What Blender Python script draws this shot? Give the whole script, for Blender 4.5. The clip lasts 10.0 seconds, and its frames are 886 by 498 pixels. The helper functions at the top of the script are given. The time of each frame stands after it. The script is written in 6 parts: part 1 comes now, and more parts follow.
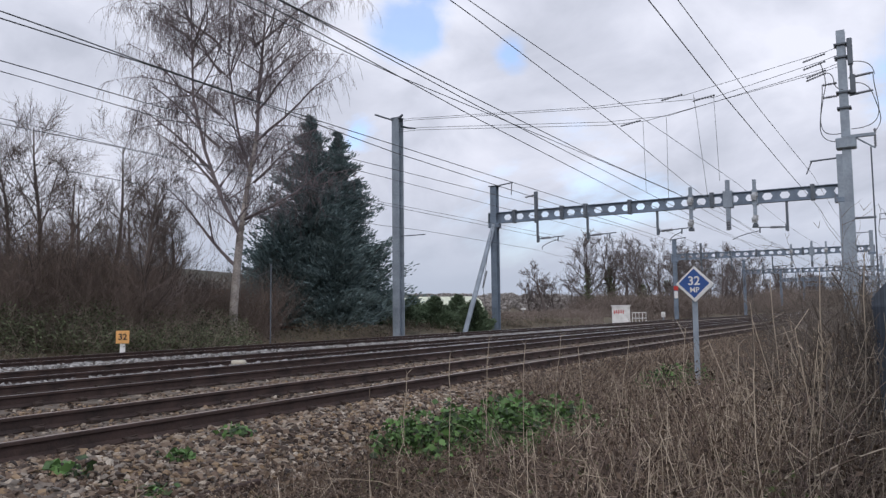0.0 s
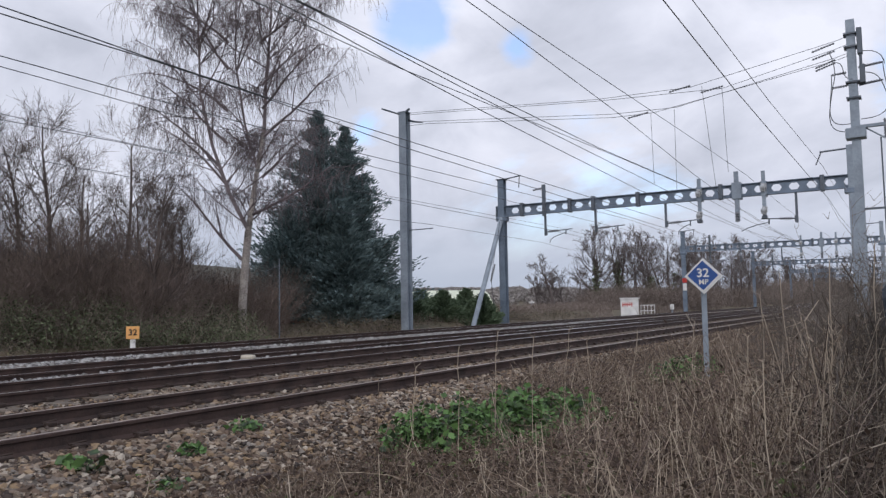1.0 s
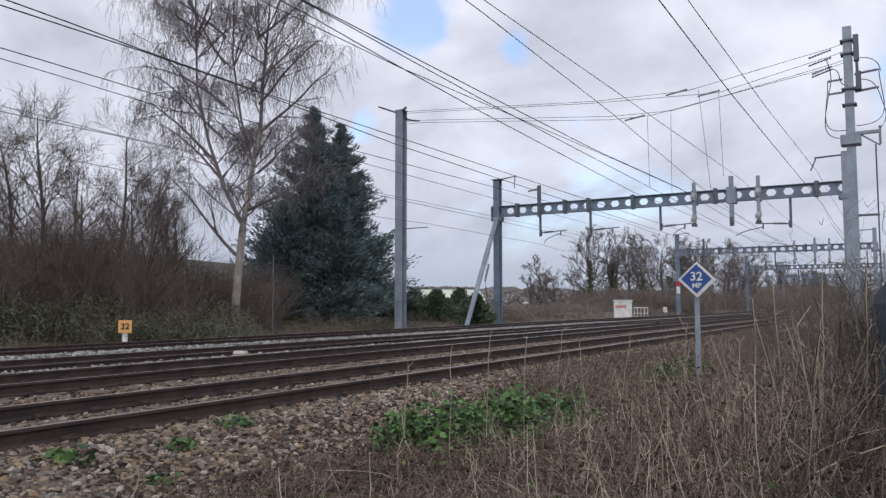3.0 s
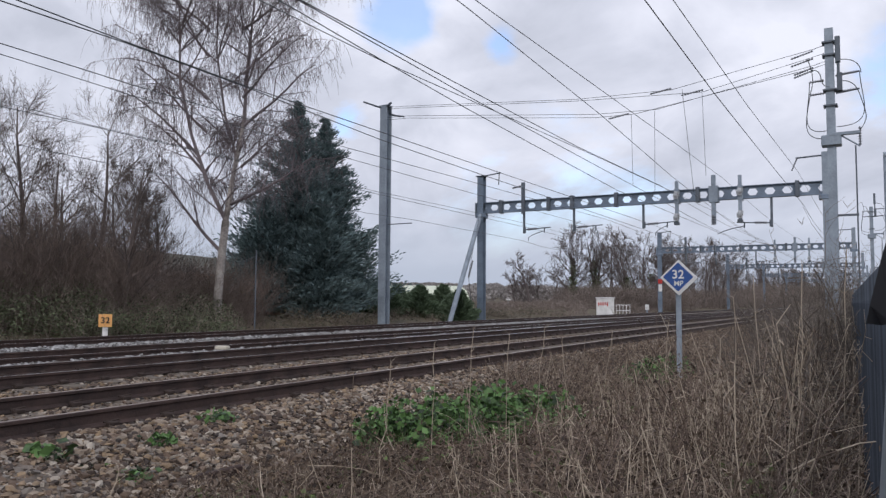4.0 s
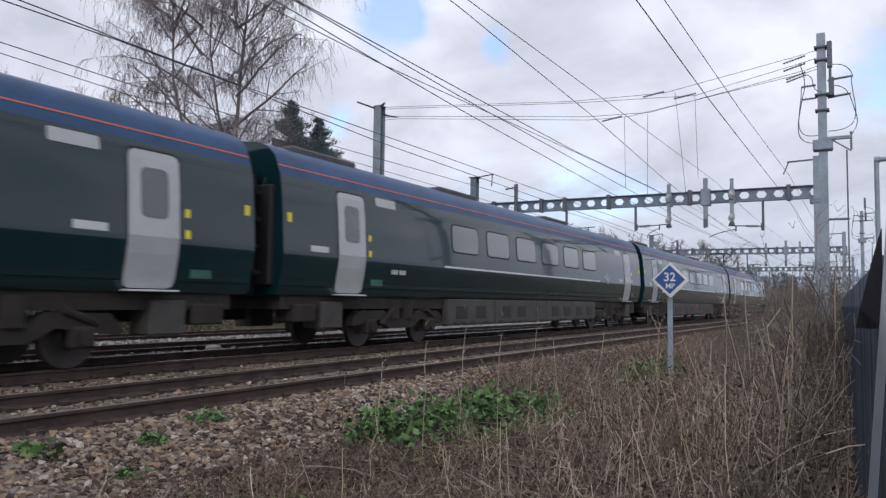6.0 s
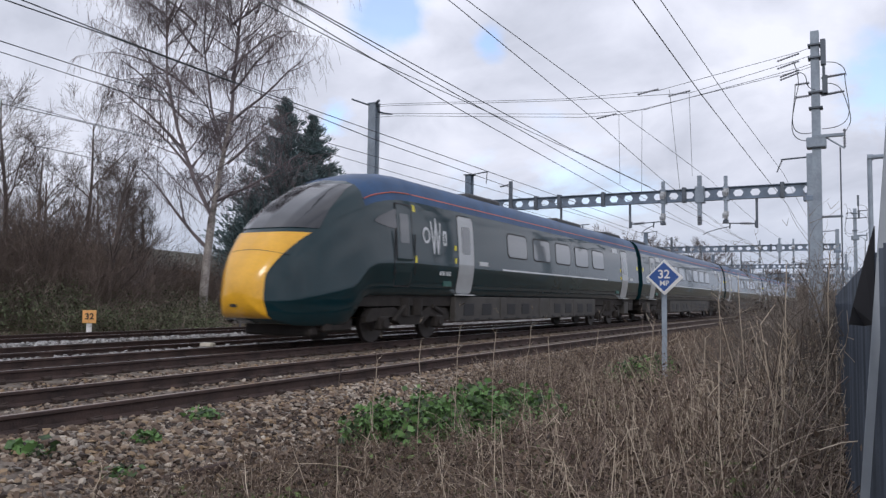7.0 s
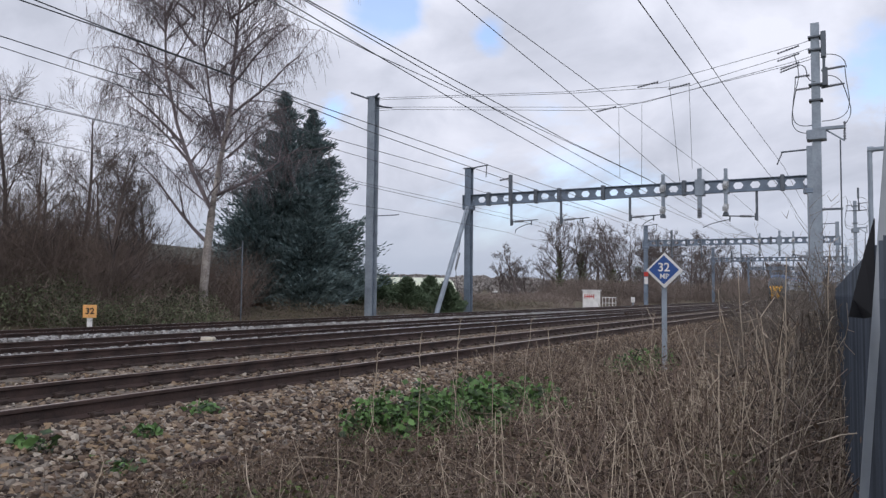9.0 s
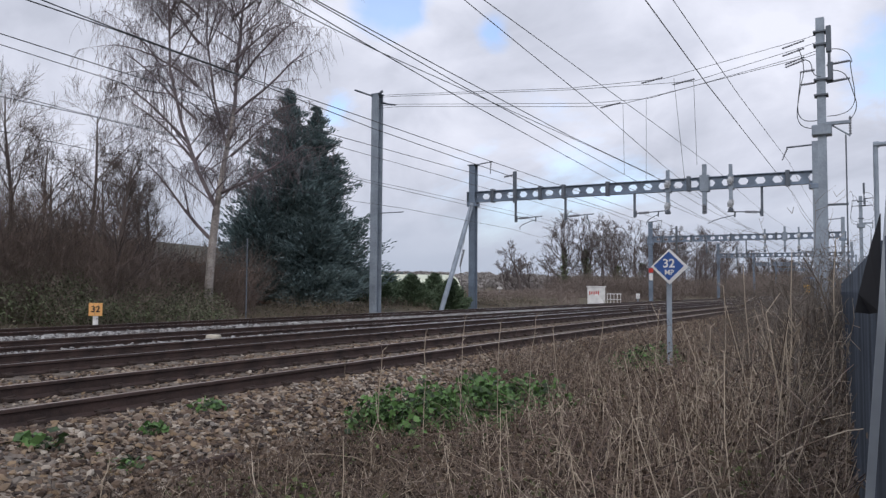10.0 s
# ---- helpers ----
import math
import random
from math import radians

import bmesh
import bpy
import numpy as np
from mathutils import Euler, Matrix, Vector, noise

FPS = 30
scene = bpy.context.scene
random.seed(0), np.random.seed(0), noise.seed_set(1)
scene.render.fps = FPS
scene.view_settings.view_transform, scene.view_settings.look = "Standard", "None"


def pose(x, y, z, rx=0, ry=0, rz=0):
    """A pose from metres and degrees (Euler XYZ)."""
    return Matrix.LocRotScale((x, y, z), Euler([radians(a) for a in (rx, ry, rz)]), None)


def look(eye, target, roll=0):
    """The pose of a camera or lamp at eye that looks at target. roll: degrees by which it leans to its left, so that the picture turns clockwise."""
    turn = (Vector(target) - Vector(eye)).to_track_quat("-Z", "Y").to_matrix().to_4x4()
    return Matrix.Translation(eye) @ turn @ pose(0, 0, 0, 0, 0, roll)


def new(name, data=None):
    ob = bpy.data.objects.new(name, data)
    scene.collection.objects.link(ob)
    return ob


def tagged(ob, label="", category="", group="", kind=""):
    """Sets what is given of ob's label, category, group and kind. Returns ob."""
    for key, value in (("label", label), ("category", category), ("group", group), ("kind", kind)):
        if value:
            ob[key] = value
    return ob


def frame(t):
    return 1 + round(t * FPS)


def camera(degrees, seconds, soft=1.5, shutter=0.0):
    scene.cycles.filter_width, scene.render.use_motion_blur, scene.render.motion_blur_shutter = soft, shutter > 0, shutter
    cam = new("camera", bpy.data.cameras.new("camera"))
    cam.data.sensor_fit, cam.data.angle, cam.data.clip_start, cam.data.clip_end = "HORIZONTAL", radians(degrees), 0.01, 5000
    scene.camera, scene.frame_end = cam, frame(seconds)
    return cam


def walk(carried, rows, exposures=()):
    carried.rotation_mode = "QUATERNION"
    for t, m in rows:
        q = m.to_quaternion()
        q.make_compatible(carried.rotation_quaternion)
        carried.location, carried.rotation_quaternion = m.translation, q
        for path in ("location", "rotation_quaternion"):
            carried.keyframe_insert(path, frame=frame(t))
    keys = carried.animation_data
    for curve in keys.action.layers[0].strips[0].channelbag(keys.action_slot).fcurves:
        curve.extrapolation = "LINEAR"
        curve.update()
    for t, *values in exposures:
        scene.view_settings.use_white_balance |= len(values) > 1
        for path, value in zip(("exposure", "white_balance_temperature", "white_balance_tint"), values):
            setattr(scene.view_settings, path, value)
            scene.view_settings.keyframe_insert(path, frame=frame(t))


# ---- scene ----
# ---- camera ----
cam = camera(60.49, 10.0, soft=1.35, shutter=0.05)
EYE = (0.0, 0.0, 1.045)


def aim(yaw, pitch, roll):
    """A camera pose at EYE: yaw to the left of the track's direction, pitch up, roll."""
    return pose(*EYE, 0, 0, yaw) @ pose(0, 0, 0, 90 + pitch) @ pose(0, 0, 0, 0, 0, roll)


AIM = [
    (0, 30.961, 4.667, -0.638),
    (0.5, 31.096, 4.509, -0.817),
    (1, 31.559, 4.208, -0.995),
    (1.5, 31.964, 4.058, -1.124),
    (2, 32.018, 4.067, -0.957),
    (2.5, 31.765, 4.240, -0.443),
    (4, 29.923, 3.850, 0.372),
    (4.5, 29.709, 4.009, 0.479),
    (5, 29.638, 4.029, 0.525),
    (5.5, 29.570, 3.983, 0.715),
    (7, 28.954, 3.725, 0.750),
    (7.5, 28.926, 3.534, 0.738),
    (8, 28.961, 3.349, 0.646),
    (8.5, 29.000, 3.268, 0.555),
    (9, 28.946, 3.248, 0.581),
    (9.5, 29.010, 3.165, 0.528),
    (10, 29.282, 3.016, 0.380),
]
walk(cam, [(t, aim(a, b, c)) for t, a, b, c in AIM],
     [(0, 0.0, 6350, 14), (4.3, 0.0, 6350, 14), (5.0, 0.08, 6350, 14), (7.0, 0.08, 6350, 14), (7.7, 0.0, 6350, 14), (10, 0.0, 6350, 14)])

# ---- world and sun ----
SUN_TURN, SUN_HEIGHT = 158.0, 30.0   # degrees: compass turn from the track's direction, height


def make_world():
    w = bpy.data.worlds.new("sky")
    scene.world = w
    w.use_nodes = True
    nt = w.node_tree
    n, l = nt.nodes, nt.links
    n.clear()
    out = n.new("ShaderNodeOutputWorld")
    bg = n.new("ShaderNodeBackground")
    sky = n.new("ShaderNodeTexSky")
    sky.sky_type, sky.sun_disc = "NISHITA", False
    sky.sun_elevation, sky.sun_rotation = radians(SUN_HEIGHT), radians(SUN_TURN)
    tc = n.new("ShaderNodeTexCoord")
    # clouds lie on a flat layer: direction divided by its height
    sep = n.new("ShaderNodeSeparateXYZ")
    l.new(tc.outputs["Generated"], sep.inputs[0])

    def op(kind, a, b=None, c=None, clamp=False):
        m = n.new("ShaderNodeMath")
        m.operation, m.use_clamp = kind, clamp
        for i, v in enumerate((a, b, c)):
            if v is None:
                continue
            if isinstance(v, (int, float)):
                m.inputs[i].default_value = v
            else:
                l.new(v, m.inputs[i])
        return m.outputs[0]

    zc = op("ADD", op("MAXIMUM", sep.outputs[2], 0.0), 0.42)
    comb = n.new("ShaderNodeCombineXYZ")
    l.new(op("DIVIDE", sep.outputs[0], zc), comb.inputs[0])
    l.new(op("DIVIDE", sep.outputs[1], zc), comb.inputs[1])

    def cloud_noise(scale, detail, rough, shift, dist=0.0):
        mp = n.new("ShaderNodeMapping")
        mp.inputs["Location"].default_value = shift
        l.new(comb.outputs[0], mp.inputs[0])
        t = n.new("ShaderNodeTexNoise")
        t.inputs["Scale"].default_value, t.inputs["Detail"].default_value = scale, detail
        t.inputs["Roughness"].default_value, t.inputs["Distortion"].default_value = rough, dist
        l.new(mp.outputs[0], t.inputs["Vector"])
        return t.outputs["Fac"]

    cover = cloud_noise(1.25, 7, 0.55, (CLOUD_SHIFT[0], CLOUD_SHIFT[1], 0.0), 0.25)
    shade = cloud_noise(2.6, 8, 0.52, (4.1, 7.7, 2.0), 0.5)
    fine = cloud_noise(5.5, 6, 0.6, (1.3, 0.2, 5.0), 0.4)
    # blue holes low and high in the cloud deck
    hole = op("SUBTRACT", cover, op("MULTIPLY", fine, 0.10))
    for d, wide in (((-0.506, 0.786, 0.364), 0.075), ((-0.405, 0.854, 0.327), 0.04), ((-0.590, 0.773, 0.235), 0.06), ((0.03, 0.97, 0.244), 0.085)):
        v = n.new("ShaderNodeVectorMath")
        v.operation = "DISTANCE"
        l.new(tc.outputs["Generated"], v.inputs[0])
        v.inputs[1].default_value = d
        gap = op("SUBTRACT", 1.0, op("DIVIDE", v.outputs["Value"], wide), clamp=True)
        hole = op("SUBTRACT", hole, op("MULTIPLY", gap, op("MULTIPLY", fine, 0.62)))
    cr = n.new("ShaderNodeMapRange")
    cr.interpolation_type = "SMOOTHSTEP"
    l.new(hole, cr.inputs[0])
    cr.inputs[1].default_value, cr.inputs[2].default_value = 0.19, 0.34
    ramp = n.new("ShaderNodeValToRGB")
    l.new(op("ADD", op("MULTIPLY", shade, 0.8), op("MULTIPLY", fine, 0.2)), ramp.inputs[0])
    e = ramp.color_ramp.elements
    e[0].position, e[0].color = 0.37, (0.69, 0.735, 0.83, 1)
    e[1].position, e[1].color = 0.62, (1.10, 1.14, 1.24, 1)
    mid = ramp.color_ramp.elements.new(0.48)
    mid.color = (0.86, 0.905, 1.01, 1)
    # the sky's own light under the clouds' gaps
    gain = n.new("ShaderNodeMix")
    gain.data_type, gain.blend_type = "RGBA", "MULTIPLY"
    gain.inputs[0].default_value = 1.0
    l.new(sky.outputs[0], gain.inputs[6])
    gain.inputs[7].default_value = (0.24, 0.25, 0.27, 1)
    mix = n.new("ShaderNodeMix")
    mix.data_type = "RGBA"
    l.new(op("MULTIPLY_ADD", cr.outputs[0], 0.75, 0.25), mix.inputs[0])
    l.new(gain.outputs[2], mix.inputs[6])
    l.new(ramp.outputs[0], mix.inputs[7])
    # pale grey haze near the horizon
    hz = n.new("ShaderNodeMapRange")
    hz.interpolation_type = "SMOOTHSTEP"
    l.new(sep.outputs[2], hz.inputs[0])
    hz.inputs[1].default_value, hz.inputs[2].default_value = 0.0, 0.19
    hm = n.new("ShaderNodeMix")
    hm.data_type = "RGBA"
    l.new(hz.outputs[0], hm.inputs[0])
    hm.inputs[6].default_value = (0.60, 0.675, 0.79, 1)
    l.new(mix.outputs[2], hm.inputs[7])
    l.new(hm.outputs[2], bg.inputs[0])
    bg.inputs[1].default_value = 0.80
    l.new(bg.outputs[0], out.inputs[0])


CLOUD_SHIFT = (2.6, 1.1)
make_world()
sun = new("sun", bpy.data.lights.new("sun", "SUN"))
sun.data.energy, sun.data.angle, sun.data.color = 0.82, radians(14), (1.0, 0.95, 0.88)
a, b = radians(SUN_TURN), radians(SUN_HEIGHT)
sun.matrix_world = look((0, 0, 60), (-math.sin(a) * math.cos(b) * 50, -math.cos(a) * math.cos(b) * 50, 60 - math.sin(b) * 50))
scene.view_settings.exposure = 0.0

# ---- materials ----


def material(name, colour, rough=0.7, metal=0.0, vary=0.25, scale=3.0, bump=0.0, bump_scale=40.0, tint=None, coat=0.0, per=0.0, island=0.0, spec=0.5):
    """Two scales of noise on the base colour, fine bump; per: brightness spread from object to object, island: from piece to piece."""
    m = bpy.data.materials.new(name)
    m.use_nodes = True
    nt = m.node_tree
    n, l = nt.nodes, nt.links
    bsdf = n["Principled BSDF"]
    tc = n.new("ShaderNodeTexCoord")
    big, small = n.new("ShaderNodeTexNoise"), n.new("ShaderNodeTexNoise")
    for t, s, d in ((big, scale, 5), (small, scale * 9, 4)):
        t.inputs["Scale"].default_value, t.inputs["Detail"].default_value = s, d
        l.new(tc.outputs["Object"], t.inputs["Vector"])
    add = n.new("ShaderNodeMath")
    add.operation = "MULTIPLY_ADD"
    l.new(small.outputs["Fac"], add.inputs[0])
    add.inputs[1].default_value = 0.5
    l.new(big.outputs["Fac"], add.inputs[2])
    value = add.outputs[0]
    if per or island:
        src = n.new("ShaderNodeObjectInfo").outputs["Random"] if per else n.new("ShaderNodeNewGeometry").outputs["Random Per Island"]
        k = n.new("ShaderNodeMath")
        k.operation = "MULTIPLY_ADD"
        l.new(src, k.inputs[0])
        k.inputs[1].default_value = per or island
        l.new(value, k.inputs[2])
        sh = n.new("ShaderNodeMath")
        sh.operation = "SUBTRACT"
        l.new(k.outputs[0], sh.inputs[0])
        sh.inputs[1].default_value = (per or island) / 2
        value = sh.outputs[0]
    r = n.new("ShaderNodeValToRGB")
    l.new(value, r.inputs[0])
    tint = tint or colour
    e = r.color_ramp.elements
    e[0].position, e[1].position = 0.42, 1.08
    e[0].color = (*[c * (1 - vary) for c in tint], 1)
    e[1].position = 1.0
    e[1].color = (*[min(1, c * (1 + vary)) for c in colour], 1)
    l.new(r.outputs[0], bsdf.inputs["Base Color"])
    bsdf.inputs["Metallic"].default_value = metal
    rr = n.new("ShaderNodeMapRange")
    l.new(small.outputs["Fac"], rr.inputs[0])
    rr.inputs[3].default_value, rr.inputs[4].default_value = max(0.02, rough - 0.12 * rough), min(1, rough + 0.12 * rough)
    l.new(rr.outputs[0], bsdf.inputs["Roughness"])
    bsdf.inputs["Coat Weight"].default_value = coat
    bsdf.inputs["Specular IOR Level"].default_value = spec
    bsdf.inputs["Coat Roughness"].default_value = 0.06
    bsdf.inputs["Coat IOR"].default_value = 1.5
    if bump:
        t = n.new("ShaderNodeTexNoise")
        t.inputs["Scale"].default_value, t.inputs["Detail"].default_value = bump_scale, 4
        l.new(tc.outputs["Object"], t.inputs["Vector"])
        b = n.new("ShaderNodeBump")
        b.inputs["Strength"].default_value, b.inputs["Distance"].default_value = bump, 0.02
        l.new(t.outputs["Fac"], b.inputs["Height"])
        l.new(b.outputs[0], bsdf.inputs["Normal"])
    return m


def stone_material(name, single):
    """Broken stones of several kinds: dark, brown, buff, ochre and pale grey, each with its own shade."""
    m = material(name, (0.26, 0.2, 0.15), 0.92, vary=0.3, scale=6.0, bump=0.5, bump_scale=60)
    nt = m.node_tree
    n, l = nt.nodes, nt.links
    src = n.new("ShaderNodeObjectInfo").outputs["Random"] if single else n.new("ShaderNodeNewGeometry").outputs["Random Per Island"]
    ramp = n.new("ShaderNodeValToRGB")
    ramp.color_ramp.interpolation = "LINEAR"
    e = ramp.color_ramp.elements
    e[0].position, e[0].color = 0.0, (0.045, 0.036, 0.032, 1)
    e[1].position, e[1].color = 1.0, (0.58, 0.52, 0.44, 1)
    for at, c in ((0.2, (0.095, 0.07, 0.057)), (0.36, (0.17, 0.118, 0.085)), (0.52, (0.255, 0.195, 0.15)), (0.66, (0.36, 0.26, 0.16)), (0.76, (0.25, 0.228, 0.205)), (0.88, (0.40, 0.325, 0.25))):
        ramp.color_ramp.elements.new(at).color = (*c, 1)
    l.new(src, ramp.inputs[0])
    old = next(q for q in n if q.type == "VALTORGB" and q is not ramp)
    e = old.color_ramp.elements
    e[0].color, e[1].color = (0.62, 0.6, 0.58, 1), (1, 1, 1, 1)
    mix = n.new("ShaderNodeMix")
    mix.data_type, mix.blend_type = "RGBA", "MULTIPLY"
    mix.inputs[0].default_value = 1.0
    l.new(ramp.outputs[0], mix.inputs[6])
    l.new(old.outputs[0], mix.inputs[7])
    l.new(mix.outputs[2], n["Principled BSDF"].inputs["Base Color"])
    return m


def glass_dark(name, colour, rough=0.05):
    m = material(name, colour, rough, 0.0, 0.1, 1.0, coat=1.0)
    return m


M = {
    "earth": material("earth", (0.11, 0.085, 0.055), 0.95, vary=0.5, scale=0.6, bump=0.8, bump_scale=9, tint=(0.07, 0.075, 0.035)),
    "ballast": material("ballast", (0.17, 0.14, 0.115), 0.95, vary=0.55, scale=5, bump=1.0, bump_scale=22, tint=(0.08, 0.07, 0.06)),
    "stone": stone_material("stone", False),
    "stone_single": stone_material("stone_single", True),
    "stone_grey": material("stone_grey", (0.33, 0.325, 0.32), 0.92, vary=0.3, scale=2.0, bump=0.5, bump_scale=60, tint=(0.17, 0.165, 0.16), island=0.8),
    "rail": material("rail", (0.055, 0.034, 0.029), 0.85, 0.0, 0.45, 3, 0.4, 50, tint=(0.025, 0.019, 0.018)),
    "rail_top": material("rail_top", (0.56, 0.54, 0.53), 0.28, 0.9, 0.2, 2),
    "rail_top_dull": material("rail_top_dull", (0.36, 0.29, 0.25), 0.4, 0.7, 0.3, 2),
    "sleeper": material("sleeper", (0.15, 0.125, 0.10), 0.9, vary=0.4, scale=3, bump=0.5, bump_scale=40, tint=(0.13, 0.1, 0.08)),
    "clip": material("clip", (0.05, 0.034, 0.028), 0.8, 0.2, 0.4, 8),
    "galv": material("galv", (0.30, 0.35, 0.405), 0.55, 0.25, 0.2, 1.3, 0.15, 30, tint=(0.225, 0.27, 0.32)),
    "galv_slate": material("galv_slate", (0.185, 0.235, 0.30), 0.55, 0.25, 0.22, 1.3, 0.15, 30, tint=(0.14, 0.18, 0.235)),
    "galv_dark": material("galv_dark", (0.12, 0.14, 0.165), 0.6, 0.3, 0.25, 1.5),
    "wire": material("wire", (0.09, 0.10, 0.11), 0.5, 0.6, 0.2, 1.0),
    "insul": material("insul", (0.16, 0.17, 0.19), 0.4, 0.0, 0.2, 4),
    "insul_pale": material("insul_pale", (0.42, 0.44, 0.46), 0.35, 0.0, 0.15, 4),
    "sign_blue": material("sign_blue", (0.02, 0.075, 0.27), 0.45, vary=0.12, scale=3),
    "sign_white": material("sign_white", (0.72, 0.72, 0.72), 0.5, vary=0.12, scale=4, tint=(0.6, 0.6, 0.57)),
    "sign_yellow": material("sign_yellow", (0.80, 0.42, 0.14), 0.55, vary=0.15, scale=4),
    "black": material("black", (0.012, 0.012, 0.014), 0.6, vary=0.2, scale=3),
    "white_paint": material("white_paint", (0.75, 0.75, 0.74), 0.6, vary=0.15, scale=2, tint=(0.6, 0.6, 0.58)),
    "red": material("red", (0.50, 0.04, 0.03), 0.6, vary=0.2, scale=3),
}

# ---- mesh helpers ----


def mesh_object(name, verts, faces, mat, parent=None, label="", smooth=False, matrix=None):
    me = bpy.data.meshes.new(name)
    me.from_pydata([tuple(v) for v in verts] if not isinstance(verts, np.ndarray) else verts.tolist(), [], faces if not isinstance(faces, np.ndarray) else faces.tolist())
    me.materials.append(mat)
    if smooth:
        me.shade_smooth()
    ob = new(name, me)
    if parent:
        ob.parent = parent
    if label:
        ob["label"] = label
    if matrix is not None:
        ob.matrix_basis = matrix
    return ob


def part(name, bm, mat, parent=None, label="", smooth=False):
    me = bpy.data.meshes.new(name)
    bm.to_mesh(me)
    bm.free()
    me.materials.append(mat)
    if smooth:
        me.shade_smooth()
    ob = new(name, me)
    if parent:
        ob.parent = parent
    if label:
        ob["label"] = label
    return ob


def empty(name, m=None):
    ob = new(name)
    ob.empty_display_size = 0.3
    if m is not None:
        ob.matrix_basis = m
    return ob


def add_box(bm, lo, hi, bevel=0.0, m=None):
    lo, hi = Vector(lo), Vector(hi)
    r = bmesh.ops.create_cube(bm, size=1, matrix=Matrix.Translation((lo + hi) / 2) @ Matrix.Diagonal((*(hi - lo), 1)))
    vs = r["verts"]
    if bevel:
        es = list({e for v in vs for e in v.link_edges})
        q = bmesh.ops.bevel(bm, geom=es, offset=bevel, segments=1, affect="EDGES", profile=0.7)
        vs = list({v for f in q["faces"] for v in f.verts} | {v for v in vs if v.is_valid})
    if m is not None:
        bmesh.ops.transform(bm, matrix=m, verts=vs)
    return bm


def box(lo, hi, bevel=0.0, m=None):
    return add_box(bmesh.new(), lo, hi, bevel, m)


def add_rod(bm, p, q, r0, r1=None, sides=8, caps=True):
    """A round bar from p to q."""
    p, q = Vector(p), Vector(q)
    d = q - p
    m = Matrix.Translation((p + q) / 2) @ d.to_track_quat("Z", "Y").to_matrix().to_4x4()
    bmesh.ops.create_cone(bm, cap_ends=caps, segments=sides, radius1=r0, radius2=r0 if r1 is None else r1, depth=d.length, matrix=m)
    return bm


def rod(p, q, r0, r1=None, sides=8):
    return add_rod(bmesh.new(), p, q, r0, r1, sides)


def add_path(bm, pts, r, sides=5):
    for p, q in zip(pts, pts[1:]):
        add_rod(bm, p, q, r, sides=sides)
    return bm


def insulator(bm, p, q, r=0.06, sheds=6):
    """A rod with sheds between p and q."""
    p, q = Vector(p), Vector(q)
    add_rod(bm, p, q, r * 0.4, sides=6)
    for i in range(sheds):
        c = p.lerp(q, (i + 0.5) / sheds)
        h = (q - p) / sheds * 0.3
        add_rod(bm, c - h, c + h, r, r * 0.55, sides=8)
    return bm


def tubes(segs, sides=3):
    """Verts and faces for many tapered sticks: rows of p0, p1, r0, r1."""
    s = np.asarray(segs, dtype=float)
    p0, p1, r0, r1 = s[:, 0:3], s[:, 3:6], s[:, 6:7], s[:, 7:8]
    d = p1 - p0
    d /= np.maximum(np.linalg.norm(d, axis=1, keepdims=True), 1e-9)
    ref = np.where(np.abs(d[:, 2:3]) > 0.9, np.array([[1.0, 0, 0]]), np.array([[0, 0, 1.0]]))
    u = np.cross(d, ref)
    u /= np.maximum(np.linalg.norm(u, axis=1, keepdims=True), 1e-9)
    v = np.cross(d, u)
    n = len(s)
    verts = np.zeros((n, 2 * sides, 3))
    for i in range(sides):
        c, k = math.cos(2 * math.pi * i / sides), math.sin(2 * math.pi * i / sides)
        o = c * u + k * v
        verts[:, i] = p0 + o * r0
        verts[:, sides + i] = p1 + o * r1
    base = (np.arange(n) * 2 * sides)[:, None]
    faces = np.concatenate([base + np.array([[i, (i + 1) % sides, sides + (i + 1) % sides, sides + i]]) for i in range(sides)])
    return verts.reshape(-1, 3), faces


def pipe(pts, r, sides=5):
    """One unbroken tube along points."""
    pts = [Vector(p) for p in pts]
    verts, faces = [], []
    for i, p in enumerate(pts):
        d = (pts[min(i + 1, len(pts) - 1)] - pts[max(i - 1, 0)]).normalized()
        u = d.cross(Vector((0, 0, 1)) if abs(d.z) < 0.9 else Vector((1, 0, 0))).normalized()
        w = d.cross(u)
        verts += [p + r * (math.cos(2 * math.pi * k / sides) * u + math.sin(2 * math.pi * k / sides) * w) for k in range(sides)]
    for i in range(len(pts) - 1):
        faces += [(i * sides + k, i * sides + (k + 1) % sides, (i + 1) * sides + (k + 1) % sides, (i + 1) * sides + k) for k in range(sides)]
    return verts, faces


# ---- ground ----
def hill(x, y):
    """Height of the land, far from the line."""
    r = math.hypot(x, y)
    z = 0.0
    if r > 160:
        az = math.degrees(math.atan2(-x, y))
        k = min(1.0, (r - 160) / 500.0)
        bell = math.exp(-((az - 34) / 26.0) ** 2)
        z += k * k * (3 - 2 * k) * (12.0 * bell + 3.0) + k * 1.5 * noise.noise((x * 0.004, y * 0.004, 0.0))
    return z


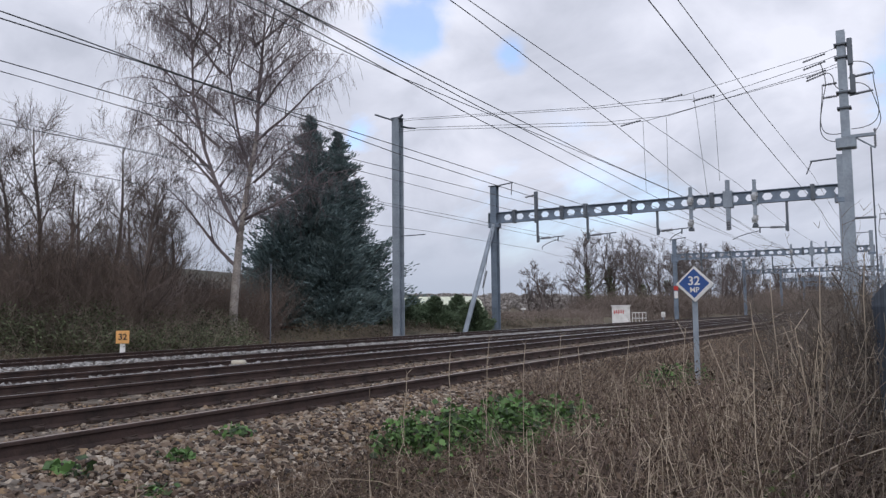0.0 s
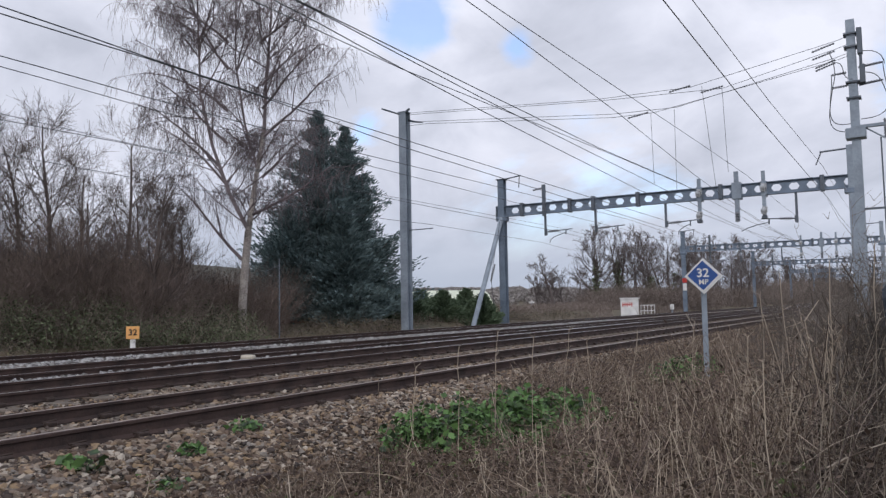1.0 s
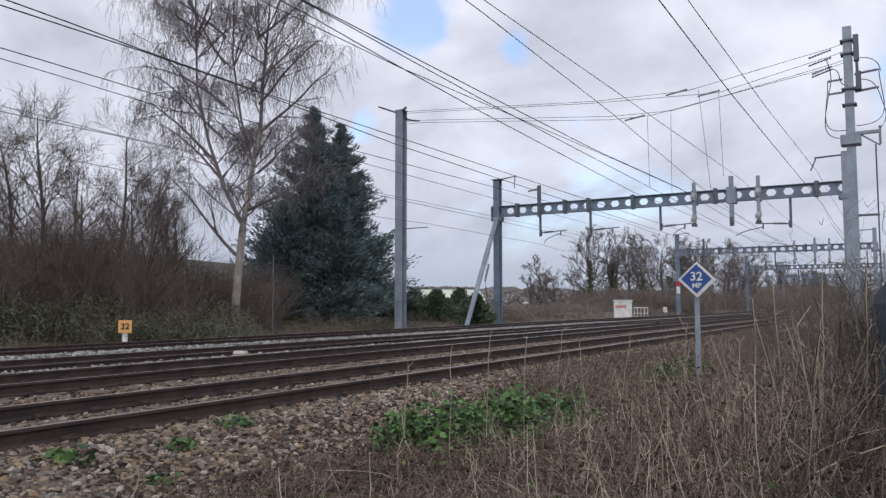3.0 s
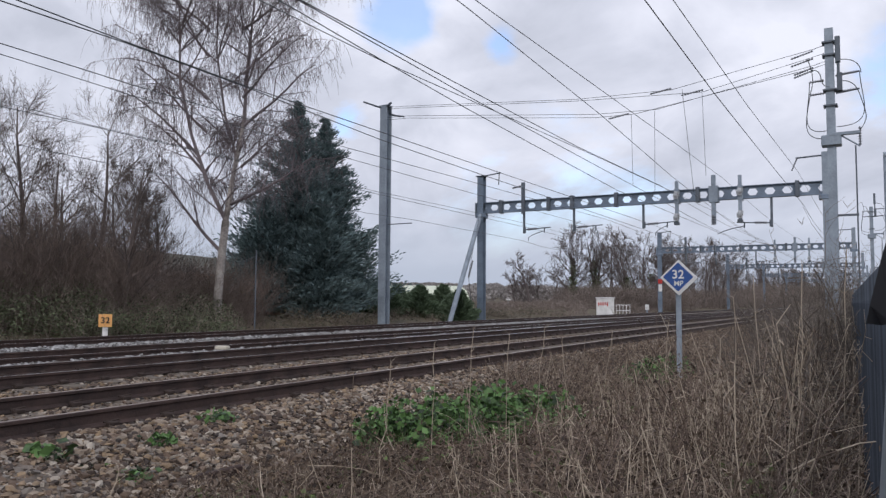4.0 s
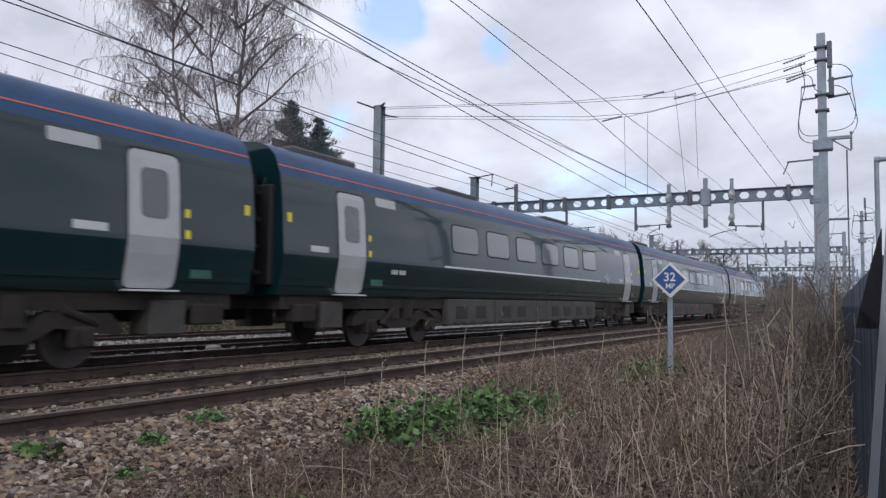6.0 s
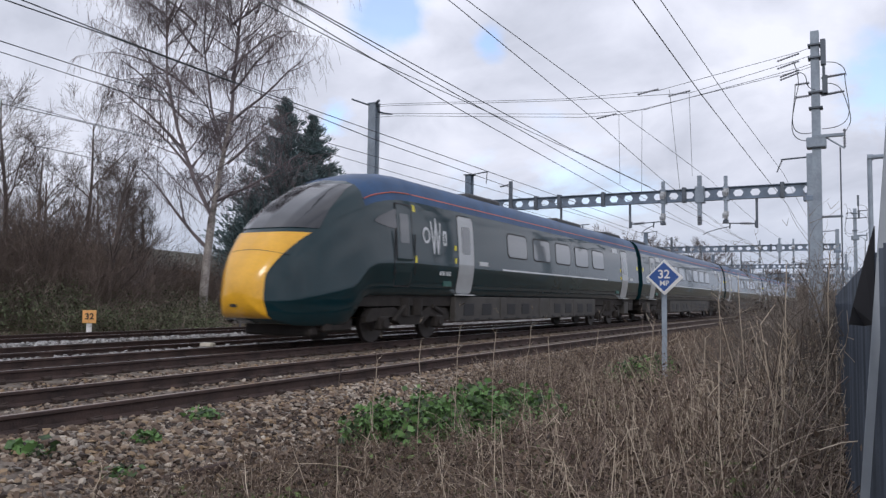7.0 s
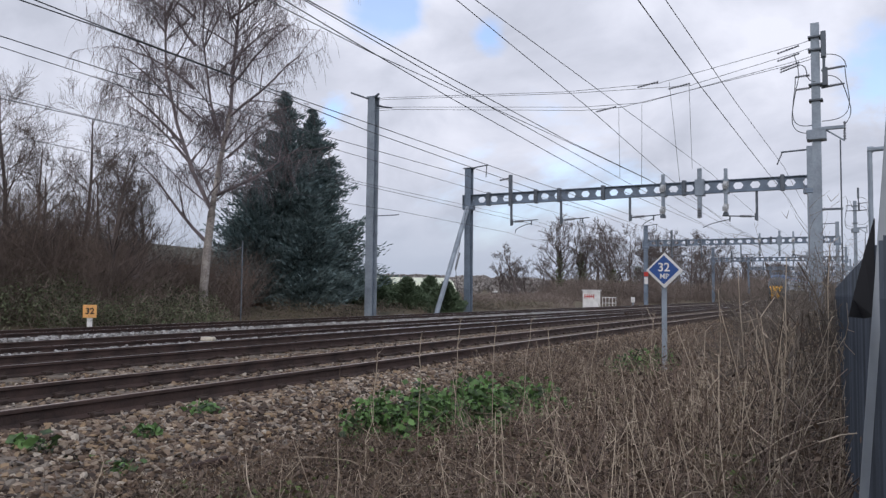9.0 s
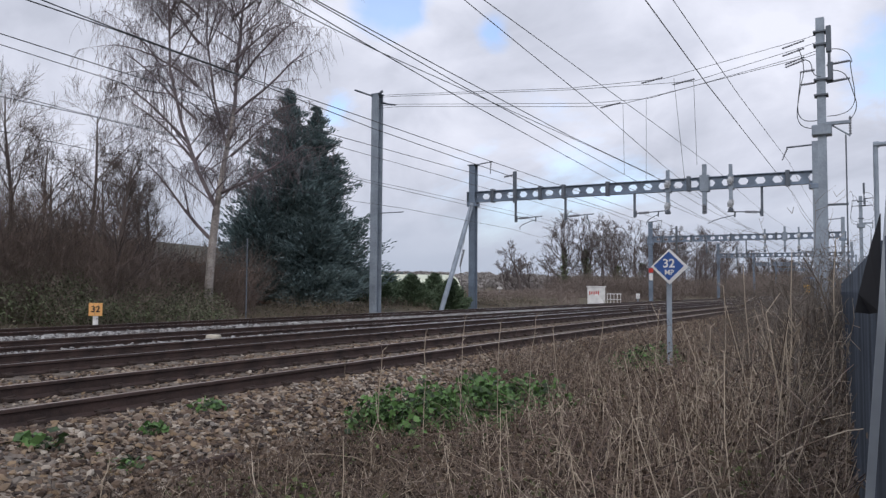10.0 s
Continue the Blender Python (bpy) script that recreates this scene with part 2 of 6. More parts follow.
def ground_z(x, y):
    """Height of the ground sheet."""
    steps = [(-200, -2.4), (-70, -2.0), (-45, -1.2), (-34, 0.3), (-27, 0.15), (-24, -0.15), (-22.2, -0.42), (-21.3, -0.62), (-5.6, -0.75), (-4.7, -0.58), (-3.5, -0.5), (2, -0.45), (60, -0.4)]
    z = steps[0][1] if x <= steps[0][0] else steps[-1][1]
    for (x0, z0), (x1, z1) in zip(steps, steps[1:]):
        if x0 <= x <= x1:
            z = z0 + (z1 - z0) * (x - x0) / (x1 - x0)
    if not -21.5 < x < -4.8 and abs(x) < 80 and -30 < y < 80:
        z += 0.07 * noise.noise((x * 0.5, y * 0.5, 3.0)) + 0.03 * noise.noise((x * 1.9, y * 1.9, 7.0))
    return z + hill(x, y)


def make_ground():
    xs = [-2600, -1500, -900, -600, -420, -300, -220, -170, -130, -100, -80, -65, -55, -48] + [-44 + 1.0 * i for i in range(23)] + [-21.3, -13, -5.6, -4.7] + [-4.2 + 0.5 * i for i in range(17)] + [5, 8, 14, 25, 45, 80, 150, 300, 600, 1200, 2600]
    ys = [-2600, -1200, -600, -350, -200, -120, -70, -40, -20, -10] + [-6 + 1.0 * i for i in range(60)] + [56, 60, 66, 74, 84, 96, 110, 130, 160, 200, 250, 310, 380, 460, 560, 680, 850, 1100, 1500, 2600]
    verts = [(x, y, ground_z(x, y)) for y in ys for x in xs]
    w = len(xs)
    faces = [(j * w + i, j * w + i + 1, (j + 1) * w + i + 1, (j + 1) * w + i) for j in range(len(ys) - 1) for i in range(w - 1)]
    ob = mesh_object("ground", verts, faces, M["earth"], smooth=True)
    tagged(ob, "rough brown earth with thin winter grass", "ground", kind="structure")
    return ob


ground = make_ground()

# ---- railway ----
TRACKS = [(-7.18, 0.0), (-10.85, 0.0), (-14.05, -0.03), (-18.3, -0.03)]   # centre line, rail height
GAUGE = 1.505
Y0, Y1 = -330.0, 420.0


def make_ballast():
    prof = [(-22.2, -0.62), (-21.3, -0.42), (-20.6, -0.23), (-19.6, -0.2), (-17.3, -0.2), (-16.6, -0.10), (-15.6, -0.10), (-15.0, -0.2), (-13.1, -0.2), (-12.6, -0.09), (-12.1, -0.09), (-11.7, -0.2), (-9.0, -0.2), (-7.9, -0.18), (-6.3, -0.18), (-5.75, -0.2), (-5.2, -0.36), (-4.75, -0.56), (-4.4, -0.66)]
    ys = [Y0, -100, -30] + [-10 + 0.5 * i for i in range(100)] + [42, 50, 60, 80, 120, 200, Y1]
    verts = []
    for y in ys:
        for x, z in prof:
            k = 1.0 if -10 <= y <= 60 else 0.3
            verts.append((x + 0.05 * k * noise.noise((x * 2, y * 0.8, 1)), y, z + 0.035 * k * noise.noise((x * 1.3, y * 1.3, 5))))
    w = len(prof)
    faces = [(j * w + i, j * w + i + 1, (j + 1) * w + i + 1, (j + 1) * w + i) for j in range(len(ys) - 1) for i in range(w - 1)]
    ob = mesh_object("ballast_bed", verts, faces, M["ballast"], smooth=True)
    tagged(ob, "buff and grey crushed stone ballast under the tracks", "ballast", kind="structure")
    return ob


ballast_bed = make_ballast()

RAIL_PROFILE = [(-0.07, -0.165), (-0.07, -0.152), (-0.012, -0.125), (-0.012, -0.045), (-0.036, -0.032), (-0.036, -0.007), (-0.028, 0.0), (0.028, 0.0), (0.036, -0.007), (0.036, -0.032), (0.012, -0.045), (0.012, -0.125), (0.07, -0.152), (0.07, -0.165)]


def make_rail(x, z, parent, top):
    n = len(RAIL_PROFILE)
    ys = [Y0, Y1]
    verts = [(x + px, y, z + pz) for y in ys for px, pz in RAIL_PROFILE]
    faces = [(i, (i + 1) % n, n + (i + 1) % n, n + i) for i in range(n)] + [tuple(range(n)), tuple(range(2 * n - 1, n - 1, -1))]
    ob = mesh_object("rail", verts, faces, M["rail"], parent)
    ob.data.materials.append(top)
    ob.data.polygons[6].material_index = 1
    return ob


def sleeper_mesh():
    bm = bmesh.new()
    add_box(bm, (-1.25, -0.13, -0.40), (1.25, 0.13, -0.168), 0.02)
    me = bpy.data.meshes.new("sleeper")
    bm.to_mesh(me)
    bm.free()
    me.materials.append(M["sleeper"])
    return me


def clip_mesh():
    bm = bmesh.new()
    for s in (-1, 1):
        add_box(bm, (s * 0.11 - 0.035, -0.06, -0.17), (s * 0.11 + 0.035, 0.06, -0.115), 0.012)
        add_rod(bm, (s * 0.075, -0.075, -0.12), (s * 0.10, 0.075, -0.105), 0.011, sides=5)
    me = bpy.data.meshes.new("rail_clip")
    bm.to_mesh(me)
    bm.free()
    me.materials.append(M["clip"])
    return me


def make_tracks():
    sm, cm = sleeper_mesh(), clip_mesh()
    for i, (c, z) in enumerate(TRACKS):
        t = tagged(empty("track", pose(c, 0, z)), "rusty steel running rails clipped to concrete sleepers on ballast", "railway track", "tracks", "structure")
        for s in (-1, 1):
            make_rail(s * GAUGE / 2, 0, t, M["rail_top"] if i != 0 else M["rail_top_dull"])
        n = 0
        for k in range(-4, 96):
            y = k * 0.65 + 0.2
            if i > 1 and k > 60:
                break
            ob = new("sleeper", sm)
            ob.parent = t
            ob.location = (0, y, 0)
            if i < 2:
                for s in (-1, 1):
                    cl = new("rail_clip", cm)
                    cl.parent = t
                    cl.location = (s * GAUGE / 2, y, 0)
        # the rest of the sleepers, joined
        ks = [k for k in range(-500, 640) if not -4 <= k < (96 if i < 2 else 61)]
        base = np.array([(-1.25, -0.13, -0.4), (1.25, -0.13, -0.4), (1.25, 0.13, -0.4), (-1.25, 0.13, -0.4), (-1.25, -0.13, -0.168), (1.25, -0.13, -0.168), (1.25, 0.13, -0.168), (-1.25, 0.13, -0.168)])
        f = np.array([(4, 5, 6, 7), (0, 1, 5, 4), (2, 3, 7, 6), (1, 2, 6, 5), (3, 0, 4, 7)])
        verts = np.concatenate([base + (0, k * 0.65 + 0.2, 0) for k in ks])
        faces = np.concatenate([f + 8 * j for j in range(len(ks))])
        far = mesh_object("far_sleepers", verts, faces, M["sleeper"], t)
        tagged(far, "concrete sleepers further along the line", kind="stuff")


make_tracks()

# ---- overhead line ----
PORTAL_Y = [43.15, 88.4, 133.6, 178.8, 224.0]
LEFT_X, RIGHT_X = -22.0, -2.25


def h_section(lo_z, hi_z, w, d, t=0.03):
    """An upright H-section column, flanges facing along y."""
    bm = bmesh.new()
    add_box(bm, (-w / 2, -d / 2, lo_z), (w / 2, -d / 2 + t, hi_z), 0.004)
    add_box(bm, (-w / 2, d / 2 - t, lo_z), (w / 2, d / 2, hi_z), 0.004)
    add_box(bm, (-t / 2, -d / 2 + t - 0.002, lo_z + 0.003), (t / 2, d / 2 - t + 0.002, hi_z - 0.003))
    return bm


def castellated(x0, x1, zc, depth, cells, parent):
    """A beam along x whose web is pierced by six-sided openings."""
    t = 0.02
    fl = 0.28
    for s in (-1, 1):
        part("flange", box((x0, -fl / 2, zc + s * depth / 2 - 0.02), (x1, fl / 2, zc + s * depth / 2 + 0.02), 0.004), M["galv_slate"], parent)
    verts, faces = [], []
    step = (x1 - x0) / cells
    for y in (-t / 2, t / 2):
        for i in range(cells):
            cx = x0 + (i + 0.5) * step
            rw, rh = step * 0.31, depth * 0.27
            o = [(-step / 2, -depth / 2), (0, -depth / 2), (step / 2, -depth / 2), (step / 2, 0), (step / 2, depth / 2), (0, depth / 2), (-step / 2, depth / 2), (-step / 2, 0)]
            h = [(-rw * 0.55, -rh), (0, -rh), (rw * 0.55, -rh), (rw, 0), (rw * 0.55, rh), (0, rh), (-rw * 0.55, rh), (-rw, 0)]
            b = len(verts)
            verts += [(cx + px, y, zc + pz) for px, pz in o] + [(cx + px, y, zc + pz) for px, pz in h]
            faces += [(b + k, b + (k + 1) % 8, b + 8 + (k + 1) % 8, b + 8 + k) for k in range(8)]
    n = cells
    half = 16 * n
    for i in range(n):
        for k in range(8):
            a0, a1 = 16 * i + 8 + k, 16 * i + 8 + (k + 1) % 8
            faces.append((a0, a1, half + a1, half + a0))
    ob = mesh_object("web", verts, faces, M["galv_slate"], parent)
    bm = bmesh.new()
    bm.from_mesh(ob.data)
    bmesh.ops.remove_doubles(bm, verts=bm.verts, dist=0.001)
    bm.to_mesh(ob.data)
    bm.free()


def cantilever(x_post, x_reg, arm_dir, parent, zb=6.58, zp=5.2, zc=4.75):
    """A drop post under the boom with its insulated arm and the curved registration arm that holds the wire."""
    part("drop_post", box((x_post - 0.06, -0.06, zp), (x_post + 0.06, 0.06, zb), 0.008), M["galv_dark"], parent)
    bm = bmesh.new()
    za = zp + 0.22
    add_box(bm, (x_post + arm_dir * 0.06 - 0.05, -0.05, za - 0.18), (x_post + arm_dir * 0.06 + 0.05, 0.05, za + 0.16))
    add_rod(bm, (x_post, 0, za), (x_post + arm_dir * 0.25, 0, za + 0.02), 0.035)
    part("bracket", bm, M["galv_dark"], parent)
    part("insulator", insulator(bmesh.new(), (x_post + arm_dir * 0.25, 0, za + 0.02), (x_post + arm_dir * 0.85, 0, za + 0.05), 0.09, 6), M["insul"], parent)
    end = x_post + arm_dir * 1.75
    bm = bmesh.new()
    add_rod(bm, (x_post + arm_dir * 0.85, 0, za + 0.05), (end, 0, za + 0.1), 0.03)
    j = x_post + arm_dir * 1.35
    add_rod(bm, (j, 0, za + 0.07), (j - 0.02, 0, za - 0.22), 0.04)
    pts = [(j, 0, za - 0.1), (j + (x_reg - j) * 0.45, 0, za - 0.22), (j + (x_reg - j) * 0.8, 0, za - 0.36), (x_reg, 0, za - 0.5), (x_reg, 0, zc)]
    add_path(bm, pts, 0.022, 6)
    part("registration_arm", bm, M["galv_dark"], parent)


def weights(x, parent, top, bot):
    """A drop tube through the boom with pulley wheels for tensioning."""
    bm = bmesh.new()
    add_box(bm, (x - 0.09, -0.3, bot), (x + 0.09, -0.14, top), 0.01)
    add_box(bm, (x - 0.14, -0.32, 6.5), (x + 0.14, 0.2, 7.3), 0.01)
    part("drop_tube", bm, M["galv"], parent)
    for z in (6.95, 5.72):
        bm = bmesh.new()
        add_rod(bm, (x - 0.08, -0.36, z), (x + 0.08, -0.36, z), 0.2, sides=16)
        add_rod(bm, (x - 0.16, -0.36, z), (x + 0.16, -0.36, z), 0.09, sides=10)
        add_rod(bm, (x - 0.05, -0.36, z - 0.2), (x + 0.05, -0.36, z + 0.2), 0.14, sides=8)
        part("pulley", bm, M["insul_pale"], parent)
    bm = bmesh.new()
    add_box(bm, (x - 0.13, -0.42, bot - 0.06), (x + 0.13, -0.1, bot + 0.1), 0.02)
    part("end_plate", bm, M["galv_dark"], parent)


def make_portal(y, detail):
    p = tagged(empty("overhead_line_portal", pose(0, y, 0)), "grey galvanised steel portal gantry with a pierced beam over four tracks", "gantry", "portals over the railway")
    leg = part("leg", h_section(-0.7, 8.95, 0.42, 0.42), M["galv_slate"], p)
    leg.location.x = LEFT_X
    leg = part("leg", h_section(-0.7, 8.75, 0.36, 0.42), M["galv"], p)
    leg.location.x = RIGHT_X
    castellated(LEFT_X - 0.35, RIGHT_X + 0.3, 6.92, 0.66, 24, p)
    part("end_plate", box((LEFT_X - 0.38, -0.2, 6.55), (LEFT_X - 0.345, 0.2, 7.28)), M["galv"], p)
    for x in (LEFT_X, RIGHT_X):
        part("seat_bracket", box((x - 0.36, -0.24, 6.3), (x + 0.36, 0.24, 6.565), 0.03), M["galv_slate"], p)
    bm = bmesh.new()
    add_box(bm, (LEFT_X - 0.3, -0.3, 8.95), (LEFT_X + 0.3, 0.3, 9.0), 0.01)
    add_rod(bm, (LEFT_X + 0.2, 0, 9.0), (LEFT_X + 1.35, 0, 9.12), 0.04)
    part("top_bracket", bm, M["galv_dark"], p)
    part("insulator", insulator(bmesh.new(), (LEFT_X + 1.25, 0, 9.1), (LEFT_X + 1.2, 0, 8.35), 0.05, 7), M["insul"], p)
    bm = bmesh.new()
    add_rod(bm, (RIGHT_X - 0.1, 0, 8.6), (RIGHT_X - 1.4, 0, 8.55), 0.045)
    part("side_bracket", bm, M["galv_dark"], p)
    part("insulator", insulator(bmesh.new(), (RIGHT_X - 1.35, 0, 8.5), (RIGHT_X - 1.6, 0, 7.9), 0.05, 7), M["insul"], p)
    bm = bmesh.new()
    add_box(bm, (-19.12, -0.28, 6.4), (-18.9, -0.15, 8.35), 0.01)
    part("side_post", bm, M["galv_dark"], p)
    part("insulator", insulator(bmesh.new(), (-19.1, -0.2, 8.15), (-19.75, -0.2, 8.05), 0.07, 6), M["insul"], p)
    for x in (-20.6, -17.4, -15.9, -13.2, -8.6, -3.6):
        part("clamp", box((x - 0.1, -0.17, 6.52), (x + 0.1, 0.17, 7.36), 0.01), M["galv_dark"], p)
    cantilever(-19.04, -18.75, 1, p)
    cantilever(-15.79, -14.3, 1, p)
    cantilever(-11.63, -10.95, 1, p)
    cantilever(-4.86, -7.6, -1, p, zp=5.0)
    if detail:
        weights(-9.7, p, 7.75, 5.35)
        weights(-6.38, p, 7.85, 5.35)
        bm = bmesh.new()
        add_box(bm, (-7.85, -0.3, 5.25), (-7.63, -0.1, 7.95), 0.01)
        add_box(bm, (-7.98, -0.34, 6.45), (-7.5, 0.2, 7.35), 0.01)
        part("drop_tube", bm, M["galv"], p)
        part("insulator", insulator(bmesh.new(), (-7.74, -0.35, 5.2), (-7.74, -0.35, 5.75), 0.13, 4), M["insul"], p)
    return p


for i, y in enumerate(PORTAL_Y):
    make_portal(y, i < 3)


def make_brace():
    p = tagged(empty("portal_brace", pose(LEFT_X, 0, 0)), "inclined grey steel tube bracing the portal leg", "brace")
    part("tube", rod((0, 43.0, 6.5), (0.0, 39.0, -0.35), 0.15, sides=16), M["galv"], p, smooth=False)
    bm = bmesh.new()
    add_rod(bm, (0.1, 42.6, 6.3), (0.1, 41.2, 2.6), 0.015, sides=5)
    add_rod(bm, (0.1, 41.2, 2.6), (0.1, 41.6, 0.8), 0.015, sides=5)
    part("stay_rod", bm, M["wire"], p)
    part("insulator", insulator(bmesh.new(), (0.1, 41.75, 3.5), (0.1, 41.2, 2.4), 0.07, 8), M["insul"], p)


make_brace()


def make_far_mast():
    p = tagged(empty("overhead_line_mast", pose(-22.0, 32.2, 0)), "tall plain grey steel mast with two top brackets", "mast", "tall masts")
    part("column", h_section(-0.8, 11.05, 0.44, 0.44), M["galv"], p)
    part("cap_plate", box((-0.25, -0.25, 11.05), (0.25, 0.25, 11.09)), M["galv"], p)
    bm = bmesh.new()
    add_box(bm, (-0.9, -0.05, 10.98), (0.0, 0.05, 11.08), 0.01, pose(0, 0, 0, 0, 0, 140))
    add_rod(bm, (-0.8, -0.9, 11.2), (0, 0, 10.9), 0.045)
    add_rod(bm, (0.1, 0.2, 10.65), (0.9, 0.35, 10.5), 0.04)
    add_rod(bm, (0.1, 0.2, 10.72), (0.7, 0.3, 10.5), 0.03)
    part("bracket", bm, M["galv_dark"], p)
    bm = bmesh.new()
    add_rod(bm, (0.2, 0, 4.9), (1.15, 0.8, 5.0), 0.025, sides=6)
    part("wire_arm", bm, M["galv_dark"], p)


make_far_mast()


def make_near_mast(x, y, k=1.0):
    """The tall feeder mast with switchgear, insulators and looped cables."""
    p = tagged(empty("feeder_mast", pose(x, y, 0)), "tall grey steel feeder mast with insulators and looped black cables", "mast", "tall masts")
    part("column", h_section(-0.7, 11.5 * k, 0.30, 0.30), M["galv"], p)
    for z in (10.95 * k, 10.45 * k, 9.1 * k, 8.5 * k):
        part("strap", box((-0.24, -0.24, z - 0.03), (0.24, 0.24, z + 0.03)), M["galv_dark"], p)
    bm = bmesh.new()
    add_box(bm, (0.2, -0.3, 10.1), (0.38, -0.05, 11.1), 0.02)
    add_box(bm, (0.24, -0.28, 9.0), (0.42, -0.02, 9.7), 0.02)
    add_rod(bm, (0.3, -0.2, 9.7), (0.3, -0.2, 10.1), 0.05)
    part("switch_unit", bm, M["galv_dark"], p)
    part("arm", add_path(bmesh.new(), [(0.2, -0.1, 9.62), (1.0, -0.15, 9.68)], 0.035, 6), M["galv_dark"], p)
    part("arm", add_path(bmesh.new(), [(0.2, -0.1, 8.95), (0.98, -0.15, 9.02)], 0.035, 6), M["galv_dark"], p)
    for z, xx in ((9.68, 0.95), (9.02, 0.92)):
        part("insulator", insulator(bmesh.new(), (0.4, -0.12, z - 0.03), (xx, -0.15, z), 0.06, 6), M["insul"], p)
    for z in (9.5, 9.0):
        part("insulator", insulator(bmesh.new(), (-0.2, -0.1, z), (-0.7, -0.1, z - 0.02), 0.06, 6), M["insul"], p)
    part("insulator", insulator(bmesh.new(), (0.95, -0.1, 6.9), (0.95, -0.1, 7.6), 0.06, 7), M["insul"], p)
    bm = bmesh.new()
    add_box(bm, (-0.1, -0.3, 7.3), (0.95, -0.15, 7.42), 0.01)
    add_rod(bm, (0.2, -0.2, 7.4), (0.95, -0.15, 6.85), 0.03)
    add_box(bm, (-0.34, -0.3, 6.95), (0.34, 0.25, 7.35), 0.03)
    part("cross_bracket", bm, M["galv"], p)

    def loop(pts, r=0.016):
        fine = []
        for t in np.linspace(0, 1, 18):
            n = len(pts) - 1
            q = Vector((0, 0, 0))
            for i, c in enumerate(pts):
                q += Vector(c) * (math.comb(n, i) * (1 - t) ** (n - i) * t ** i)
            fine.append(q)
        return pipe(fine, r, 5)

    for pts in ([(0.3, -0.2, 10.2), (1.0, -0.2, 10.2), (1.05, -0.2, 9.6)], [(1.0, -0.15, 9.7), (1.0, -0.15, 8.6), (1.6, -0.15, 7.6), (0.2, -0.2, 7.65)],
                [(0.4, -0.15, 9.4), (1.3, -0.1, 9.3), (0.7, -0.1, 8.2), (1.6, -0.1, 8.2), (0.9, -0.1, 7.4)],
                [(-0.75, -0.1, 10.4), (-0.45, -0.1, 9.6), (-0.7, -0.1, 9.0)], [(-0.7, -0.1, 9.5), (-0.7, -0.1, 8.4), (-1.2, -0.1, 7.4), (-0.1, -0.1, 7.55)],
                [(-0.68, -0.1, 9.0), (-0.85, -0.1, 8.0), (-1.1, -0.1, 7.2), (-0.1, -0.1, 7.25)], [(-0.6, -0.1, 9.95), (-0.1, -0.1, 9.9), (-0.5, -0.1, 9.3), (0, -0.15, 9.2)]):
        v, f = loop(pts)
        mesh_object("cable", v, f, M["wire"], p)
    part("conduit", rod((0.8, -0.15, -0.5), (0.8, -0.15, 6.9), 0.03, sides=6), M["galv_dark"], p)
    bm = bmesh.new()
    for z in (1.5, 4.3):
        add_box(bm, (0.15, -0.18, z - 0.04), (0.85, -0.12, z + 0.04))
    part("conduit_bracket", bm, M["galv_dark"], p)
    return p


make_near_mast(-1.45, 32.0)
make_near_mast(-0.55, 80.0, 0.86)


def sag_line(p, q, drop, n=14):
    p, q = Vector(p), Vector(q)
    return [p.lerp(q, i / n) - Vector((0, 0, drop * 4 * (i / n) * (1 - i / n))) for i in range(n + 1)]


def wire_thing(name, pts, r, label, sides=5):
    v, f = pipe(pts, r, sides)
    return tagged(mesh_object(name, v, f, M["wire"]), label, "wire", "overhead wires")


def along(x, known, r):
    """A wire along the line through known points (y, z); beyond the first portal it runs on from portal to portal."""
    (ya, za), (yb, zb) = known[0], known[1]
    (yc, zc), (yd, zd) = known[-2], known[-1]
    g0, g1 = (zb - za) / (yb - ya), (zd - zc) / (yd - yc)
    z0 = za - g0 * min(ya, 12.0) * 0.6
    pts = [(x, -60.0, z0), (x, 0.0, z0)] + [(x, y, z) for y, z in known]
    y1 = PORTAL_Y[0]
    z = zd + g1 * (y1 - yd) * 0.7 if yd < y1 else zd
    z = min(max(z, 4.6), 8.4)
    if yd < y1 - 1:
        pts.append((x, y1, z))
    for p0, p1 in zip(PORTAL_Y, PORTAL_Y[1:]):
        pts += [(x, y, z - 0.35 * 4 * k * (1 - k)) for k, y in [((i + 1) / 6, p0 + (p1 - p0) * (i + 1) / 6) for i in range(6)] if y > yd + 1]
    wire_thing("overhead_wire", pts, r, "thin dark overhead line wire strung along the track")


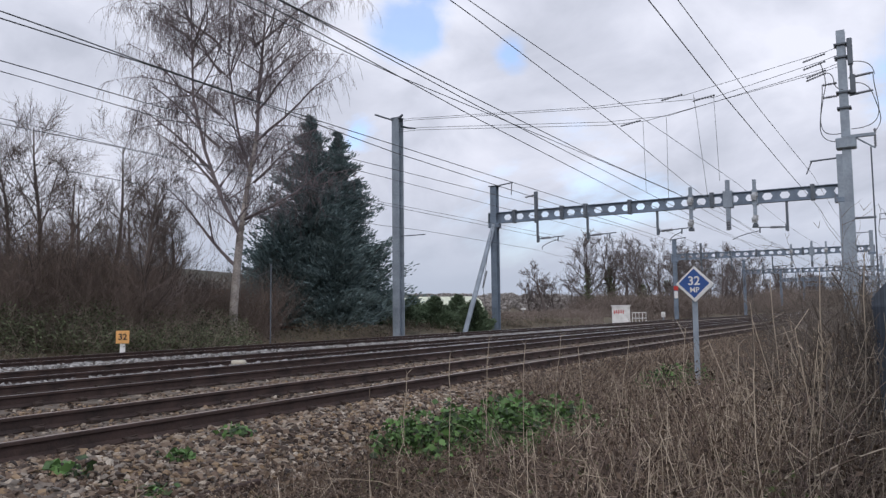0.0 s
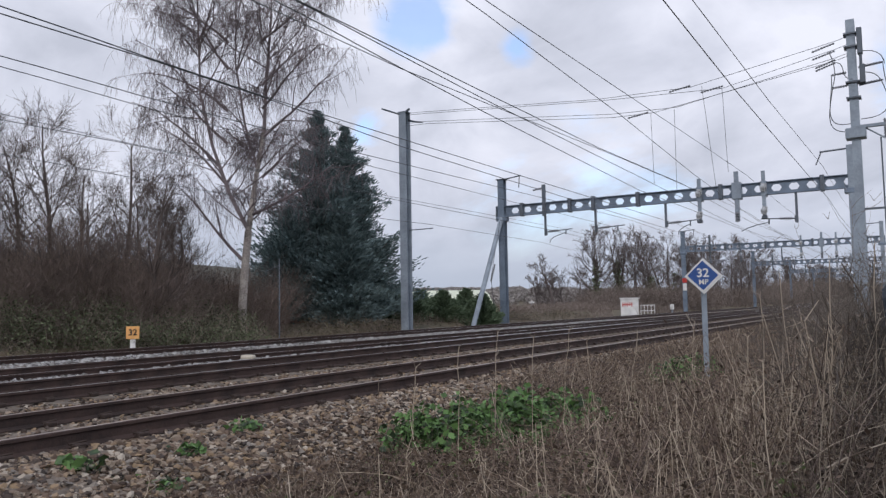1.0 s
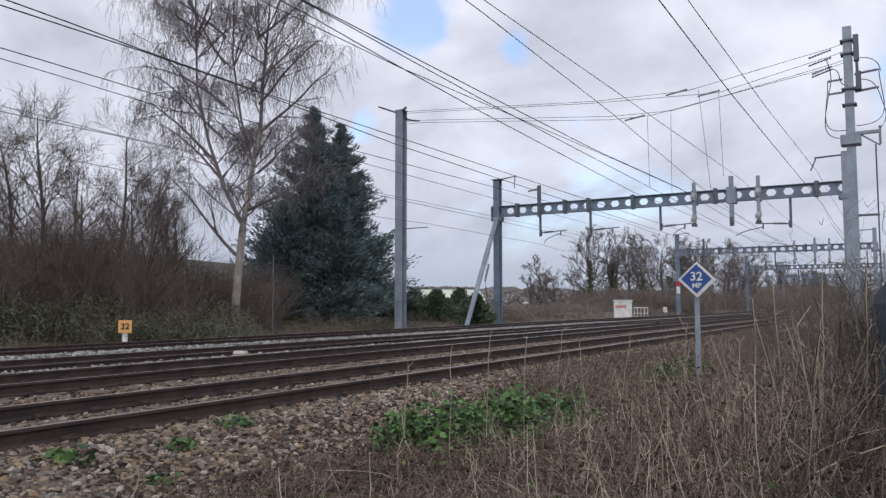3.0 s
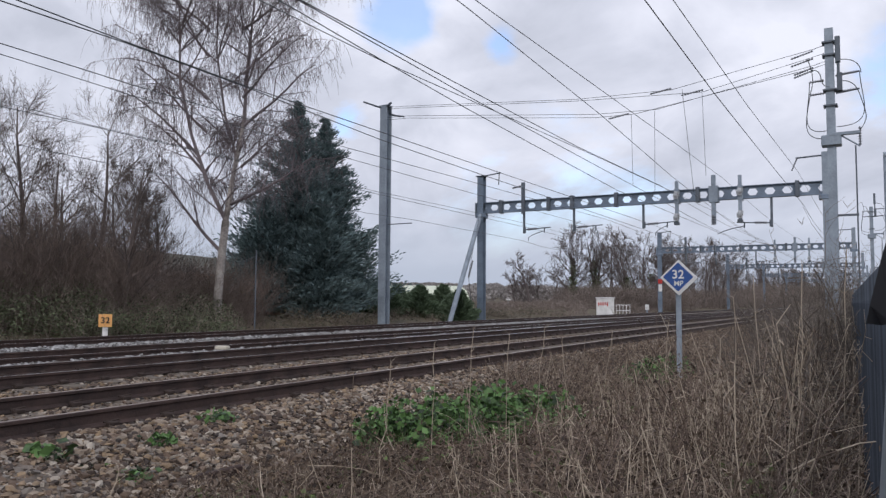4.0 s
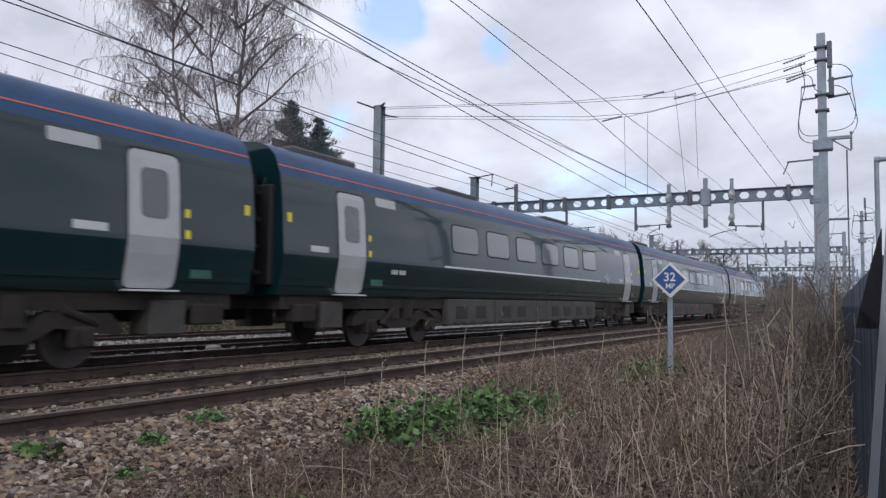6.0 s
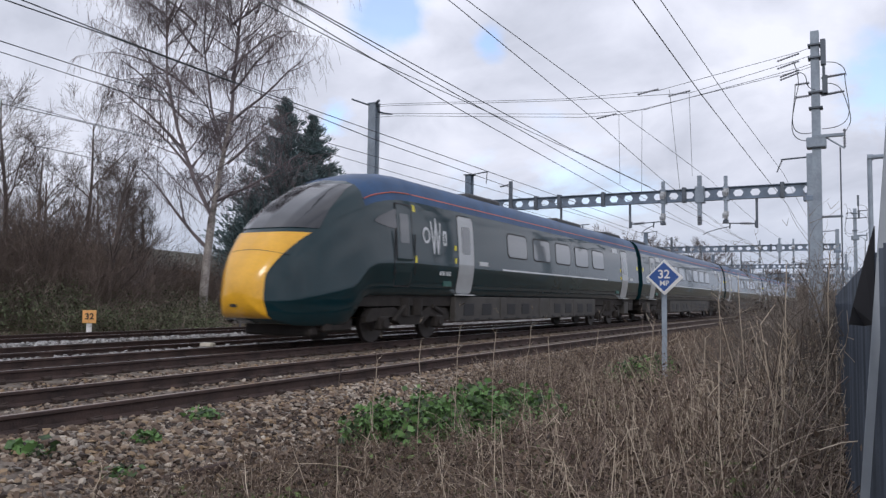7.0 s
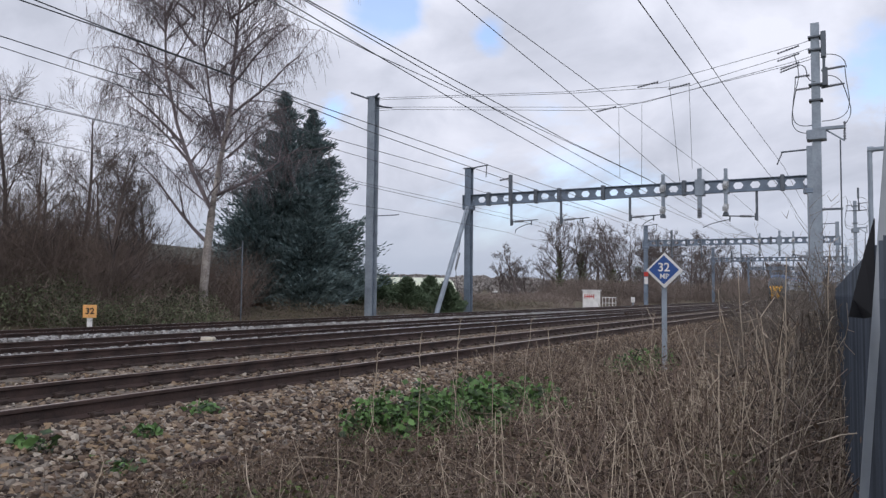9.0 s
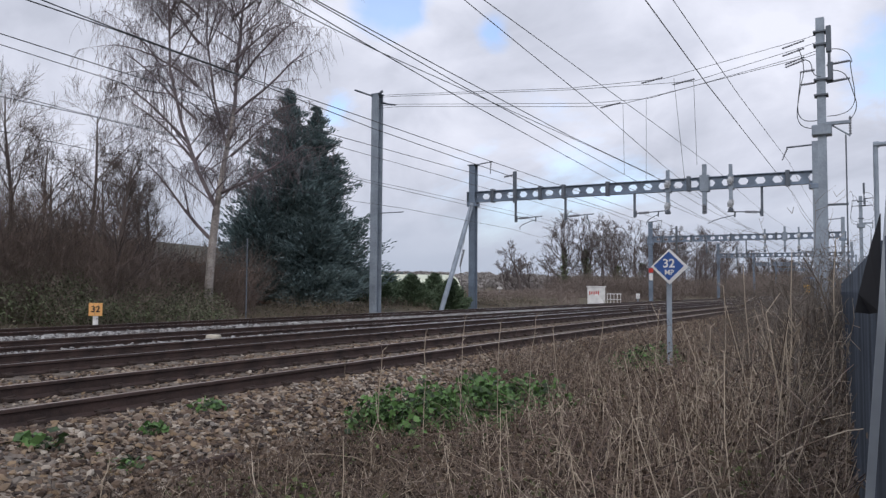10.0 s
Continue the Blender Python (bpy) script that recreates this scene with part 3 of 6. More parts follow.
WIRES = [   # x, radius, then (y, z) along the wire
    (-10.9, 0.015, [(13.22, 7.62), (19.60, 7.57), (30.25, 7.53), (44.55, 7.76)]),
    (-10.9, 0.014, [(13.11, 7.58), (20.17, 7.35), (39.68, 6.98)]),
    (-7.25, 0.008, [(7.94, 5.12), (10.57, 5.10), (13.42, 5.17), (22.68, 5.38)]),
    (-7.1, 0.009, [(8.12, 5.15), (9.82, 5.05), (13.15, 4.89), (17.09, 4.75), (23.35, 4.53)]),
    (-10.85, 0.011, [(6.60, 5.30), (8.20, 5.31), (10.76, 5.26), (15.72, 5.08), (21.11, 5.02)]),
    (-10.85, 0.011, [(6.81, 5.38), (8.19, 5.33), (10.76, 5.28), (14.43, 5.28), (22.49, 5.28)]),
    (-13.7, 0.011, [(7.99, 5.63), (10.38, 5.58), (17.43, 5.56), (26.36, 5.66)]),
    (-13.7, 0.009, [(8.00, 5.43), (10.39, 5.35), (17.98, 5.26), (26.37, 5.21)]),
    (-18, 0.009, [(10.56, 5.68), (12.42, 5.61), (24.97, 5.52), (33.43, 5.56)]),
    (-18, 0.011, [(10.56, 5.57), (12.83, 5.58), (26.73, 5.41), (40.39, 5.36)]),
    (-21, 0.011, [(12.37, 5.35), (18.30, 5.20), (29.16, 5.14), (33.15, 5.21), (47.14, 5.12)]),
    (-3.9, 0.013, [(15.13, 7.02), (21.94, 6.90), (31.84, 6.90), (50.45, 6.94)]),
    (-3.6, 0.01, [(16.27, 7.36), (26.27, 7.45), (44.03, 7.93)]),
    (-7.2, 0.01, [(13.49, 7.04), (17.13, 6.88), (21.97, 6.68), (31.02, 6.11)]),
    (-7.2, 0.01, [(14.34, 7.34), (19.00, 7.41), (25.46, 7.50), (32.59, 7.60)]),
]
for x, r, pts in WIRES:
    along(x, pts, r)

# cross-track feeders between the two tall masts
for pts in (
    [(-20.90, 10.90), (-11.55, 10.07), (-7.42, 9.94), (-1.99, 10.81)],
    [(-20.90, 10.81), (-11.55, 9.99), (-6.15, 9.68), (-2.00, 10.50)],
    [(-20.55, 10.37), (-10.76, 9.29), (-8.02, 9.18), (-2.00, 10.17)],
    [(-20.55, 10.25), (-10.76, 9.14), (-8.99, 9.09), (-2.00, 10.06)],
):
    pts = [(-21.8, pts[0][1] + 0.05)] + list(pts) + [(-1.6, pts[-1][1] + 0.1)]
    wire_thing("feeder_wire", [(x, 32.05, z) for x, z in pts], 0.011, "thin dark feeder wire slung across the tracks between masts")
for x, z, dx in ((-7.4, 9.98, -0.9), (-6.1, 9.75, -0.9), (-9.2, 9.12, -0.9), (-2.0, 10.72, -0.8), (-2.0, 10.42, -0.8), (-2.0, 10.07, -0.7), (-2.0, 9.96, -0.7)):
    z2 = z - 0.12 if x < -5 else z - 0.2
    tagged(part("strain_insulator", insulator(bmesh.new(), (x, 32.0, z + 0.01), (x + dx, 32.0, z2), 0.05, 8), M["insul"]), "dark ribbed strain insulator in a feeder wire", "insulator", "strain insulators")
for x, z0, y1, z1 in ((-8.1, 9.1, 31.5, 5.6), (-9.1, 9.1, 31.8, 6.0), (-6.15, 9.7, 32.0, 6.2), (-6.95, 9.9, 33.5, 5.8)):
    pts = sag_line((x, 32.0, z0), (x + 0.1, y1, z1), -0.0, 6)
    wire_thing("jumper_cable", pts, 0.009, "thin dark jumper cable hanging from a feeder wire")

# ---- train ----
M.update({
    "paint": material("train_green", (0.004, 0.024, 0.030), 0.35, 0.0, 0.15, 1.2, coat=1.0, spec=0.05),
    "roof_paint": material("train_roof", (0.018, 0.062, 0.15), 0.5, 0.0, 0.3, 1.5, coat=0.2, spec=0.25),
    "roof_gear": material("roof_gear", (0.07, 0.072, 0.075), 0.7, 0.1, 0.35, 3),
    "door_grey": material("door_grey", (0.40, 0.42, 0.43), 0.35, 0.1, 0.1, 1.5, coat=0.4),
    "train_glass": glass_dark("train_glass", (0.045, 0.055, 0.06)),
    "screen_glass": glass_dark("screen_glass", (0.008, 0.010, 0.014), 0.03),
    "orange": material("orange_line", (0.52, 0.12, 0.07), 0.5, vary=0.1, scale=2),
    "yellow": material("train_yellow", (0.80, 0.42, 0.018), 0.35, vary=0.1, scale=2, tint=(0.72, 0.36, 0.015), coat=0.6),
    "label_yellow": material("label_yellow", (0.75, 0.65, 0.05), 0.5, vary=0.1, scale=2),
    "skirt": material("skirt_grey", (0.062, 0.058, 0.053), 0.7, 0.1, 0.35, 2.0, 0.2, 25),
    "bogie": material("bogie_brown", (0.024, 0.020, 0.0175), 0.85, 0.1, 0.45, 4, 0.4, 25),
    "wheel": material("wheel_steel", (0.06, 0.053, 0.05), 0.55, 0.5, 0.3, 3),
    "rubber": material("rubber", (0.016, 0.016, 0.017), 0.75, vary=0.3, scale=4),
    "lamp_red": material("lamp_red", (0.5, 0.02, 0.02), 0.3),
    "teal": material("teal_label", (0.02, 0.10, 0.08), 0.5),
    "silver": material("silver_logo", (0.58, 0.60, 0.61), 0.4, 0.2, 0.08, 2),
})

# half section of a carriage body: half width, height, from sole to roof centre
SECTION = [(1.15, 1.12), (1.225, 1.2), (1.28, 1.5), (1.325, 1.76), (1.345, 1.87), (1.347, 1.905), (1.340, 1.99), (1.315, 2.4), (1.285, 2.8), (1.25, 3.1), (1.205, 3.32), (1.14, 3.48), (1.06, 3.66), (0.90, 3.82), (0.6, 3.93), (0.0, 3.98)]
SECTION = [(x, z if z < 2.4 else z + 0.09 * (z - 2.4)) for x, z in SECTION]
N_ROOF = 11   # section index where the roof colour begins


def side_x(z):
    for (x0, z0), (x1, z1) in zip(SECTION, SECTION[1:]):
        if z0 <= z <= z1:
            return x0 + (x1 - x0) * (z - z0) / (z1 - z0)
    return SECTION[0][0] if z < SECTION[0][1] else 0.0


def side_panel(y0, y1, z0, z1, off, corner=0.0, rows=6, side=1):
    """A thin skin that follows the body side, standing off it a little; corner rounds its corners."""
    bm = bmesh.new()
    zs = [z0 + (z1 - z0) * i / rows for i in range(rows + 1)]
    if corner:
        zs = sorted({round(z, 5) for z in zs + [z0, z0 + corner * 0.3, z0 + corner, z1 - corner, z1 - corner * 0.3, z1]})

    def ends(z):
        d = 0.0
        if corner:
            e = min(z - z0, z1 - z)
            if e < corner:
                d = corner - math.sqrt(max(0.0, corner ** 2 - (corner - e) ** 2))
        return y0 + d, y1 - d

    outer, inner = [], []
    for z in zs:
        ya, yb = ends(z)
        outer.append([bm.verts.new((side * (side_x(z) + off), y, z)) for y in (ya, yb)])
        inner.append([bm.verts.new((side * (side_x(z) - 0.01), y, z)) for y in (ya, yb)])
    for i in range(len(zs) - 1):
        bm.faces.new((outer[i][0], outer[i][1], outer[i + 1][1], outer[i + 1][0]))
        for k in (0, 1):
            bm.faces.new((outer[i][k], outer[i + 1][k], inner[i + 1][k], inner[i][k]))
    for i in (0, -1):
        bm.faces.new((outer[i][0], outer[i][1], inner[i][1], inner[i][0]))
    bmesh.ops.recalc_face_normals(bm, faces=bm.faces)
    return bm


NOSE = 4.6   # length of the tapering end


def between(table, s):
    for (a, u), (b, v) in zip(table, table[1:]):
        if s <= b:
            return u + (v - u) * (s - a) / (b - a)
    return table[-1][1]


def eased(table, s):
    """The same with its corners rounded off."""
    d = min(0.22, s * 0.6)
    return sum(between(table, s + d * k / 3) for k in range(-3, 4)) / 7


def nose_shape(s):
    """Width factor, sole height and roof height at s metres behind the tip."""
    w = eased([(0, 0.08), (0.01, 0.16), (0.03, 0.235), (0.1, 0.36), (0.2, 0.46), (0.5, 0.64), (1.0, 0.79), (1.6, 0.89), (2.3, 0.96), (3.2, 0.995), (4.6, 1.0)], s)
    top = eased([(0, 1.22), (0.01, 1.29), (0.03, 1.38), (0.1, 1.56), (0.25, 1.84), (0.56, 2.24), (1.0, 2.72), (1.6, 3.16), (2.3, 3.57), (3.06, 3.88), (3.8, 4.07), (4.6, 4.12)], s)
    sole = eased([(0, 1.08), (0.01, 1.0), (0.03, 0.91), (0.1, 0.77), (0.25, 0.62), (0.6, 0.48), (1.0, 0.45), (2.2, 0.45), (2.35, 0.52), (2.5, 0.8), (2.7, 1.1), (4.6, 1.12)], s)
    return w, sole, top


def nose_ring(s, off=0.0, fine=1):
    w, sole, top = nose_shape(s)
    pts = []
    z_lo, z_hi = SECTION[0][1], SECTION[-1][1]
    sec = []
    for (xa, za), (xb, zb) in zip(SECTION, SECTION[1:]):
        sec += [(xa + (xb - xa) * k / fine, za + (zb - za) * k / fine) for k in range(fine)]
    sec.append(SECTION[-1])
    for x, z in sec:
        pts.append((x * w + (off if x > 0 else 0), sole + (z - z_lo) / (z_hi - z_lo) * (top - sole) + (off if x < 0.6 else 0)))
    return pts


def nose_depth(x, z):
    """How far behind the tip the nose's skin lies at x, z."""
    x = abs(x)

    def within(s):
        ring = nose_ring(s)
        if not ring[0][1] <= z <= ring[-1][1]:
            return False
        for (xa, za), (xb, zb) in zip(ring, ring[1:]):
            if za <= z <= zb:
                return x <= xa + (xb - xa) * (z - za) / max(1e-6, zb - za)
        return False

    lo, hi = 0.0, NOSE
    for _ in range(16):
        mid = (lo + hi) / 2
        if within(mid):
            hi = mid
        else:
            lo = mid
    return hi


def loft(rings, closed_top=True):
    """Mirror half rings (y, half section) and skin them."""
    verts, faces = [], []
    n = None
    for y, ring in rings:
        full = [(x, y, z) for x, z in ring] + [(-x, y, z) for x, z in reversed(ring[:-1])]
        n = len(full)
        verts += full
    for j in range(len(rings) - 1):
        for i in range(n - 1):
            faces.append((j * n + i, j * n + i + 1, (j + 1) * n + i + 1, (j + 1) * n + i))
        faces.append((j * n + n - 1, j * n, (j + 1) * n, (j + 1) * n + n - 1))
    faces.append(tuple(range(n)))
    faces.append(tuple(range((len(rings) - 1) * n + n - 1, (len(rings) - 1) * n - 1, -1)))
    return verts, faces, n


def set_smooth(ob, angle=40):
    ob.data.shade_smooth()
    ob.data.set_sharp_from_angle(angle=radians(angle))


def letter_bars(bm, y, z, h, w, x):
    add_box(bm, (x - 0.004, y, z), (x + 0.004, y + w, z + h))


def ribbon(bm, pts, width, side=1, off=0.012):
    """A painted stroke on the body side by points (y, z)."""
    fine = []
    for (ya, za), (yb, zb) in zip(pts, pts[1:]):
        n = max(1, int(abs(zb - za) / 0.06))
        fine += [((ya + (yb - ya) * k / n, za + (zb - za) * k / n), (ya + (yb - ya) * (k + 1) / n, za + (zb - za) * (k + 1) / n)) for k in range(n)]
    for (ya, za), (yb, zb) in fine:
        d = Vector((yb - ya, zb - za))
        p = Vector((-d.y, d.x)).normalized() * width / 2
        q = d.normalized() * width * 0.15
        c = [(ya - q.x + p.x, za - q.y + p.y), (yb + q.x + p.x, zb + q.y + p.y), (yb + q.x - p.x, zb + q.y - p.y), (ya - q.x - p.x, za - q.y - p.y)]
        bm.faces.new([bm.verts.new((side * (side_x(z) + off), y, z)) for y, z in c])


def emblem(parent, yc, zc, size, side=1, flip=1):
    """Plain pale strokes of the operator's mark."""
    bm = bmesh.new()
    k = size
    for pts in ([(-0.30, 0.5), (-0.13, -0.5), (0.0, 0.62), (0.13, -0.5), (0.30, 0.5)],):
        ribbon(bm, [(yc + flip * y * k, zc + z * k) for y, z in pts], 0.085 * k, side)
    arc = [(0.2 * math.cos(a), 0.22 * math.sin(a)) for a in np.linspace(0.0, 2 * math.pi, 13)]
    ribbon(bm, [(yc + flip * (y - 0.60) * k, zc + (z + 0.05) * k) for y, z in arc], 0.085 * k, side)
    loop = [(0, -0.2), (0, 0.2), (0.17, 0.2), (0.17, -0.2), (0, -0.2)]
    ribbon(bm, [(yc + flip * (y + 0.50) * k, zc + (z + 0.03) * k) for y, z in loop], 0.085 * k, side)
    part("painted_mark", bm, M["silver"], parent, "pale painted mark of the operator")


def make_wheel(parent, y):
    w = part("wheelset", add_rod(bmesh.new(), (-0.7, y, 0.46), (0.7, y, 0.46), 0.09, sides=10), M["bogie"], parent)
    for s in (-1, 1):
        bm = bmesh.new()
        add_rod(bm, (s * 0.69, y, 0.46), (s * 0.82, y, 0.46), 0.46, sides=28)
        bmesh.ops.bevel(bm, geom=[e for e in bm.edges], offset=0.012, segments=1, affect="EDGES")
        add_rod(bm, (s * 0.82, y, 0.46), (s * 0.86, y, 0.46), 0.20, 0.16, sides=16)
        part("wheel", bm, M["wheel"], w, "worn steel wheel with a bright tread")


def make_bogie(car, yc):
    b = part("bogie", box((-0.9, yc - 0.5, 0.55), (0.9, yc + 0.5, 0.85), 0.04), M["bogie"], car, "dusty brown steel bogie")
    for s in (-1, 1):
        bm = bmesh.new()
        x0, x1 = sorted((s * 0.94, s * 1.12))
        # frame that dips between the axles
        prof = [(-1.95, 0.62), (-1.75, 0.80), (-0.75, 0.82), (-0.4, 0.62), (0.4, 0.62), (0.75, 0.82), (1.75, 0.80), (1.95, 0.62), (1.95, 0.48), (1.55, 0.52), (0.9, 0.6), (0.5, 0.40), (-0.5, 0.40), (-0.9, 0.6), (-1.55, 0.52), (-1.95, 0.48)]
        f0 = [bm.verts.new((x0, yc + y, z)) for y, z in prof]
        f1 = [bm.verts.new((x1, yc + y, z)) for y, z in prof]
        bm.faces.new(f0)
        bm.faces.new(f1)
        for i in range(len(prof)):
            j = (i + 1) % len(prof)
            bm.faces.new((f0[i], f0[j], f1[j], f1[i]))
        bmesh.ops.recalc_face_normals(bm, faces=bm.faces)
        part("side_frame", bm, M["bogie"], b)
        for y in (-1.3, 1.3):
            bm = bmesh.new()
            add_box(bm, (min(s * 1.0, s * 1.2), yc + y - 0.19, 0.3), (max(s * 1.0, s * 1.2), yc + y + 0.19, 0.62), 0.04)
            add_rod(bm, (s * 1.16, yc + y, 0.46), (s * 1.25, yc + y, 0.46), 0.12, sides=12)
            part("axle_box", bm, M["bogie"], b)
        for k in (-0.3, 0.3):
            part("air_spring", rod((s * 1.02, yc + k, 0.62), (s * 1.02, yc + k, 1.05), 0.2, sides=12), M["bogie"], b)
        part("damper", rod((s * 1.15, yc - 0.9, 0.5), (s * 1.15, yc - 0.2, 1.0), 0.05, sides=8), M["bogie"], b)
        part("damper", rod((s * 1.15, yc + 1.0, 0.85), (s * 1.1, yc + 1.55, 0.65), 0.06, sides=8), M["bogie"], b)
        part("brake_unit", box((min(s * 0.9, s * 1.1), yc + 0.8, 0.8), (max(s * 0.9, s * 1.1), yc + 1.2, 1.0), 0.03), M["bogie"], b)
    for y in (-1.3, 1.3):
        make_wheel(b, yc + y)


def make_door(car, y, w, mat, side, z_top=3.28):
    d = part("door", side_panel(y - w / 2, y + w / 2, 1.18, z_top, 0.016, 0.12, 8, side), mat, car, "pale grey plug door" if mat is M["door_grey"] else "dark green plug door", smooth=False)
    part("door_window", side_panel(y - w * 0.27, y + w * 0.27, 2.25, 3.02, 0.022, 0.1, 4, side), M["train_glass"], d)
    part("door_seal", side_panel(y - w / 2 - 0.03, y + w / 2 + 0.03, 1.15, z_top + 0.04, 0.006, 0.13, 8, side), M["rubber"], d)
    part("step", box((min(side * 1.2, side * 1.38), y - w / 2, 1.13), (max(side * 1.2, side * 1.38), y + w / 2, 1.16), 0.005), M["silver"], d)


def make_car(index, lead=0, windows=(), doors=(), pan=False, first=False):
    """One carriage, 26 m between its ends; lead +1: driving end forwards, -1: driving end at the back."""
    car = tagged(empty("train_carriage", pose(TRACKS[1][0], NOSE_START - 13.0 - 26.0 * index, TRACKS[1][1])),
                 "dark green high-speed train driving carriage with a yellow pointed nose" if lead else "dark green high-speed train carriage with pale grey doors", "train carriage", "carriages of the train")
    turn = pose(0, 0, 0, 0, 0, 180) if lead < 0 else Matrix()
    end_b = -12.62
    if lead:
        ss = [0.0, 0.01, 0.03, 0.06, 0.1, 0.15, 0.2, 0.35, 0.55, 0.8, 1.1, 1.45, 1.8, 2.2, 2.35, 2.5, 2.7, 3.0, 3.3, 3.6, 3.9, 4.2, 4.4, 4.6]
        rings = [(13.0 - s, nose_ring(s)) for s in ss] + [(13.0 - NOSE - 0.02, SECTION), (end_b, SECTION)]
    else:
        rings = [(12.62, SECTION), (end_b, SECTION)]
    v, f, n = loft(rings)
    body = mesh_object("body", v, f, M["paint"], car)
    body.data.materials.append(M["roof_paint"])
    body.data.materials.append(M["yellow"])
    for p in body.data.polygons:
        if len(p.vertices) == 4:
            i = min(p.vertices[0] % n, p.vertices[1] % n)
            i = min(i, n - 2 - i)
            if i >= N_ROOF - 1 and (not lead or body.data.vertices[p.vertices[0]].co.y < 13.0 - 2.65):
                p.material_index = 1
    if lead:
        next(q for q in body.data.polygons if len(q.vertices) > 4).material_index = 2
    body.data.transform(turn)
    set_smooth(body)
    if lead:
        def skin(name, mat, z0, z1, limit, off, label, rows=44, cols=40):
            """A smooth-edged skin on the front, bounded by limit(z) to each side."""
            vv = []
            for a in range(rows + 1):
                z = z0 + (z1 - z0) * a / rows
                for b in range(cols + 1):
                    x = limit(z) * (2 * b / cols - 1)
                    vv.append((x * (1 + off * 0.4), 13.0 - nose_depth(x, z) + off, z + off * 0.3))
            ff = [(a * (cols + 1) + b, a * (cols + 1) + b + 1, (a + 1) * (cols + 1) + b + 1, (a + 1) * (cols + 1) + b) for a in range(rows) for b in range(cols)]
            ob = mesh_object(name, vv, ff, mat, car, label, smooth=True)
            ob.data.transform(turn)
        skin("front_panel", M["yellow"], 0.55, 2.36, lambda z: 0.56 + 0.42 * max(0.0, z - 1.45) ** 1.15 + 0.12 * max(0.0, 1.0 - z), 0.014, "rounded yellow warning panel")
        skin("windscreen", M["screen_glass"], 2.46, 3.58, lambda z: 0.98 - 0.12 * (z - 2.46) ** 1.5, 0.014, "large dark curved windscreen")
        seam = []
        for k in range(25):
            x = -0.8 + 1.6 * k / 24
            z = 1.98 - 0.16 * x * x
            seam.append((x, 13.0 - nose_depth(x, z) + 0.012, z))
        v2, f2 = pipe(seam, 0.009, 5)
        ob = mesh_object("panel_seam", v2, f2, M["black"], car, "dark seam of the coupler cover")
        ob.data.transform(turn)
        for hand in (-1, 1):
            vv, cols, rows = [], 22, 6
            for a in range(cols + 1):
                q = a / cols
                s = 2.95 + 0.95 * q
                lo = 2.66 + 0.10 * (1 - q) ** 2 + 0.12 * max(0.0, q - 0.85) / 0.15
                hi = lo + 0.02 + (0.50 * q ** 0.7) * (1 - 0.35 * max(0.0, q - 0.85) / 0.15)
                ring = [(z, x) for x, z in nose_ring(s)]
                for b in range(rows + 1):
                    z = lo + (hi - lo) * b / rows
                    vv.append((hand * (between(ring, z) + 0.012), 13.0 - s, z))
            ff = [(a * (rows + 1) + b, (a + 1) * (rows + 1) + b, (a + 1) * (rows + 1) + b + 1, a * (rows + 1) + b + 1)[::hand] for a in range(cols) for b in range(rows)]
            ob = mesh_object("side_glass", vv, ff, M["screen_glass"], car, "dark cab side glass", smooth=True)
            ob.data.transform(turn)
            line = []
            for k in range(20):
                s = 2.7 + 1.92 * k / 19
                x, z = nose_ring(min(s, NOSE))[N_ROOF]
                line.append((hand * (x + 0.004), 13.0 - s, z + 0.01))
            v2, f2 = pipe(line, 0.016, 5)
            ob = mesh_object("cantrail_line", v2, f2, M["orange"], car, "thin orange line under the roof")
            ob.data.transform(turn)
        for s in (-1, 1):
            ob = part("head_lamp", box((s * 0.93 - 0.06, 13 - 1.32, 1.86), (s * 0.93 + 0.06, 13 - 1.2, 1.96), 0.02), M["insul_pale"], car, "small clear head lamp")
            ob.data.transform(turn)
            ob = part("tail_lamp", box((s * 0.98 - 0.05, 13 - 1.5, 2.02), (s * 0.98 + 0.05, 13 - 1.38, 2.1), 0.02), M["lamp_red"], car, "small red tail lamp")
            ob.data.transform(turn)
        ob = part("coupler_hatch", box((0.02, 12.85, 0.82), (0.2, 12.965, 0.91), 0.01), M["black"], car)
        ob.data.transform(turn)
        bm = bmesh.new()
        add_box(bm, (-0.9, 13 - 1.5, 0.22), (0.9, 13 - 1.2, 0.56), 0.05)
        add_box(bm, (-1.05, 13 - 2.5, 0.3), (1.05, 13 - 1.5, 0.6), 0.05)
        ob = part("obstacle_deflector", bm, M["bogie"], car)
        ob.data.transform(turn)
    d = -1 if lead < 0 else 1
    for side in (-1, 1):
        for y, w, grey in doors:
            make_door(car, y * d, w, M["door_grey"] if grey else M["paint"], side)
            for dz in (2.32, 1.98):
                tag = bmesh.new()
                add_box(tag, (side * (side_x(dz + 0.06) + 0.002), y * d + d * (w / 2 + 0.12), dz), (side * (side_x(dz + 0.06) + 0.012), y * d + d * (w / 2 + 0.22), dz + 0.14))
                part("door_label", tag, M["label_yellow"], car, "small yellow label")
            tag = bmesh.new()
            add_box(tag, (side * side_x(1.5), y * d - d * (w / 2 + 0.35), 1.98), (side * (side_x(2.0) + 0.012), y * d - d * (w / 2 + 0.9), 2.1))
            part("name_label", tag, M["silver"], car, "small white name strip")
            inward = -1 if y * d > 0 else 1
            ya, yb = sorted((y * d + inward * 0.95, y * d + inward * 1.75))
            if (lead == 0 or y < 0):
                part("display_panel", side_panel(ya, yb, 3.14, 3.34, 0.01, 0.03, 3, side), M["door_grey"], car, "pale grey destination panel")
            tag = bmesh.new()
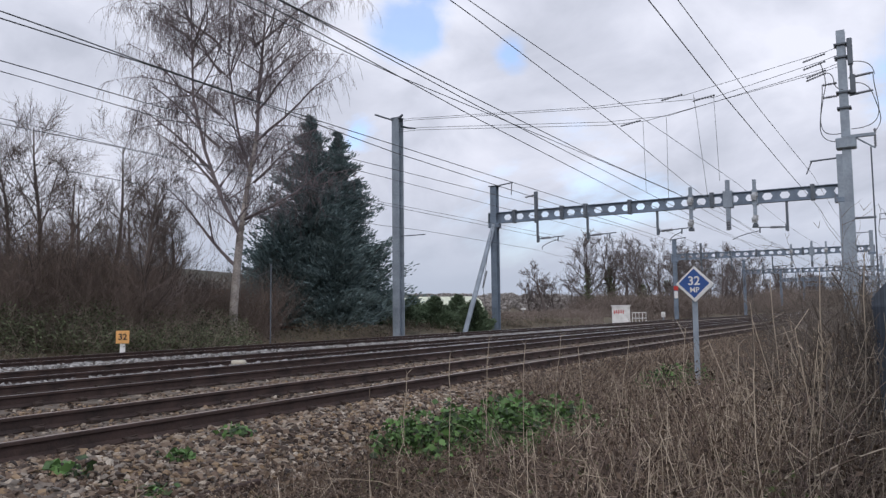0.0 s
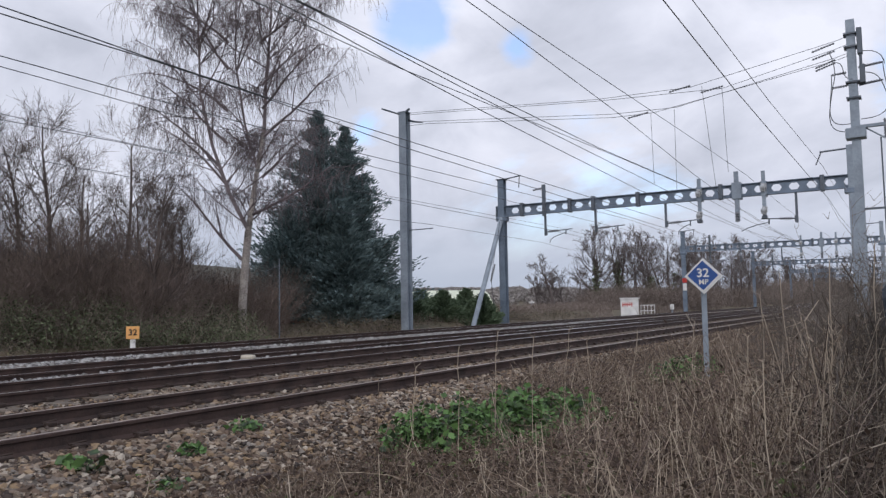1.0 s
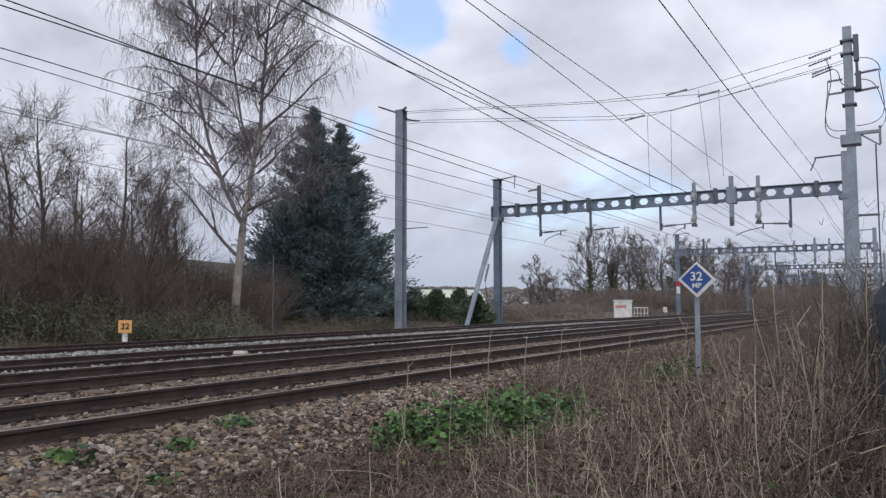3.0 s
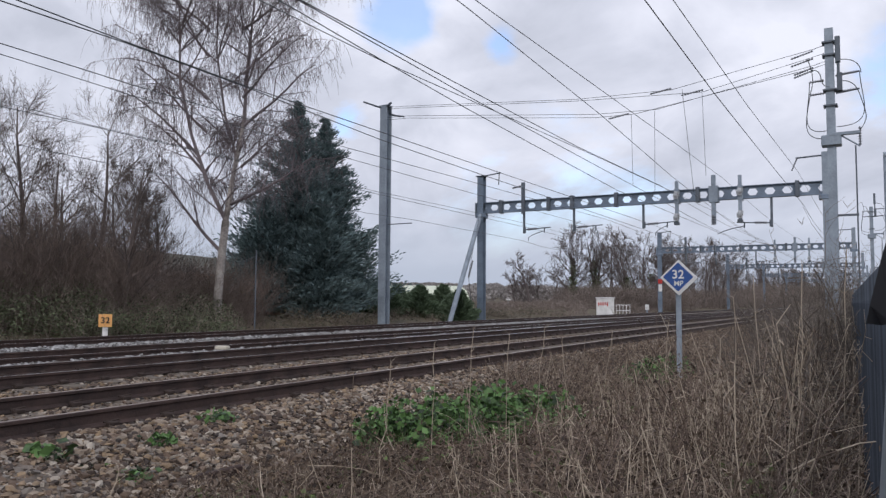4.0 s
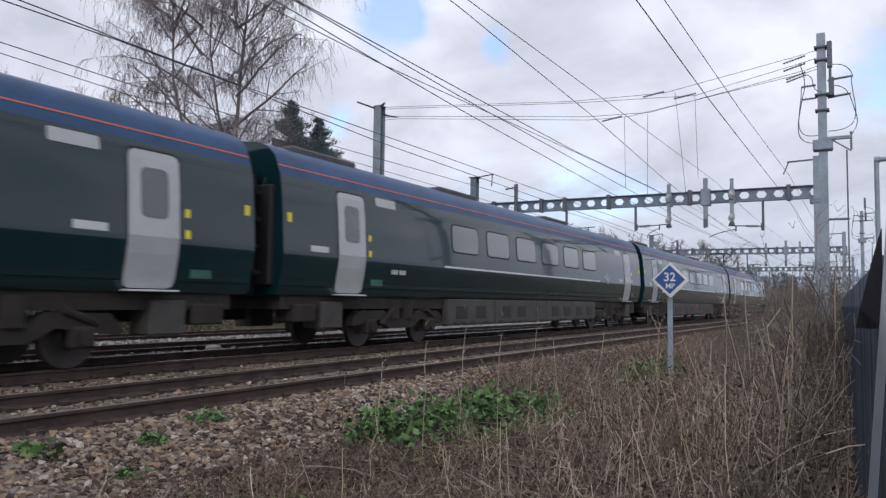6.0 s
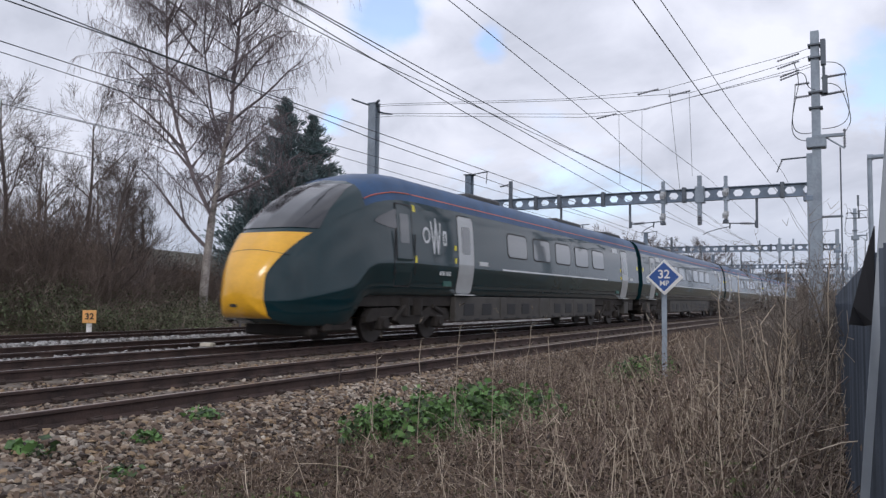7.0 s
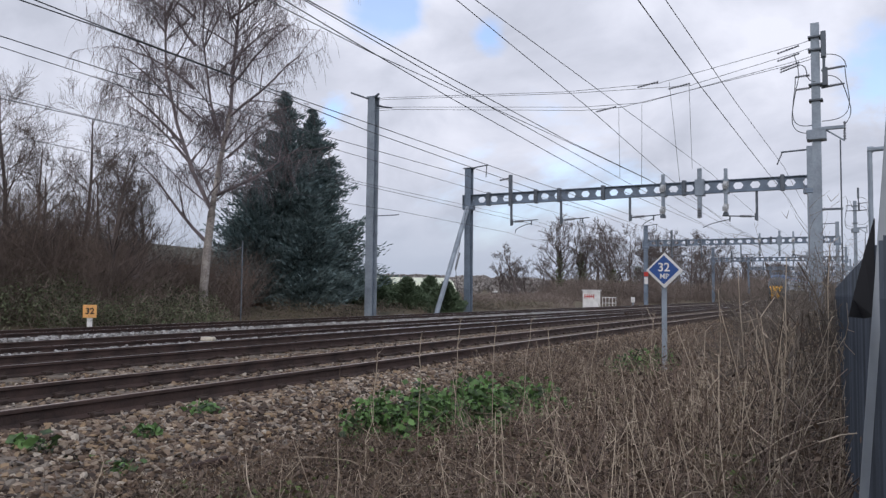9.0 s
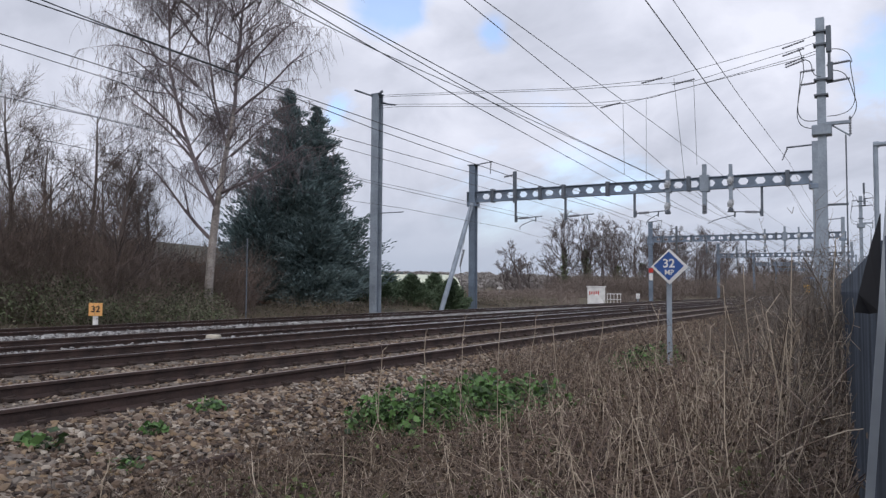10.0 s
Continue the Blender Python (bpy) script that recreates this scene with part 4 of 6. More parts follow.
            add_box(tag, (side * side_x(1.2), y * d + d * (w / 2 + 0.3), 1.36), (side * (side_x(1.45) + 0.012), y * d + d * (w / 2 + 0.75), 1.5))
            part("socket_label", tag, M["teal"], car, "small teal label")
        for y in windows:
            part("window_frame", side_panel(y - 0.79, y + 0.79, 2.31, 3.09, 0.006, 0.15, 4, side), M["rubber"], car)
            part("window", side_panel(y - 0.75, y + 0.75, 2.35, 3.05, 0.012, 0.13, 4, side), M["train_glass"], car, "dark tinted saloon window")
        if windows:
            lo, hi = min(windows) - 1.2, max(windows) + 1.2
            part("waist_line", side_panel(lo, hi, 1.90, 1.95, 0.005, 0, 1, side), M["silver"], car, "thin pale waist line")
        y_front = 12.6 if not lead else (8.39 if lead > 0 else 12.6)
        y_back = -12.6 if lead >= 0 else -8.3
        part("cantrail_line", side_panel(y_back, y_front, 3.572, 3.60, 0.006, 0, 1, side), M["orange"], car, "thin orange line under the roof")
        # number and end labels as bars
        bm = bmesh.new()
        yb = (-8.9 if lead >= 0 else 8.9) if not lead else d * 7.1
        for k in range(6):
            letter_bars(bm, yb + k * 0.095 + (0.05 if k > 2 else 0), 1.64, 0.12, 0.055, side * (side_x(1.7) + 0.004))
        tagged(part("number_bars", bm, M["silver"], car), "pale painted number", kind="stuff")
        bm = bmesh.new()
        for y in ([-12.5] if lead > 0 else [12.38] if lead < 0 else [-12.5, 12.38]):
            add_box(bm, (side * (side_x(2.6) - 0.01), y, 2.5), (side * (side_x(2.55) + 0.012), y + 0.12, 2.68))
        part("end_label", bm, M["label_yellow"], car, "small yellow label")
    for side in (-1, 1):
        # skirts with grilles and handles
        lo, hi = -6.1, 6.1
        cuts = [lo, -3.2, 0.0, 0.9, 3.4, hi]
        for a, c in zip(cuts, cuts[1:]):
            x0, x1 = sorted((side * 1.05, side * 1.24))
            sk = part("underfloor_case", box((x0, a + 0.02, 0.42), (x1, c - 0.02, 1.1), 0.025), M["skirt"], car, "dusty grey underfloor equipment case")
            rr = random.Random(index * 31 + int(a * 10))
            if c - a > 1.5:
                for q in range(2):
                    y = a + 0.5 + q * 1.15
                    part("grille", box((min(side * 1.15, side * 1.252), y, 0.58), (max(side * 1.15, side * 1.252), y + 0.62, 0.92), 0.01), M["black"], sk)
            y = a + 0.3
            while y < c - 0.3:
                part("handle", box((min(side * 1.2, side * 1.256), y, 0.45), (max(side * 1.2, side * 1.256), y + 0.24, 0.5)), M["black"], sk)
                y += rr.choice((0.5, 0.9))
    part("underframe", box((-1.1, -12.4, 0.85), (1.1, 12.3 if lead <= 0 else 11.0, 1.13)) if lead >= 0 else box((-1.1, -11.0, 0.85), (1.1, 12.4, 1.13)), M["bogie"], car)
    for y in (-10.9, 10.9):
        if (lead > 0 and y > 0) or (lead < 0 and y < 0):
            continue
        for s in (-1, 1):
            part("end_case", box((min(s * 0.7, s * 1.2), y - 0.35, 0.45), (max(s * 0.7, s * 1.2), y + 0.35, 1.0), 0.03), M["skirt"], car)
            part("end_case", box((min(s * 0.7, s * 1.18), y + (0.5 if y > 0 else -1.2), 0.6), (max(s * 0.7, s * 1.18), y + (1.2 if y > 0 else -0.5), 0.95), 0.03), M["bogie"], car)
    if index == 1:
        part("hazard_plate", box((1.2, 0.45, 0.86), (1.262, 0.72, 1.08), 0.005), M["red"], car, "small red hazard plate")
        part("filler_cap", rod((1.2, -0.35, 0.85), (1.275, -0.35, 0.85), 0.1, sides=14), M["wheel"], car, "round steel filler cap")
    make_bogie(car, 8.15)
    make_bogie(car, -8.15)
    # ends: gangway and hoses
    for e in (-1, 1):
        if lead == e:
            continue
        y0, y1 = sorted((e * 12.6, e * 13.0))
        g = part("gangway", box((-0.6, y0, 1.15), (0.6, y1, 3.35), 0.05), M["rubber"], car, "black rubber gangway bellows")
        bm = bmesh.new()
        for k in range(3):
            yy = e * (12.66 + 0.12 * k)
            add_box(bm, (-0.66, yy - 0.02, 1.1), (0.66, yy + 0.02, 3.42), 0.01)
        part("bellows_fold", bm, M["rubber"], g)
        for s in (-1, 1):
            bm = bmesh.new()
            for z in (1.5, 2.0, 2.5, 3.0):
                pts = [Vector((s * 0.85, e * (12.62 + 0.36 * k / 6), z + 0.35 * (2 * k / 6 - 1) ** 2)) for k in range(7)]
                add_path(bm, pts, 0.028, 5)
            add_box(bm, (min(s * 0.7, s * 1.1), min(e * 12.6, e * 12.74), 1.3), (max(s * 0.7, s * 1.1), max(e * 12.6, e * 12.74), 3.2), 0.03)
            part("hose_set", bm, M["rubber"], g)
    # roof gear
    r = random.Random(index)
    for y in ((-10.6, -4.5, 3.2) if lead >= 0 else (10.6, 4.5, -3.2)):
        w = r.choice((2.2, 2.8, 1.6))
        part("roof_unit", box((-0.7, y - w / 2, 3.98), (0.7, y + w / 2, 4.17), 0.05), M["roof_gear"], car, "flat grey roof equipment")
    if pan:
        make_pantograph(car, pan)
    if lead:
        cab = d * 8.85
        for side in (-1, 1):
            part("cab_door_seal", side_panel(cab - 0.37, cab + 0.37, 1.3, 3.3, 0.004, 0.06, 6, side), M["rubber"], car)
            cd = part("cab_door", side_panel(cab - 0.33, cab + 0.33, 1.34, 3.26, 0.010, 0.05, 6, side), M["paint"], car, "narrow dark green cab door")
            part("door_window", side_panel(cab - 0.2, cab + 0.2, 2.35, 3.05, 0.016, 0.05, 4, side), M["train_glass"], cd)
            for s in (-0.45, 0.45):
                part("handrail", rod((side * (side_x(1.6) + 0.04), cab + s, 1.6), (side * (side_x(2.6) + 0.04), cab + s, 2.6), 0.016, sides=6), M["black"], cd)
            emblem(car, d * 7.33, 2.58, 0.8, side, 1 if side > 0 else -1)
            for z in (1.9, 3.15):
                part("end_label", side_panel(cab - d * 0.5 - 0.05, cab - d * 0.5 + 0.05, z, z + 0.17, 0.008, 0, 1, side), M["label_yellow"], car, "small yellow label")
    elif not first:
        for side in (-1, 1):
            emblem(car, 9.0 - 1.6, 2.05, 0.4, side, 1 if side > 0 else -1)
    return car


def make_pantograph(car, yc):
    """A raised single-arm pantograph on the roof."""
    p = part("pantograph", box((-0.65, yc - 0.7, 4.20), (0.65, yc + 0.6, 4.25), 0.01), M["roof_gear"], car, "raised black single-arm pantograph")
    bm = bmesh.new()
    for x in (-0.5, 0.5):
        for y in (-0.6, 0.5):
            insulator(bm, (x, yc + y, 4.0), (x, yc + y, 4.21), 0.07, 4)
    part("foot_insulator", bm, M["insul"], p)
    knee, head = (yc + 1.35, 4.42), (yc - 0.55, 5.22)
    bm = bmesh.new()
    add_rod(bm, (-0.25, yc - 0.45, 4.26), (0, knee[0], knee[1]), 0.06, 0.05, 8)
    add_rod(bm, (0.25, yc - 0.45, 4.26), (0, knee[0], knee[1]), 0.04, 0.04, 8)
    part("lower_arm", bm, M["rubber"], p)
    bm = bmesh.new()
    for x in (-1, 1):
        add_rod(bm, (x * 0.06, knee[0], knee[1]), (x * 0.35, head[0], head[1]), 0.035, 0.03, 8)
    part("upper_arm", bm, M["rubber"], p)
    bm = bmesh.new()
    for dy in (-0.28, 0.28):
        pts = [(-0.95, head[0] + dy, 5.02), (-0.75, head[0] + dy, 5.2), (-0.5, head[0] + dy, 5.28), (0.5, head[0] + dy, 5.28), (0.75, head[0] + dy, 5.2), (0.95, head[0] + dy, 5.02)]
        add_path(bm, pts, 0.03, 6)
    for x in (-0.4, 0.4):
        add_rod(bm, (x, head[0] - 0.3, 5.25), (x, head[0] + 0.3, 5.25), 0.025, sides=6)
    part("collector_head", bm, M["rubber"], p)


SPEED, NOSE_AT_5 = 52.72, 35.75
NOSE_START = NOSE_AT_5 - 5 * SPEED
SALOON = [-5.25 + 2.09 * k for k in range(6)]
cars = [
    make_car(0, 1, [-6.3 + 2.09 * k for k in range(5)], [(5.65, 0.9, False), (-10.2, 0.95, True)], pan=-9.0),
    make_car(1, 0, SALOON, [(10.45, 0.95, True), (-10.45, 0.95, True)]),
    make_car(2, 0, SALOON, [(10.45, 0.95, True), (-10.45, 0.95, True)]),
    make_car(3, 0, SALOON, [(10.45, 0.95, True), (-10.45, 0.95, True)]),
    make_car(4, -1, [-(-6.3 + 2.09 * k) for k in range(5)], [(5.65, 0.9, True), (-10.2, 0.95, True)]),
]

# ---- plants ----
M.update({
    "bark_birch": material("bark_birch", (0.30, 0.275, 0.255), 0.85, vary=0.7, scale=1.6, bump=0.4, bump_scale=20, tint=(0.14, 0.11, 0.10)),
    "twig_birch": material("twig_birch", (0.165, 0.138, 0.145), 0.85, vary=0.3, scale=1.5),
    "bark": material("bark_grey", (0.115, 0.095, 0.088), 0.9, vary=0.4, scale=1.5, bump=0.4, bump_scale=15),
    "bark_far": material("bark_far", (0.12, 0.10, 0.095), 0.9, vary=0.25, scale=0.4),
    "bark_conifer": material("bark_conifer", (0.07, 0.05, 0.04), 0.9, vary=0.4, scale=2),
    "needles": material("needles", (0.165, 0.225, 0.228), 0.75, vary=0.35, scale=0.5, tint=(0.115, 0.165, 0.163), island=0.3, spec=0.2),
    "needles_hedge": material("needles_hedge", (0.10, 0.145, 0.085), 0.8, vary=0.45, scale=0.6, island=0.5),
    "ivy": material("ivy", (0.10, 0.118, 0.068), 0.7, vary=0.5, scale=0.5, tint=(0.085, 0.08, 0.055), island=0.7, spec=0.15),
    "scrub_leaf": material("scrub_leaf", (0.115, 0.105, 0.065), 0.7, vary=0.55, scale=0.4, tint=(0.06, 0.045, 0.03), island=0.7),
    "scrub_twig": material("scrub_twig", (0.20, 0.165, 0.135), 0.9, vary=0.4, scale=0.4, island=0.6),
    "thicket_twig": material("thicket_twig", (0.175, 0.135, 0.115), 0.9, vary=0.4, scale=0.4, island=0.6),
    "far_twig": material("far_twig", (0.19, 0.155, 0.135), 0.95, vary=0.3, scale=0.1, island=0.5),
    # paler and greyer than far_twig: distance haze put into the base colour
    "hill_twig_hazed": material("hill_twig_hazed", (0.27, 0.25, 0.235), 0.95, vary=0.3, scale=0.05, island=0.6),
    "cane": material("cane", (0.18, 0.136, 0.11), 0.8, vary=0.4, scale=1.0, tint=(0.07, 0.045, 0.036), island=0.8),
    "shrub_bark": material("shrub_bark", (0.15, 0.125, 0.105), 0.85, vary=0.4, scale=1.5, tint=(0.06, 0.05, 0.04)),
    "straw": material("straw", (0.39, 0.33, 0.255), 0.85, vary=0.35, scale=1.0, tint=(0.16, 0.11, 0.075), island=0.8),
    "dead_leaf": material("dead_leaf", (0.115, 0.082, 0.058), 0.9, vary=0.45, scale=1.0, tint=(0.055, 0.036, 0.026), island=0.7),
    "nettle": material("nettle", (0.085, 0.165, 0.048), 0.65, vary=0.5, scale=2.0, tint=(0.04, 0.075, 0.03), island=0.8),
    "grass": material("grass", (0.10, 0.15, 0.045), 0.7, vary=0.4, scale=2.0, tint=(0.12, 0.12, 0.05), island=0.6),
})


def polar(az, d):
    """A place by its bearing, degrees to the left of the track's direction, and its distance."""
    return -math.sin(radians(az)) * d, math.cos(radians(az)) * d


def unit(v):
    return v / max(1e-9, np.linalg.norm(v))


class Grower:
    """Grows sticks into lists, thick and thin apart."""

    def __init__(self, seed, thin=0.02, least=0.003):
        self.r = np.random.RandomState(seed)
        self.wood, self.twig, self.thin, self.least = [], [], thin, least

    def stick(self, p, q, r0, r1):
        (self.wood if r0 > self.thin else self.twig).append((*p, *q, r0, r1))

    def line(self, pts, r0, r1):
        n = len(pts) - 1
        for i in range(n):
            self.stick(pts[i], pts[i + 1], r0 + (r1 - r0) * i / n, r0 + (r1 - r0) * (i + 1) / n)

    def branch(self, p, d, length, r, level, up=0.15, droop=0.0, spread=0.75, kids=5, wob=0.22, end=0.25, shrink=0.55):
        """A wandering branch with side branches."""
        n = max(3, int(4 + level * 1.5))
        p, d = np.array(p, float), unit(np.array(d, float))
        step = length / n
        pts = [p]
        for i in range(n):
            d = unit(d + self.r.normal(0, wob, 3) * 0.6 + np.array((0, 0, up - droop * (i / n) ** 1.5)) * 0.5)
            pts.append(pts[-1] + d * step)
        self.line(pts, r, r * end)
        if level <= 0:
            return pts
        for k in range(kids):
            f = 0.22 + 0.78 * (k + self.r.rand()) / kids
            i = min(n - 1, int(f * n))
            base = pts[i] + (pts[i + 1] - pts[i]) * (f * n - i)
            a = unit(pts[i + 1] - pts[i])
            o = unit(np.cross(a, self.r.normal(0, 1, 3)))
            nd = unit(a * (1 - spread * 0.5) + o * spread)
            self.branch(base, nd, length * shrink * (0.7 + 0.6 * self.r.rand()) * (1.1 - 0.45 * f), max(self.least, r * (1 - 0.7 * f) * 0.55), level - 1, up, droop, spread, kids, wob, end, shrink)
        return pts


def tree_object(name, g, x, y, z, az, bark, twig, label, group="", trunks=()):
    """A tree of its grown sticks; trunks: point lists with end radii, each a trunk of its own."""
    t = tagged(empty(name, pose(x, y, z, 0, 0, az)), label, "tree", group)
    for pts, r0, r1 in trunks:
        n = len(pts) - 1
        v, f = tubes([(*pts[i], *pts[i + 1], r0 + (r1 - r0) * i / n, r0 + (r1 - r0) * (i + 1) / n) for i in range(n)], 7)
        mesh_object("trunk", v, f, bark, t, smooth=True)
    if trunks:
        g.twig = g.wood + g.twig
    else:
        v, f = tubes(g.wood, 6)
        mesh_object("trunk", v, f, bark, t, smooth=True)
    if g.twig:
        v, f = tubes(g.twig, 3)
        mesh_object("crown", v, f, twig, t)
    return t


def leaf_quads(centres, size, rng, flat=0.3, aspect=0.6):
    """Many small pointed leaves at random turns."""
    n = len(centres)
    c = np.asarray(centres, float)
    u = rng.normal(0, 1, (n, 3))
    u[:, 2] *= flat + 0.3
    u /= np.linalg.norm(u, axis=1, keepdims=True)
    w = np.cross(u, rng.normal(0, 1, (n, 3)))
    w /= np.maximum(np.linalg.norm(w, axis=1, keepdims=True), 1e-9)
    s = (np.asarray(size) * (0.6 + 0.8 * rng.rand(n)))[:, None]
    v = np.stack([c - u * s * 0.5, c + w * s * aspect * 0.5, c + u * s * 0.5, c - w * s * aspect * 0.5], 1).reshape(-1, 3)
    f = np.arange(n * 4).reshape(n, 4)
    return v, f


def make_birch():
    g = Grower(11, 0.11)
    fork = np.array((0.25, 0, 4.3))
    trunk = [np.array(q, float) for q in ((0, 0, -0.6), (0.02, 0, 1.2), (0.12, 0, 2.8), fork)]
    g.line(trunk, 0.21, 0.175)
    stems = [[fork, (0.5, 0.2, 6.2), (0.9, 0.3, 8.6), (1.0, 0.3, 11.0), (1.2, 0.4, 13.6), (1.3, 0.5, 17.2)],
             [fork, (-0.5, -0.1, 5.8), (-1.2, -0.2, 7.8), (-1.7, -0.3, 10.0), (-1.8, -0.4, 12.6), (-1.9, -0.4, 16.2)],
             [(0.62, 0.2, 7.0), (0.1, 0.7, 9.0), (-0.3, 0.9, 11.8), (-0.3, 1.0, 17.0)]]
    ends = []
    for k, st in enumerate(stems):
        st = [np.array(q, float) for q in st]
        g.line(st, (0.14, 0.105, 0.075)[k], 0.022)
        for i in range(1, len(st) - 0):
            for j in range(4 if i < 4 else 8):
                f = g.r.rand()
                p = st[i - 1] + (st[i] - st[i - 1]) * f
                a = g.r.rand() * 2 * math.pi
                out = np.array((math.cos(a), math.sin(a) * 0.8, 0.65 + 0.4 * g.r.rand()))
                ln = between([(0, 2.8), (8, 3.0), (11.5, 3.7), (14, 3.1), (17.5, 1.6)], p[2]) * (0.75 + 0.5 * g.r.rand())
                ends.append(g.branch(p, out, ln, 0.038, 1, 0.12, 0.75, 0.7, 5, 0.2))
    # two long low limbs
    ends.append(g.branch((0.1, 0, 3.0), (-1.0, 0.1, 0.85), 4.2, 0.09, 1, 0.1, 0.2, 0.6, 6, 0.12))
    ends.append(g.branch((0.4, 0, 5.0), (1.0, 0.1, 0.7), 4.2, 0.09, 1, 0.1, 0.35, 0.6, 6, 0.12))
    ends.append(g.branch((-0.9, 0, 7.0), (-1.0, 0.1, 0.9), 4.0, 0.08, 1, 0.1, 0.4, 0.6, 6, 0.12))
    ends.append(g.branch((0.9, 0, 8.4), (1.0, 0.1, 0.95), 4.2, 0.08, 1, 0.1, 0.4, 0.6, 6, 0.12))
    for z, a, ln in ((6.2, 170, 3.6), (8.0, 185, 4.0), (9.4, 165, 3.9), (6.6, 15, 3.2), (9.6, -10, 3.9), (10.6, 10, 3.9), (11.2, 190, 3.7), (12.4, 175, 3.4), (12.6, 5, 3.6)):
        ends.append(g.branch((-0.6 if a > 90 else 0.8, 0, z), (math.cos(radians(a)), math.sin(radians(a)), 0.95), ln, 0.07, 1, 0.1, 0.55, 0.65, 6, 0.13))
    # hanging twigs
    tips = [(t[0:3], t[3:6]) for t in g.wood + g.twig if t[6] < 0.042]
    g.r.shuffle(tips)
    for a, b in tips:
        a, b = np.array(a), np.array(b)
        if b[2] < 5.0 and g.r.rand() < 0.8 or math.hypot(b[0] + 0.3, b[1]) < 1.9 and g.r.rand() < 0.5:
            continue
        for k in range(4):
            p = a + (b - a) * g.r.rand()
            d = unit(np.array((*g.r.normal(0, 0.5, 2), 0.1)))
            ln = 0.5 + 1.2 * g.r.rand() ** 1.5
            n = 5
            pts = [p]
            for i in range(n):
                d = unit(d + np.array((*g.r.normal(0, 0.12, 2), -0.55)))
                pts.append(pts[-1] + d * ln / n)
            g.line(pts, 0.0062, 0.0036)
            for j in range(2):
                i = g.r.randint(1, n)
                q = pts[i] + np.array((*g.r.normal(0, 0.12, 2), -0.30 - 0.25 * g.r.rand()))
                g.stick(pts[i], q, 0.0055, 0.0035)
    x, y = polar(46.4, 33.0)
    tree_object("birch_tree", g, x, y, 0.0, 46.4, M["bark_birch"], M["twig_birch"], "tall leafless silver birch with pale trunk and drooping twigs")


make_birch()


def bare_tree(az, d, height, seed, lean=(0, 0), stems=1, spread=0.7, base=None, level=3, kids=6, r=0.13, name="bare_tree", mats=("bark", "bark"), label="leafless grey-brown tree with a fine rounded crown of twigs", group="leafless trees", up=0.07, least=0.0055, fuzz=0.5):
    g = Grower(seed, 0.03, least)
    trunks = []
    for s in range(stems):
        d0 = np.array((lean[0] + g.r.normal(0, 0.12 * (stems > 1)), lean[1] + g.r.normal(0, 0.1), 1.0))
        n = 7
        p = np.array((g.r.normal(0, 0.2 * (stems > 1)), 0, -0.4))
        pts = [p]
        dd = unit(d0)
        for i in range(n):
            dd = unit(dd + g.r.normal(0, 0.07, 3) + np.array((0, 0, 0.05)))
            pts.append(pts[-1] + dd * height * 0.92 / n)
        trunks.append((pts, r, 0.02))
        for i in range(2, n + 1):
            for j in range(kids // 2 + (i > 2)):
                f = g.r.rand()
                q = pts[i - 1] + (pts[i] - pts[i - 1]) * f
                a = g.r.rand() * 2 * math.pi
                rise = 0.55 + 0.07 * i
                out = np.array((math.cos(a) * spread, math.sin(a) * spread, rise))
                ln = height * (0.44 - 0.038 * i) * (0.75 + 0.5 * g.r.rand())
                g.branch(q, out, ln, max(0.012, r * 0.45 * (1 - i / (n + 2))), level - 1, up, 0.0, 0.55, kids, 0.13, 0.3, 0.5)
    # short outer twigs
    size = height / 8.0
    for q in list(g.twig):
        if g.r.rand() < fuzz:
            a, b = np.array(q[0:3]), np.array(q[3:6])
            p = a + (b - a) * g.r.rand()
            e = p + unit(unit(b - a) + g.r.normal(0, 0.55, 3) + np.array((0, 0, 0.25))) * (0.2 + 0.3 * g.r.rand()) * size
            g.twig.append((*p, *e, least * 0.85, least * 0.6))
    x, y = polar(az, d)
    z = ground_z(x, y) if base is None else base
    return tree_object(name, g, x, y, z, az, M[mats[0]], M[mats[1]], label, group, trunks)


for az, d, h, s, lean, st in ((58.7, 31, 9.0, 1, (-0.03, 0), 1), (55.1, 33, 8.6, 2, (0.03, 0), 1), (52.9, 30, 6.9, 3, (0.24, 0), 1), (57.0, 36, 7.8, 4, (0.0, 0), 1), (60.9, 32, 8.0, 5, (0.1, 0), 1), (50.4, 34, 5.6, 6, (-0.12, 0), 2), (54.0, 35, 6.6, 7, (0.1, 0), 2), (56.4, 30.5, 6.0, 9, (0.05, 0), 1)):
    bare_tree(az, d, h, s, lean, st, 0.85, None, 3, 6, fuzz=0.35)
bare_tree(63.5, 30, 7.5, 8, (0, 0), 2, 0.85, None, 3, 5)


